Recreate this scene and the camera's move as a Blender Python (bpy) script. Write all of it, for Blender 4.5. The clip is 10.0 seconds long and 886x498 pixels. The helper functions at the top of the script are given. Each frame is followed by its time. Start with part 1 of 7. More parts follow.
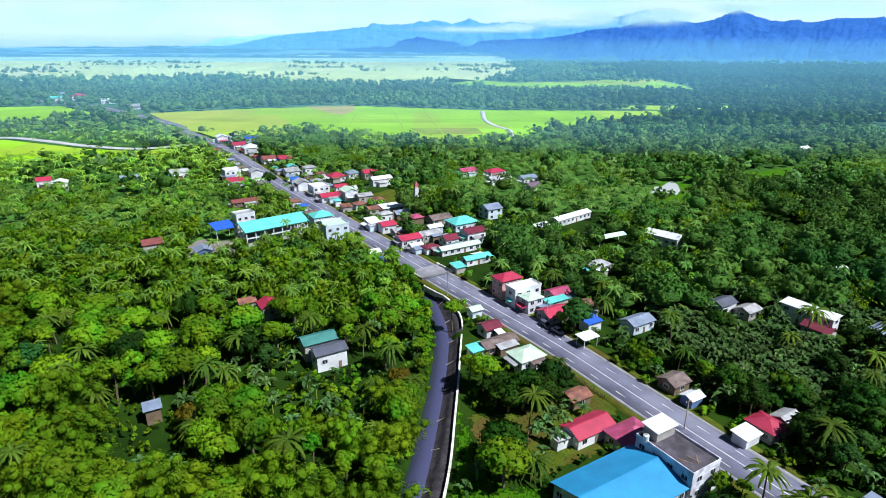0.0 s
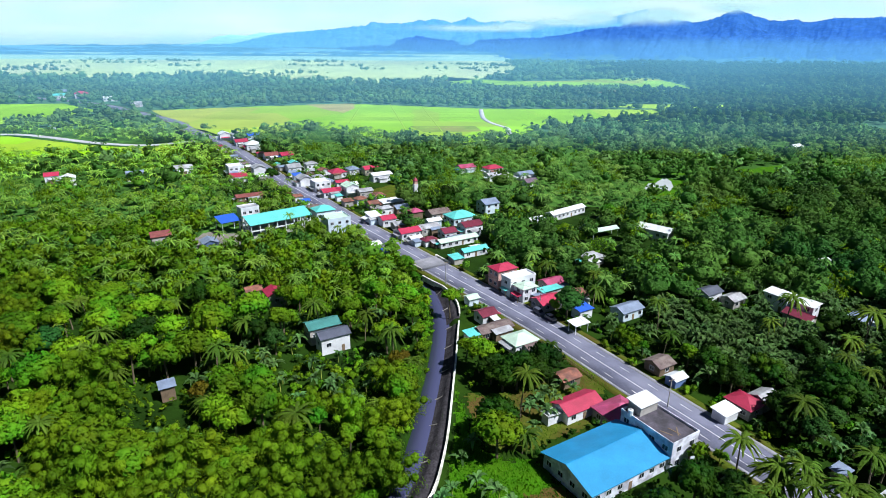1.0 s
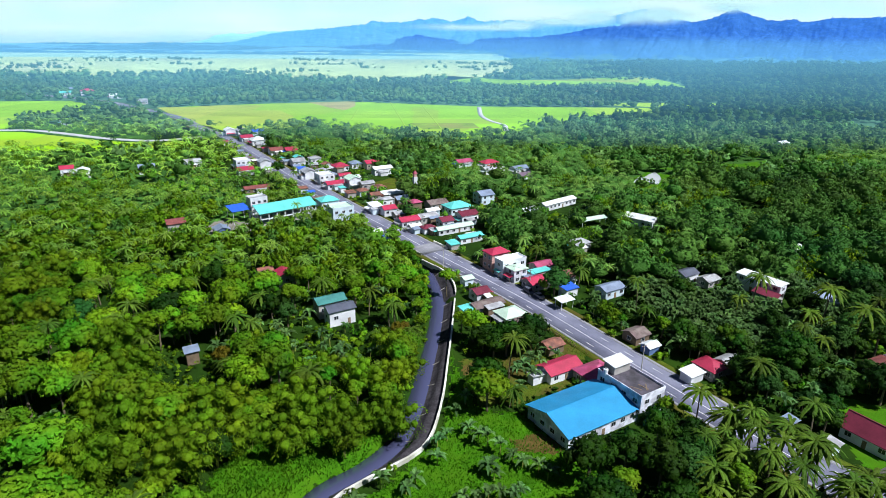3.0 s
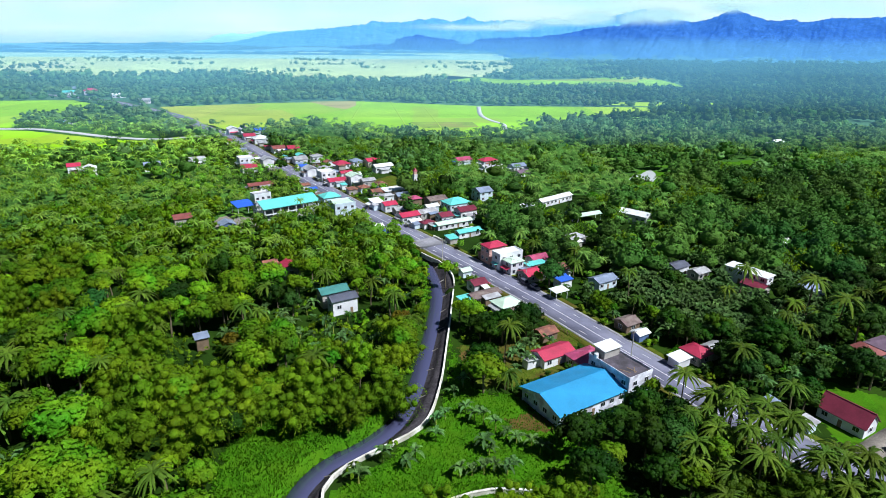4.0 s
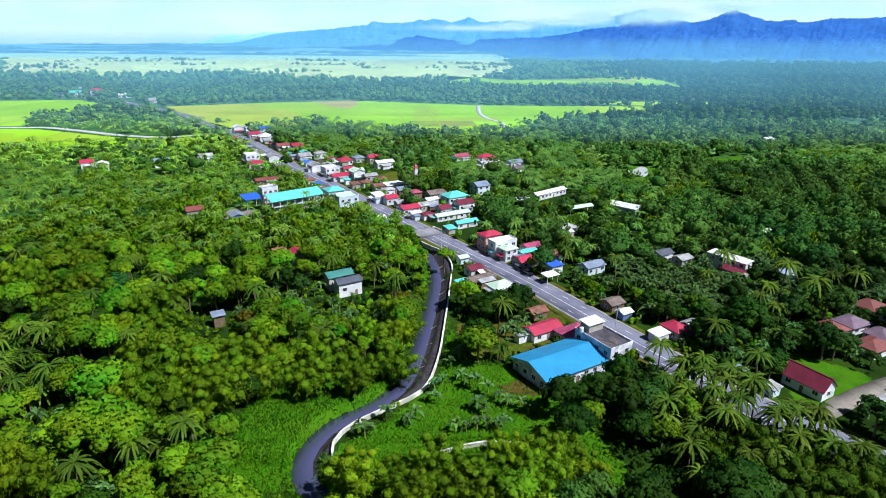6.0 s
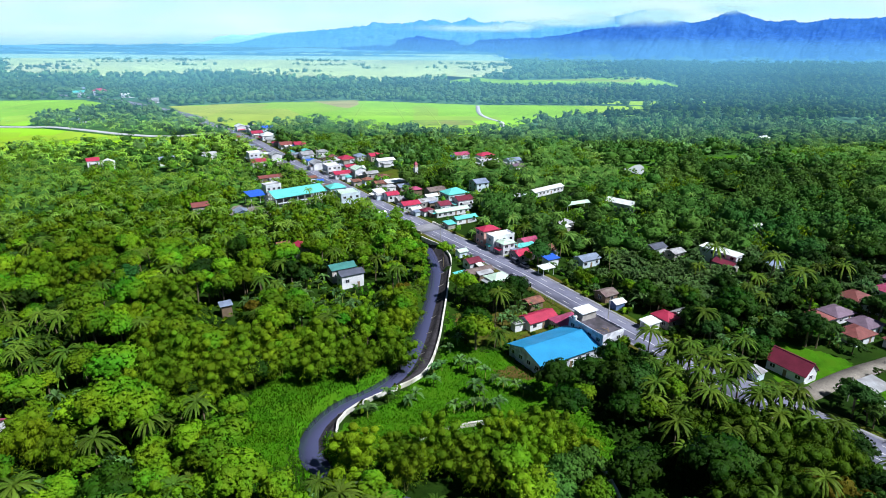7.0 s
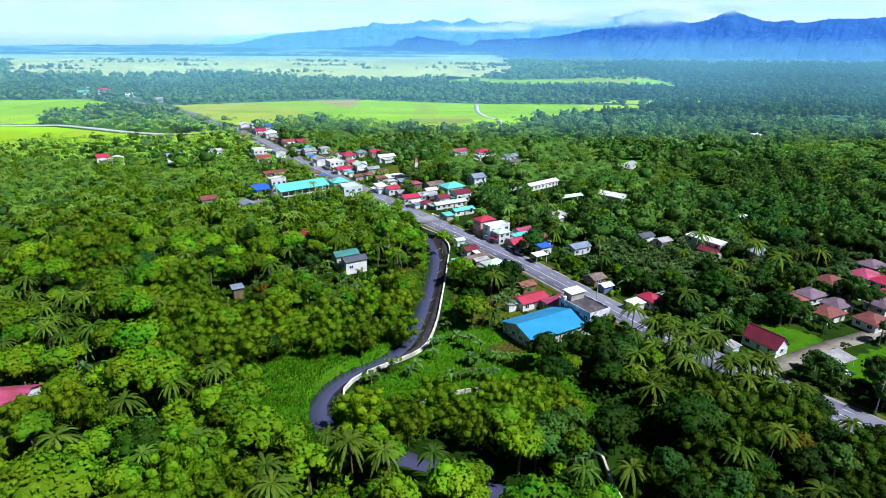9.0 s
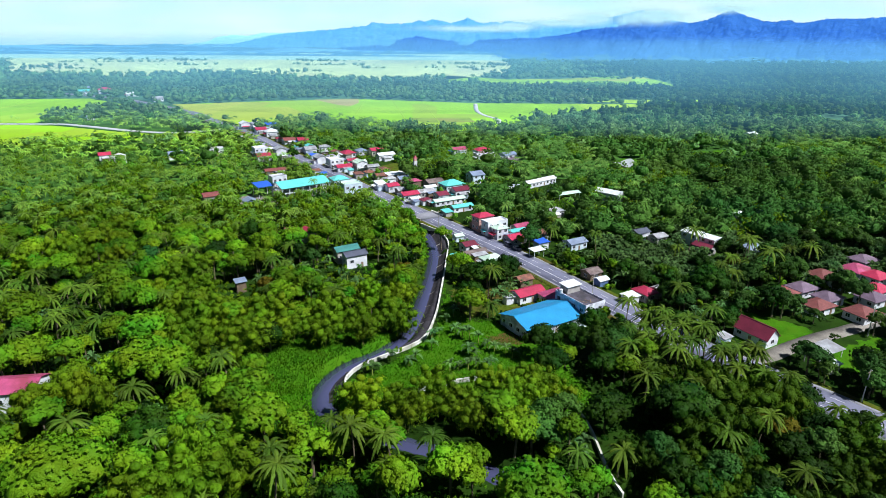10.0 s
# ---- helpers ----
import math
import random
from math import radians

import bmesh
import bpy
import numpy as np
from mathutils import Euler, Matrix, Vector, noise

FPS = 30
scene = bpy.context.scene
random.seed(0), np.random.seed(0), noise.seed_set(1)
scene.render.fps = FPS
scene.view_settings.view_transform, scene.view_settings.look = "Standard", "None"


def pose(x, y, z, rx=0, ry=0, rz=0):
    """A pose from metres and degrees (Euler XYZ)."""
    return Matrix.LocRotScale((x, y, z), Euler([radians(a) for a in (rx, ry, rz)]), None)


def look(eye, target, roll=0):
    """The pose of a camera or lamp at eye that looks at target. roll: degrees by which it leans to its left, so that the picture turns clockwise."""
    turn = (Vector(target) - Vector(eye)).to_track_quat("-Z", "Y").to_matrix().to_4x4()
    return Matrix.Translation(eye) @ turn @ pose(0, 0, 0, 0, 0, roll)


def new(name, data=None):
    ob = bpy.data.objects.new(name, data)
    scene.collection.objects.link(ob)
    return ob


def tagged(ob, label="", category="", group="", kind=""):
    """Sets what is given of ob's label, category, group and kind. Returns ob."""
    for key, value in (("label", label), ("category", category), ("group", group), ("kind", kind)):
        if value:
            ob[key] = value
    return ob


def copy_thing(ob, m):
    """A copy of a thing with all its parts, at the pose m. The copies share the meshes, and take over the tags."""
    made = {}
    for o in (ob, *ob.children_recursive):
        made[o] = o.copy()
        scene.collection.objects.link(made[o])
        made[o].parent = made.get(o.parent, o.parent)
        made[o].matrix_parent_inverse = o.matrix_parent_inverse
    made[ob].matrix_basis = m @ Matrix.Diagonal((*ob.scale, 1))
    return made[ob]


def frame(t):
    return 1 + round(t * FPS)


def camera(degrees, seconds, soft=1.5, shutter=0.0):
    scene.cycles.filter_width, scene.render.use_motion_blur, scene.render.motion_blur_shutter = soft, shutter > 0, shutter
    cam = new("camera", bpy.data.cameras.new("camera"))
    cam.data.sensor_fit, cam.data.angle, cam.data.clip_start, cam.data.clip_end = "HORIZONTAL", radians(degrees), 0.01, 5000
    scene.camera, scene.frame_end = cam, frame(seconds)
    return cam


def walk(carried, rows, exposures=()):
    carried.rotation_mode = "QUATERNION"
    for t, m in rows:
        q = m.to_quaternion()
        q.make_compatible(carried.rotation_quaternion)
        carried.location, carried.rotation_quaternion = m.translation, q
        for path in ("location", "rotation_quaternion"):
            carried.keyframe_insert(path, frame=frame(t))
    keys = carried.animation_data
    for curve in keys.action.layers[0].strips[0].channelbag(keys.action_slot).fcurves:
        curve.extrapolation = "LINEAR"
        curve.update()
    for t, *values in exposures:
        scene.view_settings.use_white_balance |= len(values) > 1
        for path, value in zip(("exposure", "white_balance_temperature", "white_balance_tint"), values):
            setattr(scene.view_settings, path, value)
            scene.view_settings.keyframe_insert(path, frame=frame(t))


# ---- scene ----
cam = camera(73.7, 10.0, soft=0.7)
K = 1.25  # metres in one unit of the plan
ROWS = [
    (0, -0.91, 4.11, 68.54, -0.098, -19.866, 0.246),
    (1.25, -0.69, -4.92, 68.88, -0.229, -19.996, 0.420),
    (2.5, -0.38, -13.56, 69.17, -0.279, -20.058, 0.507),
    (3.75, -0.01, -21.67, 69.38, -0.272, -20.069, 0.531),
    (5, 0.38, -29.39, 69.51, -0.233, -20.045, 0.511),
    (6.25, 0.75, -36.94, 69.54, -0.186, -20.004, 0.469),
    (7.5, 1.08, -44.29, 69.45, -0.156, -19.963, 0.426),
    (8.5, 1.29, -49.73, 69.29, -0.161, -19.941, 0.405),
    (9.25, 1.40, -53.19, 69.12, -0.190, -19.937, 0.405),
    (10, 1.46, -55.70, 68.89, -0.247, -19.948, 0.422),
]
walk(cam, [(t, pose(K * x, K * y, K * z, 90 + p, 0, w) @ pose(0, 0, 0, 0, 0, r)) for t, x, y, z, w, p, r in ROWS])

# ---- light ----
SUN_FROM, SUN_HIGH = Vector((0.86, -0.5, 0)).normalized(), radians(54)
world = bpy.data.worlds.new("sky")
world.use_nodes = True
scene.world = world
wn, wl = world.node_tree.nodes, world.node_tree.links
sky = wn.new("ShaderNodeTexSky")
sky.sky_type, sky.sun_disc = "NISHITA", False
sky.sun_elevation, sky.sun_rotation = SUN_HIGH, math.atan2(SUN_FROM.x, SUN_FROM.y)
sky.air_density, sky.dust_density, sky.ozone_density = 1.0, 0.0, 6.0
sky.altitude = 300
wl.new(sky.outputs[0], wn["Background"].inputs[0])
wn["Background"].inputs[1].default_value = 0.034
sun = new("sun", bpy.data.lights.new("sun", "SUN"))
sun.data.energy, sun.data.angle, sun.data.color = 6.6, radians(0.53), (0.96, 0.99, 1.0)
sun.matrix_world = look((0, 0, 0), -(SUN_FROM * math.cos(SUN_HIGH) + Vector((0, 0, math.sin(SUN_HIGH)))))


# ---- materials ----
def socket(node, value, *names):
    for n in names:
        if n in node.inputs:
            node.inputs[n].default_value = value


def noise_value(nt, scale, low, high, detail=3.0, vector=None):
    """A noise in world metres, mapped to low .. high."""
    tex = nt.nodes.new("ShaderNodeTexNoise")
    tex.inputs["Scale"].default_value, tex.inputs["Detail"].default_value = scale, detail
    if vector is None:
        vector = nt.nodes.new("ShaderNodeNewGeometry").outputs["Position"]
    nt.links.new(vector, tex.inputs["Vector"])
    m = nt.nodes.new("ShaderNodeMapRange")
    m.inputs[1].default_value, m.inputs[2].default_value = 0.3, 0.7
    m.inputs[3].default_value, m.inputs[4].default_value = low, high
    nt.links.new(tex.outputs["Fac"], m.inputs[0])
    return m.outputs[0]


def times(nt, a, b):
    m = nt.nodes.new("ShaderNodeMath")
    m.operation = "MULTIPLY"
    nt.links.new(a, m.inputs[0])
    nt.links.new(b, m.inputs[1])
    return m.outputs[0]


def blank(name):
    m = bpy.data.materials.new(name)
    m.use_nodes = True
    return m, m.node_tree, m.node_tree.nodes["Principled BSDF"]


def surf(name, rgb, rough=0.8, spread=0.2, scale=0.5, grain=6.0, grit=0.1, bump=0.3, metal=0.0, rand=0.0, second=None, patch=0.15, ribs=0.0):
    """A worn surface: stains at one scale, grain at another, a second colour in patches, ribs along local x."""
    m, nt, bsdf = blank(name)
    value = times(nt, noise_value(nt, scale, 1 - spread, 1 + spread), noise_value(nt, grain, 1 - grit, 1 + grit))
    if rand:
        info = nt.nodes.new("ShaderNodeObjectInfo")
        mr = nt.nodes.new("ShaderNodeMapRange")
        mr.inputs[3].default_value, mr.inputs[4].default_value = 1 - rand, 1 + rand
        nt.links.new(info.outputs["Random"], mr.inputs[0])
        value = times(nt, value, mr.outputs[0])
    hsv = nt.nodes.new("ShaderNodeHueSaturation")
    hsv.inputs["Color"].default_value = (*rgb, 1)
    nt.links.new(value, hsv.inputs["Value"])
    colour = hsv.outputs[0]
    if second:
        mix = nt.nodes.new("ShaderNodeMix")
        mix.data_type = "RGBA"
        nt.links.new(noise_value(nt, patch, -0.6, 1.3, 5.0), mix.inputs[0])
        nt.links.new(colour, mix.inputs[6])
        mix.inputs[7].default_value = (*second, 1)
        colour = mix.outputs[2]
    nt.links.new(colour, bsdf.inputs["Base Color"])
    bsdf.inputs["Roughness"].default_value, bsdf.inputs["Metallic"].default_value = rough, metal
    if rough >= 0.9:
        socket(bsdf, 0.08, "Specular IOR Level")
    if bump or ribs:
        b = nt.nodes.new("ShaderNodeBump")
        b.inputs["Distance"].default_value = 0.05
        b.inputs["Strength"].default_value = bump
        if ribs:
            wave = nt.nodes.new("ShaderNodeTexWave")
            wave.inputs["Scale"].default_value = ribs
            tc = nt.nodes.new("ShaderNodeTexCoord")
            nt.links.new(tc.outputs["Object"], wave.inputs["Vector"])
            nt.links.new(wave.outputs["Fac"], b.inputs["Height"])
        else:
            nt.links.new(noise_value(nt, grain, 0, 1), b.inputs["Height"])
        nt.links.new(b.outputs[0], bsdf.inputs["Normal"])
    return m


def leaf(name, rgb, vary=0.2, hue=0.03, tree=0.32, patch=0.06, glow=0.3, rough=0.5, other=None, bump=2.6):
    """Foliage: each leaf clump, each plant and each patch of wood a little different, with light shining through."""
    m, nt, bsdf = blank(name)
    geo = nt.nodes.new("ShaderNodeNewGeometry")
    info = nt.nodes.new("ShaderNodeObjectInfo")
    a, b, h = (nt.nodes.new("ShaderNodeMapRange") for _ in range(3))
    a.inputs[3].default_value, a.inputs[4].default_value = 1 - vary, 1 + vary
    b.inputs[3].default_value, b.inputs[4].default_value = 1 - tree, 1 + tree
    h.inputs[3].default_value, h.inputs[4].default_value = 0.5 - hue, 0.5 + hue
    nt.links.new(geo.outputs["Random Per Island"], a.inputs[0])
    nt.links.new(info.outputs["Random"], b.inputs[0])
    nt.links.new(noise_value(nt, patch * 2.3, 0, 1, 2.0), h.inputs[0])
    value = times(nt, times(nt, a.outputs[0], b.outputs[0]), noise_value(nt, patch, 0.65, 1.3, 4.0))
    hsv = nt.nodes.new("ShaderNodeHueSaturation")
    hsv.inputs["Color"].default_value = (*rgb, 1)
    if other:
        mix = nt.nodes.new("ShaderNodeMix")
        mix.data_type = "RGBA"
        white = nt.nodes.new("ShaderNodeTexWhiteNoise")
        nt.links.new(info.outputs["Location"], white.inputs["Vector"])
        add = nt.nodes.new("ShaderNodeMath")
        nt.links.new(noise_value(nt, patch * 1.4, -0.5, 0.9, 3.0), add.inputs[0])
        nt.links.new(white.outputs["Value"], add.inputs[1])
        add.use_clamp = True
        nt.links.new(add.outputs[0], mix.inputs[0])
        mix.inputs[6].default_value, mix.inputs[7].default_value = (*rgb, 1), (*other, 1)
        nt.links.new(mix.outputs[2], hsv.inputs["Color"])
    nt.links.new(value, hsv.inputs["Value"])
    nt.links.new(h.outputs[0], hsv.inputs["Hue"])
    nt.links.new(hsv.outputs[0], bsdf.inputs["Base Color"])
    bsdf.inputs["Roughness"].default_value = rough
    socket(bsdf, 0.10, "Specular IOR Level")
    relief = nt.nodes.new("ShaderNodeBump")
    relief.inputs["Strength"].default_value, relief.inputs["Distance"].default_value = 0.8, 0.5 / bump
    nt.links.new(noise_value(nt, bump, 0, 1, 3.0), relief.inputs["Height"])
    nt.links.new(relief.outputs[0], bsdf.inputs["Normal"])
    thin = nt.nodes.new("ShaderNodeBsdfTranslucent")
    nt.links.new(hsv.outputs[0], thin.inputs[0])
    mixer = nt.nodes.new("ShaderNodeMixShader")
    mixer.inputs[0].default_value = glow
    nt.links.new(bsdf.outputs[0], mixer.inputs[1])
    nt.links.new(thin.outputs[0], mixer.inputs[2])
    nt.links.new(mixer.outputs[0], nt.nodes["Material Output"].inputs[0])
    return m


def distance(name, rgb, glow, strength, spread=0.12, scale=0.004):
    """Far land seen through much air: part surface, part airlight painted as emission."""
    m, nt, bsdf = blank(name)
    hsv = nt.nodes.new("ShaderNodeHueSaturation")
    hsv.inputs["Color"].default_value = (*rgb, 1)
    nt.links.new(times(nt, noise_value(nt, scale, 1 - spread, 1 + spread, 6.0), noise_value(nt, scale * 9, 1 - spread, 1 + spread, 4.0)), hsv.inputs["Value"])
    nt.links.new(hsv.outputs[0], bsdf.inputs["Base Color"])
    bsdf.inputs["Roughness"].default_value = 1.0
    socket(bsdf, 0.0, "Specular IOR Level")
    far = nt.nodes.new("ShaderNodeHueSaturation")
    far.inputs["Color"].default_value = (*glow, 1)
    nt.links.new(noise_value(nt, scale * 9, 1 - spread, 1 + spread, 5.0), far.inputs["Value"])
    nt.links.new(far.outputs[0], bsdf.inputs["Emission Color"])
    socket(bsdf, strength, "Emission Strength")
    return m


M_GROUND = surf("undergrowth_soil", (0.012, 0.035, 0.003), 0.95, 0.35, 0.12, 2.5, 0.3, 0.5, second=(0.022, 0.055, 0.004), patch=0.05)
M_GRASS = surf("meadow_grass", (0.040, 0.140, 0.003), 0.9, 0.3, 0.25, 3.0, 0.3, 0.6, second=(0.055, 0.15, 0.004), patch=0.2)
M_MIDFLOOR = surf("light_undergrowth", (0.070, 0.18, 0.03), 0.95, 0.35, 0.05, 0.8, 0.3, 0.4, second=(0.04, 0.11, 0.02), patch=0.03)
# undergrowth green lightened far off, so haze sits in its base colour
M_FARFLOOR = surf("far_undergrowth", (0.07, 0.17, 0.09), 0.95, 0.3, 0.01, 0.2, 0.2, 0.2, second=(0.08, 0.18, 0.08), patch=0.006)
M_YARD = surf("trodden_yard", (0.075, 0.105, 0.01), 0.95, 0.3, 0.3, 3.0, 0.2, 0.4, second=(0.08, 0.065, 0.015), patch=0.12)
M_DIRT = surf("bare_earth", (0.10, 0.07, 0.02), 0.95, 0.25, 0.4, 4.0, 0.2, 0.5)
M_ROAD = surf("worn_concrete_road", (0.145, 0.15, 0.225), 0.8, 0.16, 0.12, 1.5, 0.12, 0.2, second=(0.20, 0.205, 0.285), patch=0.06)
M_SHOULDER = surf("pale_concrete_shoulder", (0.24, 0.24, 0.28), 0.85, 0.2, 0.2, 2.0, 0.15, 0.2)
M_STUBBLE = surf("rice_stubble", (0.40, 0.36, 0.14), 0.95, 0.25, 0.02, 0.3, 0.2, 0.2, second=(0.28, 0.30, 0.10), patch=0.01)
M_FALLOW = surf("fallow_parcel", (0.20, 0.30, 0.04), 0.95, 0.25, 0.05, 0.5, 0.2, 0.2, second=(0.26, 0.27, 0.07), patch=0.03)
M_CHALK = surf("pale_lane_concrete", (0.50, 0.50, 0.56), 0.85, 0.15, 0.1, 1.0, 0.12, 0.2)
M_PAINT = surf("road_paint", (0.80, 0.80, 0.82), 0.6, 0.15, 0.8, 5.0, 0.15, 0.0)
M_GRAVEL = surf("gravel_lane", (0.21, 0.19, 0.17), 0.9, 0.25, 0.2, 2.5, 0.2, 0.3)
M_CONC = surf("stained_concrete", (0.30, 0.28, 0.27), 0.85, 0.3, 0.3, 3.0, 0.2, 0.3, second=(0.14, 0.13, 0.12), patch=0.35)
M_WALLW = surf("whitewashed_concrete", (0.72, 0.71, 0.68), 0.8, 0.15, 0.5, 4.0, 0.12, 0.2, second=(0.45, 0.43, 0.38), patch=0.3)
M_STONE = surf("dark_revetment_stone", (0.048, 0.044, 0.052), 0.9, 0.4, 0.5, 2.0, 0.3, 0.6)
M_BARK = surf("grey_bark", (0.16, 0.13, 0.09), 0.9, 0.25, 1.5, 8.0, 0.2, 0.4)
M_CULM = surf("bamboo_culm", (0.30, 0.33, 0.07), 0.5, 0.2, 1.0, 6.0, 0.1, 0.1)
M_WOOD = surf("weathered_timber", (0.20, 0.14, 0.09), 0.85, 0.25, 1.0, 8.0, 0.2, 0.3)
M_POLE = surf("grey_pole_concrete", (0.42, 0.41, 0.40), 0.8, 0.15, 0.6, 6.0, 0.1, 0.1)
M_CABLE = surf("black_cable", (0.03, 0.03, 0.035), 0.6, 0.1, 1.0, 5.0, 0.05, 0.0)
M_GLASS, _nt, _b = blank("dark_window_glass")
_b.inputs["Base Color"].default_value, _b.inputs["Roughness"].default_value = (0.02, 0.025, 0.035, 1), 0.08
# blue in the base colour adds sky reflection that the surface lacks
M_WATER, _nt, _b = blank("murky_canal_water")
_b.inputs["Base Color"].default_value, _b.inputs["Roughness"].default_value = (0.060, 0.064, 0.135, 1), 0.04
socket(_b, 0.9, "Specular IOR Level")
_bp = _nt.nodes.new("ShaderNodeBump")
_bp.inputs["Strength"].default_value, _bp.inputs["Distance"].default_value = 0.06, 0.05
_nt.links.new(noise_value(_nt, 1.6, 0, 1), _bp.inputs["Height"])
_nt.links.new(_bp.outputs[0], _b.inputs["Normal"])

# near-white base colour is a painted reflection of bright sky
M_POND, _nt, _b = blank("bright_pond_water")
_b.inputs["Base Color"].default_value, _b.inputs["Roughness"].default_value = (0.66, 0.70, 0.76, 1), 0.03
_b.inputs["Metallic"].default_value = 0.15
socket(_b, 1.0, "Specular IOR Level")

L_TREE = leaf("broad_leaves", (0.064, 0.225, 0.008), vary=0.18, other=(0.138, 0.268, 0.008), hue=0.022, glow=0.24)
L_BRONZE = leaf("bronze_young_leaves", (0.11, 0.10, 0.008), vary=0.15, other=(0.15, 0.12, 0.01), hue=0.015)
# leaf green lowered further to stand in for shade on the right
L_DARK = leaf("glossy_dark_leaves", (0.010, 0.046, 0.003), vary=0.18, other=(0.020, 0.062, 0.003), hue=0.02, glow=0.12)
L_BAMBOO = leaf("bamboo_leaves", (0.145, 0.232, 0.006), vary=0.18, other=(0.100, 0.212, 0.006), hue=0.012, tree=0.2)
# darker copy of the bamboo leaves, with shade put into the colour
L_BAMBOO_SHADED = leaf("deep_bamboo_leaves", (0.055, 0.110, 0.004), vary=0.22, other=(0.038, 0.095, 0.004), hue=0.012, tree=0.3)
L_PALM = leaf("coconut_fronds", (0.075, 0.165, 0.018), vary=0.35, other=(0.110, 0.185, 0.018), rough=0.38, hue=0.015, glow=0.3)
L_BANANA = leaf("banana_leaves", (0.080, 0.190, 0.060), vary=0.45, rough=0.28, other=(0.105, 0.21, 0.058), hue=0.015)
L_REED = leaf("reed_blades", (0.060, 0.20, 0.004), vary=0.25, hue=0.015)
# this dark green also stands in for shade on the right
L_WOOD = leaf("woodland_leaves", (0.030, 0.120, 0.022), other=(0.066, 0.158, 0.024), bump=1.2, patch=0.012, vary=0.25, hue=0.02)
# lighter copy of the woodland leaves, sunlight put into the colour
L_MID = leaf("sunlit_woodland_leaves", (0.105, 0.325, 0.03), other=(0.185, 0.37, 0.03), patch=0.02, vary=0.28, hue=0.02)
# frond green paled west of the road, with haze put into it
L_GROVE = leaf("grove_fronds", (0.175, 0.39, 0.06), other=(0.235, 0.42, 0.055), patch=0.03, vary=0.35, hue=0.015)
# the same fronds in a less pale copy for the east
L_EAST = leaf("village_palm_fronds", (0.085, 0.215, 0.045), other=(0.125, 0.24, 0.045), patch=0.03, vary=0.35, hue=0.015)
# paler copy of the woodland green, haze painted into the leaf colour
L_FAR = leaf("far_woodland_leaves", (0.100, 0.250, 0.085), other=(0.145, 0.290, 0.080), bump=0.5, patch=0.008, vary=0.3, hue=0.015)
def rice(name, rgb, second, cell):
    """Rice seen from the air: parcels of slightly different green, with a fine grain."""
    m, nt, bsdf = blank(name)
    vor = nt.nodes.new("ShaderNodeTexVoronoi")
    vor.distance = "CHEBYCHEV"
    vor.inputs["Scale"].default_value = cell
    vm = nt.nodes.new("ShaderNodeVectorMath")
    vm.operation = "MULTIPLY"
    vm.inputs[1].default_value = (1.0, 0.55, 0)
    nt.links.new(nt.nodes.new("ShaderNodeNewGeometry").outputs["Position"], vm.inputs[0])
    nt.links.new(vm.outputs[0], vor.inputs["Vector"])
    mr = nt.nodes.new("ShaderNodeMapRange")
    mr.inputs[3].default_value, mr.inputs[4].default_value = 0.85, 1.12
    sep = nt.nodes.new("ShaderNodeSeparateColor")
    nt.links.new(vor.outputs["Color"], sep.inputs[0])
    nt.links.new(sep.outputs[0], mr.inputs[0])
    power = nt.nodes.new("ShaderNodeMath")
    power.operation = "POWER"
    power.inputs[1].default_value = 3.5
    nt.links.new(sep.outputs[1], power.inputs[0])
    mix = nt.nodes.new("ShaderNodeMix")
    mix.data_type = "RGBA"
    mix.inputs[6].default_value, mix.inputs[7].default_value = (*rgb, 1), (*second, 1)
    nt.links.new(power.outputs[0], mix.inputs[0])
    hsv = nt.nodes.new("ShaderNodeHueSaturation")
    nt.links.new(mix.outputs[2], hsv.inputs["Color"])
    nt.links.new(times(nt, times(nt, mr.outputs[0], noise_value(nt, 0.02, 0.9, 1.1)), noise_value(nt, 0.5, 0.93, 1.07)), hsv.inputs["Value"])
    nt.links.new(hsv.outputs[0], bsdf.inputs["Base Color"])
    bsdf.inputs["Roughness"].default_value = 0.9
    socket(bsdf, 0.1, "Specular IOR Level")
    return m


M_RICE = rice("young_rice", (0.27, 0.55, 0.008), (0.36, 0.40, 0.06), 0.011)
M_RIPE = rice("ripening_rice", (0.55, 0.67, 0.27), (0.48, 0.52, 0.30), 0.007)
M_BUND = surf("field_bund", (0.30, 0.47, 0.03), 0.9, 0.2, 0.2, 2.0, 0.2, 0.3)
# blue and pale glow of these far materials is painted haze
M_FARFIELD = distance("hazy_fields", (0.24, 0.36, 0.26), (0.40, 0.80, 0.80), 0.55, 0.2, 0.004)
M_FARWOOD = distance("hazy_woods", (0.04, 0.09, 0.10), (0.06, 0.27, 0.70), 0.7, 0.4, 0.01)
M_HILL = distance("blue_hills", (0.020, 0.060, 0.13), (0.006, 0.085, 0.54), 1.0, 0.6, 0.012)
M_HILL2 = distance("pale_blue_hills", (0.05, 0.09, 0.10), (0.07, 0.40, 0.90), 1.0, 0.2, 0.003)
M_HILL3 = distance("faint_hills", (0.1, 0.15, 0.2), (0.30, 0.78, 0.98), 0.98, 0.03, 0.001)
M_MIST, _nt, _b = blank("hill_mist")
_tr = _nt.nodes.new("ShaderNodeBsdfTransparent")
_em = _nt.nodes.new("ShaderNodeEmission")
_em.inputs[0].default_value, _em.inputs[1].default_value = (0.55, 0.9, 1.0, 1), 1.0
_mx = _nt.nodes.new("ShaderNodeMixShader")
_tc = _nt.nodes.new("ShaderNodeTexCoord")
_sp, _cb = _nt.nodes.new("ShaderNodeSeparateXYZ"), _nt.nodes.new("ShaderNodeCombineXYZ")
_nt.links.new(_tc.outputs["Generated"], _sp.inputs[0])
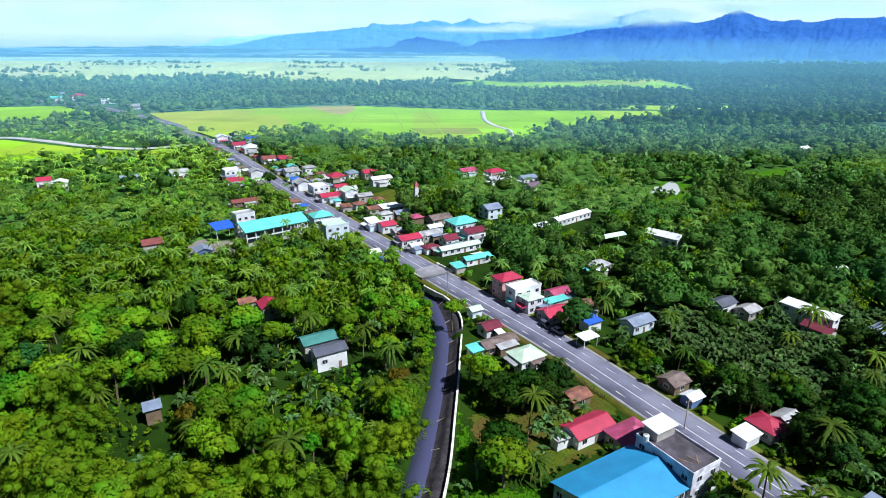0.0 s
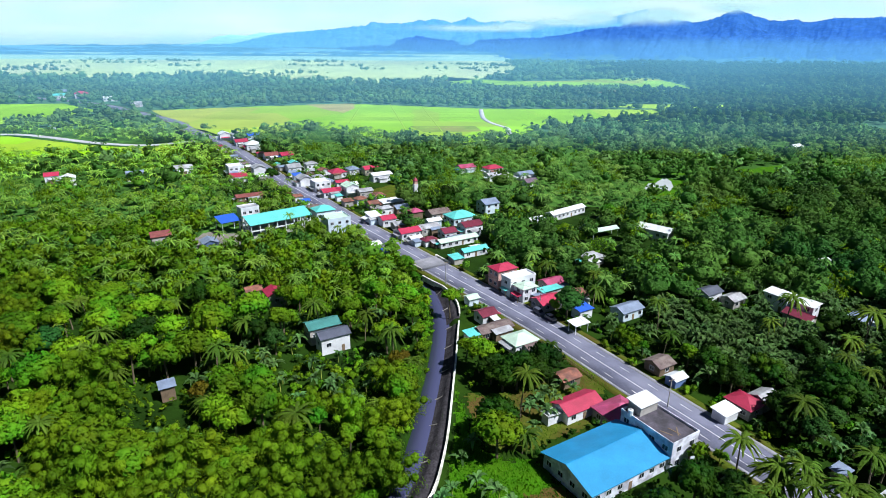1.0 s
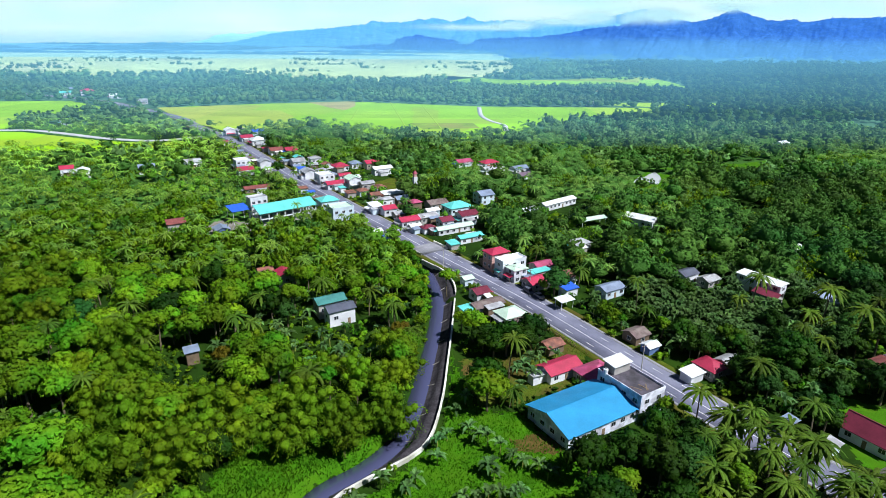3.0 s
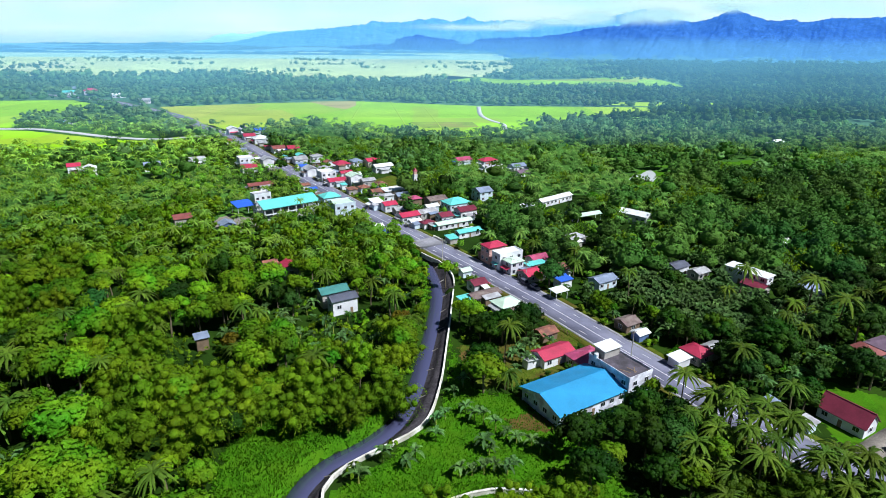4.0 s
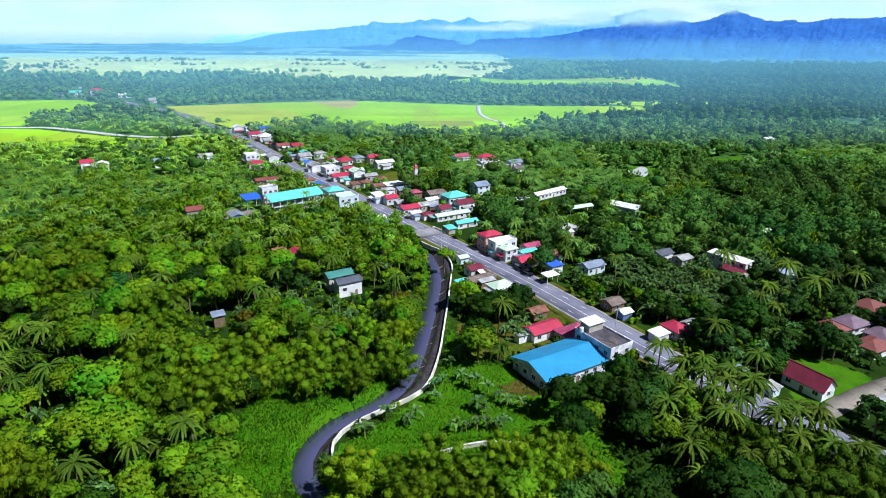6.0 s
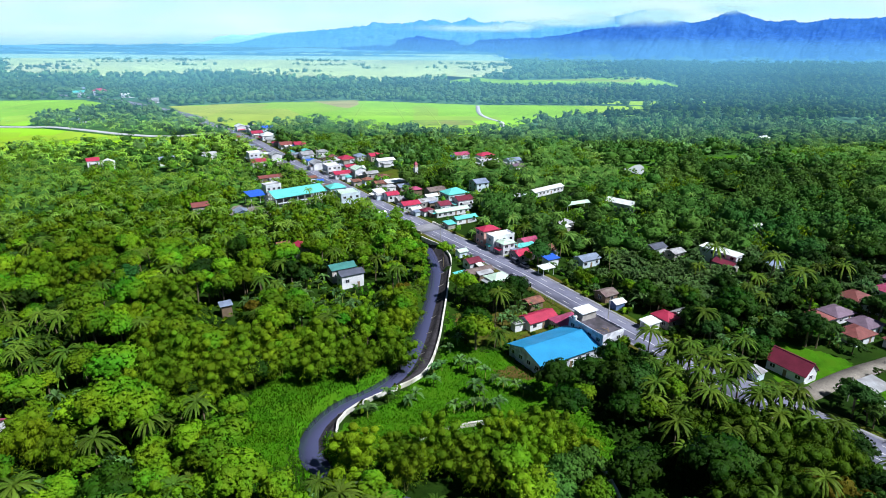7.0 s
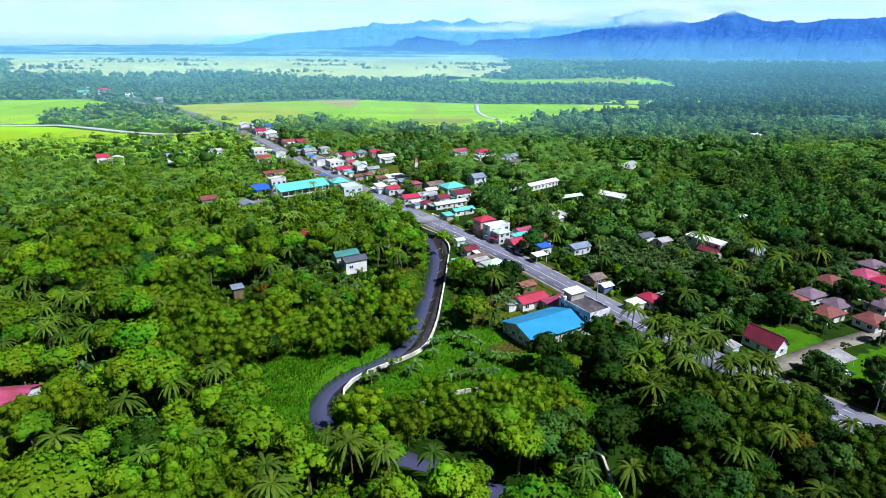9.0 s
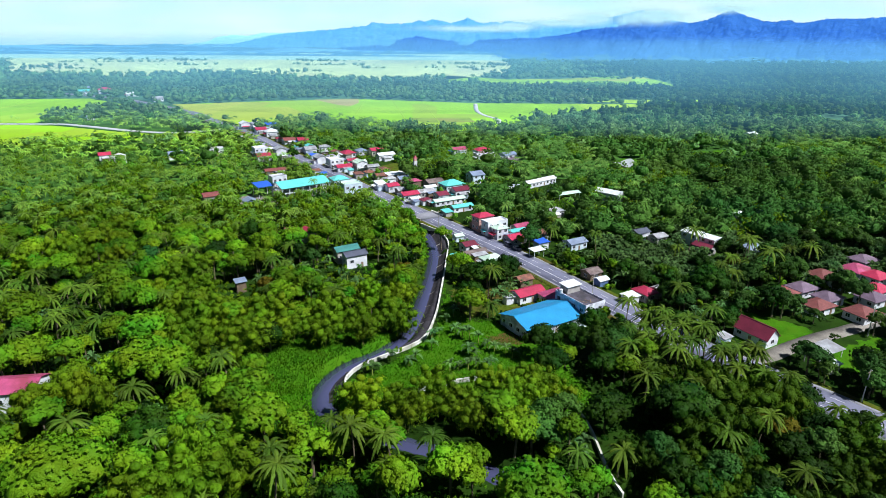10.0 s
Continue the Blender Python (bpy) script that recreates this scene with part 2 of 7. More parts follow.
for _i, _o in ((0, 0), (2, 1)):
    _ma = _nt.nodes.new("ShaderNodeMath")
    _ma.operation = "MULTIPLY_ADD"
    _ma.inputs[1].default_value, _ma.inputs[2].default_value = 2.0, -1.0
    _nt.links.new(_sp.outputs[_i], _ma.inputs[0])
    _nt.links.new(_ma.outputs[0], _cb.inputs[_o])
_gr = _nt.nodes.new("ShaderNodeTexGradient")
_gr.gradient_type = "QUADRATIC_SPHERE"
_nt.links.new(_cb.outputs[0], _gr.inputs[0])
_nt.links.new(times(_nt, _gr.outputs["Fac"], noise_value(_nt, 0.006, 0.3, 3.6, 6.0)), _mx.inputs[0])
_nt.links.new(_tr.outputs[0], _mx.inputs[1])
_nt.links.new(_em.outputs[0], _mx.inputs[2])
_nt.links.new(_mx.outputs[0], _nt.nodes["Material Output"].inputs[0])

# see-through sheet whose blue glow is painted haze
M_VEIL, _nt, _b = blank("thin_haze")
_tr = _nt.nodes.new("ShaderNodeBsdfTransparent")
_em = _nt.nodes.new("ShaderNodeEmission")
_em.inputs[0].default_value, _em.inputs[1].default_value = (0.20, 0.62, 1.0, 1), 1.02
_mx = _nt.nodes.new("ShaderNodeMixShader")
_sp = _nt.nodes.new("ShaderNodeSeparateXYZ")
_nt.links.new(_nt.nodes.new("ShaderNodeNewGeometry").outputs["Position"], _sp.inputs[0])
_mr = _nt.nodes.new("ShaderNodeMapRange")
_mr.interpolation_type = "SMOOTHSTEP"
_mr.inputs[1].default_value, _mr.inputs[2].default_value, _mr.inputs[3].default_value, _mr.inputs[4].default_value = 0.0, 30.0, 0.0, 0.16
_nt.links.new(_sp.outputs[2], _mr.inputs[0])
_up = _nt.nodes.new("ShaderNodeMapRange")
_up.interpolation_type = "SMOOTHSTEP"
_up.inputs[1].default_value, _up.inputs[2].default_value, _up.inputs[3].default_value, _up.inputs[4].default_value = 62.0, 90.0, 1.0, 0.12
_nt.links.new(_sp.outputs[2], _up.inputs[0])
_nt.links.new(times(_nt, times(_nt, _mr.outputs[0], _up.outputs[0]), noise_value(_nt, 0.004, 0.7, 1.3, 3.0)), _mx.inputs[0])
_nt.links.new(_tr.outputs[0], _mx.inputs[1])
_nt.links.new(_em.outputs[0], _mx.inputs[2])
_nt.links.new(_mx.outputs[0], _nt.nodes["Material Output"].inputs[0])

# plain and horizon glow blue, haze put in as emission
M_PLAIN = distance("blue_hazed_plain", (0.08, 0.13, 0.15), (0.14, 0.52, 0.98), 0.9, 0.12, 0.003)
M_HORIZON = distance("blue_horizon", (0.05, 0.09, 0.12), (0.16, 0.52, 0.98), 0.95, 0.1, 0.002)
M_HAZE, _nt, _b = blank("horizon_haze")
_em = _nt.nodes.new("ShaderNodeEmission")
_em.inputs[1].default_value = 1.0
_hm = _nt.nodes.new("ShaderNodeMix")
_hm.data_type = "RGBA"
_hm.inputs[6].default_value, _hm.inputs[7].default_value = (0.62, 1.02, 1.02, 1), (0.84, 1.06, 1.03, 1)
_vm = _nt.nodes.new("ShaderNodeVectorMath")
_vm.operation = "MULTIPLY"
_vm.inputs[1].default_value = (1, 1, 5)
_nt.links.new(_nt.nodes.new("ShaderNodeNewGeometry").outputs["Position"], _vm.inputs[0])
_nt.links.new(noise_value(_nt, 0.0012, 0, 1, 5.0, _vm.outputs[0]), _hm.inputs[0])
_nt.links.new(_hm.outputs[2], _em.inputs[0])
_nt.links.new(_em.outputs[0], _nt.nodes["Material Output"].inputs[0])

ROOFS = {
    "bluegreen": surf("bluegreen_painted_sheet", (0.022, 0.25, 0.50), 0.45, 0.12, 0.25, 3.0, 0.06, 0.25, ribs=2.2),
    "teal": surf("teal_painted_sheet", (0.12, 0.55, 0.52), 0.45, 0.12, 0.25, 3.0, 0.06, 0.25, ribs=2.2),
    "darkteal": surf("faded_green_sheet", (0.05, 0.20, 0.19), 0.5, 0.2, 0.3, 3.0, 0.1, 0.25, ribs=2.2),
    "red": surf("red_painted_sheet", (0.40, 0.028, 0.075), 0.5, 0.15, 0.4, 3.0, 0.1, 0.25, ribs=2.2, rand=0.15),
    "magenta": surf("faded_magenta_sheet", (0.42, 0.07, 0.17), 0.5, 0.2, 0.4, 3.0, 0.1, 0.25, ribs=2.2, second=(0.30, 0.05, 0.09), patch=0.25),
    "maroon": surf("maroon_painted_sheet", (0.17, 0.02, 0.045), 0.5, 0.2, 0.4, 3.0, 0.1, 0.25, ribs=2.2, rand=0.15),
    "rust": surf("rusted_sheet", (0.26, 0.10, 0.07), 0.8, 0.3, 0.6, 4.0, 0.2, 0.25, ribs=2.2, second=(0.13, 0.06, 0.05), patch=0.5),
    "brown": surf("brown_rusted_sheet", (0.13, 0.09, 0.09), 0.8, 0.3, 0.6, 4.0, 0.2, 0.25, ribs=2.2, second=(0.2, 0.16, 0.15), patch=0.5),
    "tin": surf("galvanised_sheet", (0.50, 0.51, 0.55), 0.4, 0.2, 0.5, 4.0, 0.12, 0.25, metal=0.3, ribs=2.2, second=(0.34, 0.33, 0.36), patch=0.3, rand=0.12),
    "white": surf("white_painted_sheet", (0.68, 0.71, 0.75), 0.5, 0.1, 0.4, 4.0, 0.06, 0.2, ribs=2.2),
    "palegreen": surf("pale_green_sheet", (0.50, 0.66, 0.55), 0.5, 0.1, 0.4, 4.0, 0.06, 0.2, ribs=2.2),
    "blue": surf("blue_painted_sheet", (0.03, 0.12, 0.62), 0.45, 0.1, 0.4, 4.0, 0.06, 0.2, ribs=2.2),
    "purple": surf("purple_brown_tiles", (0.15, 0.10, 0.15), 0.7, 0.2, 0.5, 5.0, 0.15, 0.3, ribs=3.0, rand=0.15),
    "orange": surf("orange_red_tiles", (0.19, 0.052, 0.05), 0.7, 0.2, 0.5, 5.0, 0.15, 0.3, ribs=3.0, rand=0.15),
    "slab": surf("stained_roof_slab", (0.085, 0.075, 0.10), 0.85, 0.4, 0.35, 2.5, 0.2, 0.2, second=(0.04, 0.036, 0.045), patch=0.3),
    "grey": surf("dark_grey_sheet", (0.08, 0.09, 0.13), 0.5, 0.2, 0.4, 4.0, 0.1, 0.2, ribs=2.2),
    "slate": surf("blue_grey_sheet", (0.20, 0.25, 0.36), 0.45, 0.2, 0.4, 4.0, 0.1, 0.2, ribs=2.2),
}
WALLS = {
    "white": surf("white_plaster", (0.74, 0.76, 0.82), 0.8, 0.1, 0.5, 5.0, 0.08, 0.1, second=(0.54, 0.55, 0.61), patch=0.25),
    "cream": surf("cream_plaster", (0.62, 0.56, 0.44), 0.8, 0.12, 0.5, 5.0, 0.08, 0.1),
    "pink": surf("pink_plaster", (0.55, 0.33, 0.30), 0.8, 0.12, 0.5, 5.0, 0.08, 0.1),
    "grey": surf("bare_block_wall", (0.36, 0.34, 0.33), 0.85, 0.2, 0.5, 5.0, 0.12, 0.2),
    "wood": surf("board_wall", (0.17, 0.12, 0.08), 0.85, 0.2, 0.8, 6.0, 0.15, 0.2),
    "blue": surf("blue_plaster", (0.10, 0.17, 0.36), 0.8, 0.12, 0.5, 5.0, 0.08, 0.1),
    "paleblue": surf("pale_blue_plaster", (0.55, 0.66, 0.76), 0.8, 0.12, 0.5, 5.0, 0.08, 0.1),
    "stain": surf("mould_stained_plaster", (0.70, 0.72, 0.84), 0.8, 0.2, 0.6, 5.0, 0.1, 0.1, second=(0.36, 0.36, 0.44), patch=0.45),
}


# ---- mesh helpers ----
def mesh_of(name, verts, quads, normals=None, material=None, smooth=False):
    """A mesh from arrays of vertices and quads; leaf clumps carry the rounded normals of their crown."""
    me = bpy.data.meshes.new(name)
    v, q = np.asarray(verts, np.float32), np.asarray(quads, np.int32)
    me.vertices.add(len(v))
    me.vertices.foreach_set("co", v.ravel())
    me.loops.add(q.size)
    me.loops.foreach_set("vertex_index", q.ravel())
    me.polygons.add(len(q))
    me.polygons.foreach_set("loop_start", np.arange(0, q.size, q.shape[1], dtype=np.int32))
    if smooth:
        me.polygons.foreach_set("use_smooth", np.ones(len(q), bool))
    me.update(calc_edges=True)
    if normals is not None:
        me.attributes.new("custom_normal", "FLOAT_VECTOR", "POINT").data.foreach_set("vector", np.asarray(normals, np.float32).ravel())
    me.materials.append(material)
    return me


def part(name, data, material, parent, label=""):
    """One mesh object (from a bmesh or a mesh) under a thing or a part."""
    if isinstance(data, bmesh.types.BMesh):
        bmesh.ops.recalc_face_normals(data, faces=data.faces)
        me = bpy.data.meshes.new(name)
        data.to_mesh(me)
        data.free()
        data = me
    if material and not data.materials:
        data.materials.append(material)
    ob = new(name, data)
    ob.parent = parent
    return tagged(ob, label)


def box(bm, x0, y0, z0, x1, y1, z1):
    vs = [bm.verts.new(p) for p in ((x0, y0, z0), (x1, y0, z0), (x1, y1, z0), (x0, y1, z0), (x0, y0, z1), (x1, y0, z1), (x1, y1, z1), (x0, y1, z1))]
    for f in ((3, 2, 1, 0), (4, 5, 6, 7), (0, 1, 5, 4), (1, 2, 6, 5), (2, 3, 7, 6), (3, 0, 4, 7)):
        bm.faces.new([vs[i] for i in f])
    return bm


def solid(bm, ring_a, ring_b):
    """A closed solid between two rings of equal count."""
    a, b = [bm.verts.new(p) for p in ring_a], [bm.verts.new(p) for p in ring_b]
    n = len(a)
    bm.faces.new(a[::-1])
    bm.faces.new(b)
    for i in range(n):
        bm.faces.new((a[i], a[(i + 1) % n], b[(i + 1) % n], b[i]))
    return bm


def tube(bm, points, radii, sides=6):
    """A tapered tube through points."""
    rings = []
    for i, (p, r) in enumerate(zip(points, radii)):
        p = Vector(p)
        ahead = (Vector(points[min(i + 1, len(points) - 1)]) - Vector(points[max(i - 1, 0)])).normalized()
        side = ahead.orthogonal().normalized()
        up = ahead.cross(side)
        rings.append([bm.verts.new(p + (side * math.cos(a) + up * math.sin(a)) * r) for a in (math.tau * k / sides for k in range(sides))])
    for a, b in zip(rings, rings[1:]):
        for k in range(sides):
            bm.faces.new((a[k], a[(k + 1) % sides], b[(k + 1) % sides], b[k]))
    bm.faces.new(rings[0][::-1])
    bm.faces.new(rings[-1])
    return bm


def smooth_line(pts, step=4.0):
    """A Catmull-Rom line through plan points, in metres, at about even steps."""
    p = np.array(pts, float) * K
    p = np.vstack([2 * p[0] - p[1], p, 2 * p[-1] - p[-2]])
    out = []
    for i in range(1, len(p) - 2):
        n = max(2, int(np.linalg.norm(p[i + 1] - p[i]) / step))
        for t in np.arange(n) / n:
            a, b, c, d = p[i - 1:i + 3]
            out.append(0.5 * (2 * b + (c - a) * t + (2 * a - 5 * b + 4 * c - d) * t * t + (3 * b - a - 3 * c + d) * t ** 3))
    out.append(p[-2])
    return np.array(out)


def side_of(line):
    """Unit vectors to the right of a line, point by point."""
    d = np.gradient(line, axis=0)
    d /= np.linalg.norm(d, axis=1)[:, None]
    return np.stack([d[:, 1], -d[:, 0]], 1)


def strip(name, line, a, b, z, thick, material, za=None):
    """A slab along a line between the offsets a and b (to the right), with its top at z."""
    s = side_of(line)
    n = len(line)
    a, b = np.broadcast_to(a, n)[:, None], np.broadcast_to(b, n)[:, None]
    l, r = line + s * a, line + s * b
    zt = np.broadcast_to(z, n)
    zl = zt if za is None else np.broadcast_to(za, n)
    v = np.concatenate([np.c_[l, zl], np.c_[r, zt], np.c_[r, zt - thick], np.c_[l, zl - thick]])
    q = []
    for i in range(n - 1):
        for c in range(4):
            e = (c + 1) % 4
            q.append((c * n + i, e * n + i, e * n + i + 1, c * n + i + 1))
    q += [(0, n, 2 * n, 3 * n), (n - 1, 4 * n - 1, 3 * n - 1, 2 * n - 1)]
    return mesh_of(name, v, np.array(q)[:, ::-1], material=material)


def gap_to(line, x, y):
    """How far the points x, y are from a line."""
    p = np.stack([np.ravel(x), np.ravel(y)], 1)
    best = np.full(len(p), 1e9)
    for a, b in zip(line[:-1], line[1:]):
        d = b - a
        t = np.clip(((p - a) @ d) / max(d @ d, 1e-9), 0, 1)
        best = np.minimum(best, np.hypot(*(p - a - t[:, None] * d).T))
    return best.reshape(np.shape(x))


def inside(poly, x, y):
    """Whether points lie in a polygon."""
    x, y = np.asarray(x, float), np.asarray(y, float)
    hit = np.zeros(x.shape, bool)
    n = len(poly)
    for i in range(n):
        (x0, y0), (x1, y1) = poly[i], poly[(i + 1) % n]
        if y0 != y1:
            hit ^= ((y0 > y) != (y1 > y)) & (x < (x1 - x0) * (y - y0) / (y1 - y0) + x0)
    return hit


def scaled(poly):
    return [(K * x, K * y) for x, y in poly]


# ---- the lie of the land ----
ROAD = smooth_line([(200, -110), (140, -38), (104, 10), (88, 33), (79, 45.5), (72, 54), (65, 62.6), (59, 71.5), (54.6, 78.7), (48.4, 89.4), (41.4, 101.4), (32.5, 117), (26.6, 127), (18.3, 139.5), (5, 158.5), (-9.3, 179.3),
                    (-20, 195), (-35.8, 218), (-54.5, 247), (-77.2, 280), (-103.9, 323), (-138, 377), (-190, 445), (-225, 494), (-299, 565), (-340, 602), (-405, 643), (-520, 700)], 5.0)
CANAL = smooth_line([(-10, 182), (-7, 168), (-3.0, 152), (-0.6, 135), (-1.2, 117), (-3.0, 98.5), (-4.2, 88.5), (-5.8, 79), (-8.4, 71.5), (-13.5, 65), (-19, 60.3), (-22.3, 54), (-22.8, 47.5), (-19.5, 41.5), (-14, 38), (-6, 34), (4, 30), (16, 22)], 2.5)
CANAL_WIDE = 1.6
WALL = smooth_line([(3.9, 131), (3.5, 124.8), (2.6, 110.7), (1.5, 96), (0.7, 86), (-0.7, 76.3), (-2.2, 70.5), (-4.5, 67), (-7.9, 64.1), (-11.7, 61.1), (-15.3, 58.0), (-17.7, 54.5), (-18.4, 51.2), (-17.8, 48.0)], 1.2)
WALL_UP = smooth_line([(-6.2, 160.6), (-3.2, 156.6), (0.1, 152.6), (2.4, 147.1), (4.0, 140.6), (4.2, 134)], 1.2)
WALL2 = smooth_line([(-2.9, 47.8), (2, 50.2), (8.5, 52.4), (15.9, 52.0), (20, 50), (23, 47.5), (27.3, 42.8), (29.3, 36), (29.6, 24), (31, 17)], 1.2)
SIDE_LANE = smooth_line([(67, 60.5), (75.6, 62.6), (84.4, 67.5), (94, 72.3), (103.4, 76.2), (117.6, 82.6), (140, 92)], 3.0)
WEST_LANE = smooth_line([(-450, 415), (-327.9, 417.5), (-299.6, 418), (-271.5, 407), (-226.9, 386), (-192.3, 379), (-172, 392), (-160, 405)], 6.0)
FIELD_LANE = smooth_line([(37.3, 585), (35.6, 522.7), (40.8, 489), (50.4, 462.9), (49.4, 438), (56, 410)], 6.0)

RICE = [scaled(p) for p in (
    [(-272, 560), (-215, 480), (-172, 436), (-150, 410), (-106, 452), (-70, 438), (-36, 398), (6, 392), (46, 412), (76, 464), (118, 490), (190, 518), (212, 592), (34, 592), (-85, 624), (-176, 602)],
    [(-470, 597), (-385, 612), (-318, 556), (-335, 500), (-330, 455), (-322, 424), (-520, 418)],
    [(-520, 410), (-330, 411), (-300, 410), (-272, 398), (-228, 378), (-195, 371), (-168, 380), (-166, 346), (-200, 344), (-262, 338), (-275, 296), (-430, 292)],
    [(150, 622), (205, 640), (300, 640), (300, 605), (215, 600)],
    [(8, 1049), (107, 954), (202, 977), (319, 1059), (361, 1036), (356, 891), (336, 812), (286, 808), (240, 839), (172, 823), (115, 809), (64, 860), (7, 854)],
)]
RIPE = [scaled(p) for p in (
    [(-1000, 1370), (-696, 942), (-530, 966), (-380, 1060), (-250, 940), (-100, 905), (20, 950), (130, 1120), (180, 1500), (150, 1960), (-1500, 1960)],
)]
OPEN = [scaled(p) for p in (
    [(-38, 62), (-34, 72), (-24, 73), (-9, 78), (-6, 84), (-4.6, 72), (-12, 63), (-20, 56), (-23, 46), (-36, 47)],
    [(2.5, 104), (5, 88), (9, 81), (16, 80), (22, 69), (29, 72), (31, 69), (26, 61), (14, 53), (-1, 53), (-16, 52), (-8, 62), (0, 73), (2, 86)],
    [(4, 100), (12, 100), (24, 108), (31, 111), (35, 103), (29, 97), (30, 91), (17, 83.5), (9, 81), (5, 89)],
    [(-34, 266), (-26, 278), (-14, 268), (-19, 246), (-33, 250)],
    [(-86, 206), (-70, 200), (-66, 186), (-80, 180), (-90, 193)],
    [(82, 87), (93, 79), (95, 73), (82, 66), (74, 62), (72, 70), (74, 74)],
    [(86, 63), (110, 74), (112, 62), (95, 56), (84, 58)],
    [(92, 274), (91, 249), (114, 252), (122, 288), (111, 297)],
    [(137, 296), (160, 284), (230, 332), (240, 350), (170, 320), (117, 305)],
)]


def ground_z(x, y):
    """The height of the ground: flat, with the canal cut into it."""
    d = gap_to(CANAL, x, y) - CANAL_WIDE
    t = np.clip(d / 2.8, 0, 1)
    return -3.0 * (1 - t * t * (3 - 2 * t))


def axis(lo, hi, fine, limit):
    """Grid lines: fine between lo and hi, ever wider out to the limit."""
    out = list(np.arange(lo, hi + fine / 2, fine))
    step = fine
    while out[-1] < limit:
        step *= 1.25
        out.append(min(out[-1] + step, limit))
    step = fine
    while out[0] > -limit:
        step *= 1.25
        out.insert(0, max(out[0] - step, -limit))
    return np.array(out)


gx, gy = axis(-42, 24, 1.3, 4900), axis(22, 236, 1.3, 4900)
GX, GY = np.meshgrid(gx, gy)
GZ = ground_z(GX, GY)
n_x = len(gx)
idx = np.arange(len(gy) * n_x).reshape(len(gy), n_x)
ground = new("ground", mesh_of("ground", np.stack([GX, GY, GZ], -1).reshape(-1, 3), np.stack([idx[:-1, :-1], idx[:-1, 1:], idx[1:, 1:], idx[1:, :-1]], -1).reshape(-1, 4), material=M_GROUND, smooth=True))
tagged(ground, "dark green undergrowth and soil on a flat plain", "ground", kind="structure")


def sheet(name, poly, z, material, label, category="ground", kind="structure"):
    bm = bmesh.new()
    f = bm.faces.new([bm.verts.new((x, y, z)) for x, y in poly])
    bmesh.ops.triangulate(bm, faces=[f])
    bmesh.ops.recalc_face_normals(bm, faces=bm.faces)
    if sum(g.normal.z for g in bm.faces) < 0:
        bmesh.ops.reverse_faces(bm, faces=bm.faces)
    me = bpy.data.meshes.new(name)
    bm.to_mesh(me)
    bm.free()
    me.materials.append(material)
    return tagged(new(name, me), label, category, kind=kind)


def draped(name, poly, material, label, lift=0.05, step=1.4):
    """A patch of ground cover that follows the ground."""
    p = np.array(poly)
    xs, ys = np.arange(p[:, 0].min(), p[:, 0].max() + step, step), np.arange(p[:, 1].min(), p[:, 1].max() + step, step)
    X, Y = np.meshgrid(xs, ys)
    wx, wy = np.sin(X * 0.9 + 1.7 * np.sin(Y * 0.7)), np.sin(Y * 1.1 + 1.3 * np.sin(X * 0.8))
    ins = inside(poly, X + 0.7 * wx + 0.35 * np.sin(Y * 2.7), Y + 0.7 * wy + 0.35 * np.sin(X * 3.1))
    Z = ground_z(X, Y) + lift
    ids = np.arange(X.size).reshape(X.shape)
    q = np.stack([ids[:-1, :-1], ids[:-1, 1:], ids[1:, 1:], ids[1:, :-1]], -1)[(ins[:-1, :-1] & ins[1:, 1:] & ins[1:, :-1] & ins[:-1, 1:])]
    used, inv = np.unique(q, return_inverse=True)
    return tagged(new(name, mesh_of(name, np.stack([X, Y, Z], -1).reshape(-1, 3)[used], inv.reshape(-1, 4), material=material, smooth=True)), label, "ground", kind="structure")


for i, poly in enumerate(OPEN):
    mat = (M_GRASS, M_GRASS, M_YARD, M_YARD, M_GRAVEL, M_GRASS, M_GRASS, M_GRASS, M_GRASS)[i]
    what = ("lush green reeds and grass on the canal bank", "bright green meadow beside the canal wall", "olive grass and brown trodden earth of a yard", "grass of an open school yard",
            "grey gravel forecourt of the covered court", "green lawn beside the maroon-roofed house", "green lawn beside the side lane", "marshy green clearing round a pond", "light green clearing among the woods")[i]
    draped("ground_cover", poly, mat, what, 0.05, 0.6 if i < 3 else 0.7 if i in (5, 6) else 1.5)
draped("ground_cover", scaled([(-19, 40), (-3, 41), (10, 43), (22, 44), (29, 40), (33, 46), (30, 60), (20, 62), (-14, 56), (-19, 50)]), M_GRASS, "lush grass round the curving meadow wall", 0.03, 0.7)
draped("ground_cover", scaled([(-40, 36), (-24, 40), (-24, 50), (-40, 50)]), M_GRASS, "lush grass on the bank of the canal bend", 0.03, 1.4)
draped("ground_cover", scaled([(12.5, 71.5), (18, 74.2), (22, 71), (19.5, 67.5), (15, 68)]), M_DIRT, "patch of bare brown earth beside the blue-roofed hall", 0.09, 0.35)
draped("ground_cover", scaled([(4, 98), (9, 99), (13, 95), (11, 90), (6, 89)]), M_DIRT, "brown bare earth of a yard", 0.09, 0.4)

sheet("water", scaled([(95.6, 271.4), (99.3, 268.3), (103.7, 272.6), (106.7, 267.4), (111.5, 276), (114.6, 287.1), (114.8, 296), (109, 289), (105.5, 283.7), (102.1, 283.6)]), 0.12, M_POND, "small pond coloured near white as a painted sky reflection", "water")
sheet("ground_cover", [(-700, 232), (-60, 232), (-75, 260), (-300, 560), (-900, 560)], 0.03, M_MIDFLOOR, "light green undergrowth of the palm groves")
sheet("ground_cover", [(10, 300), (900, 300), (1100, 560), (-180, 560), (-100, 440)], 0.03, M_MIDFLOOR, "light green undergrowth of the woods")
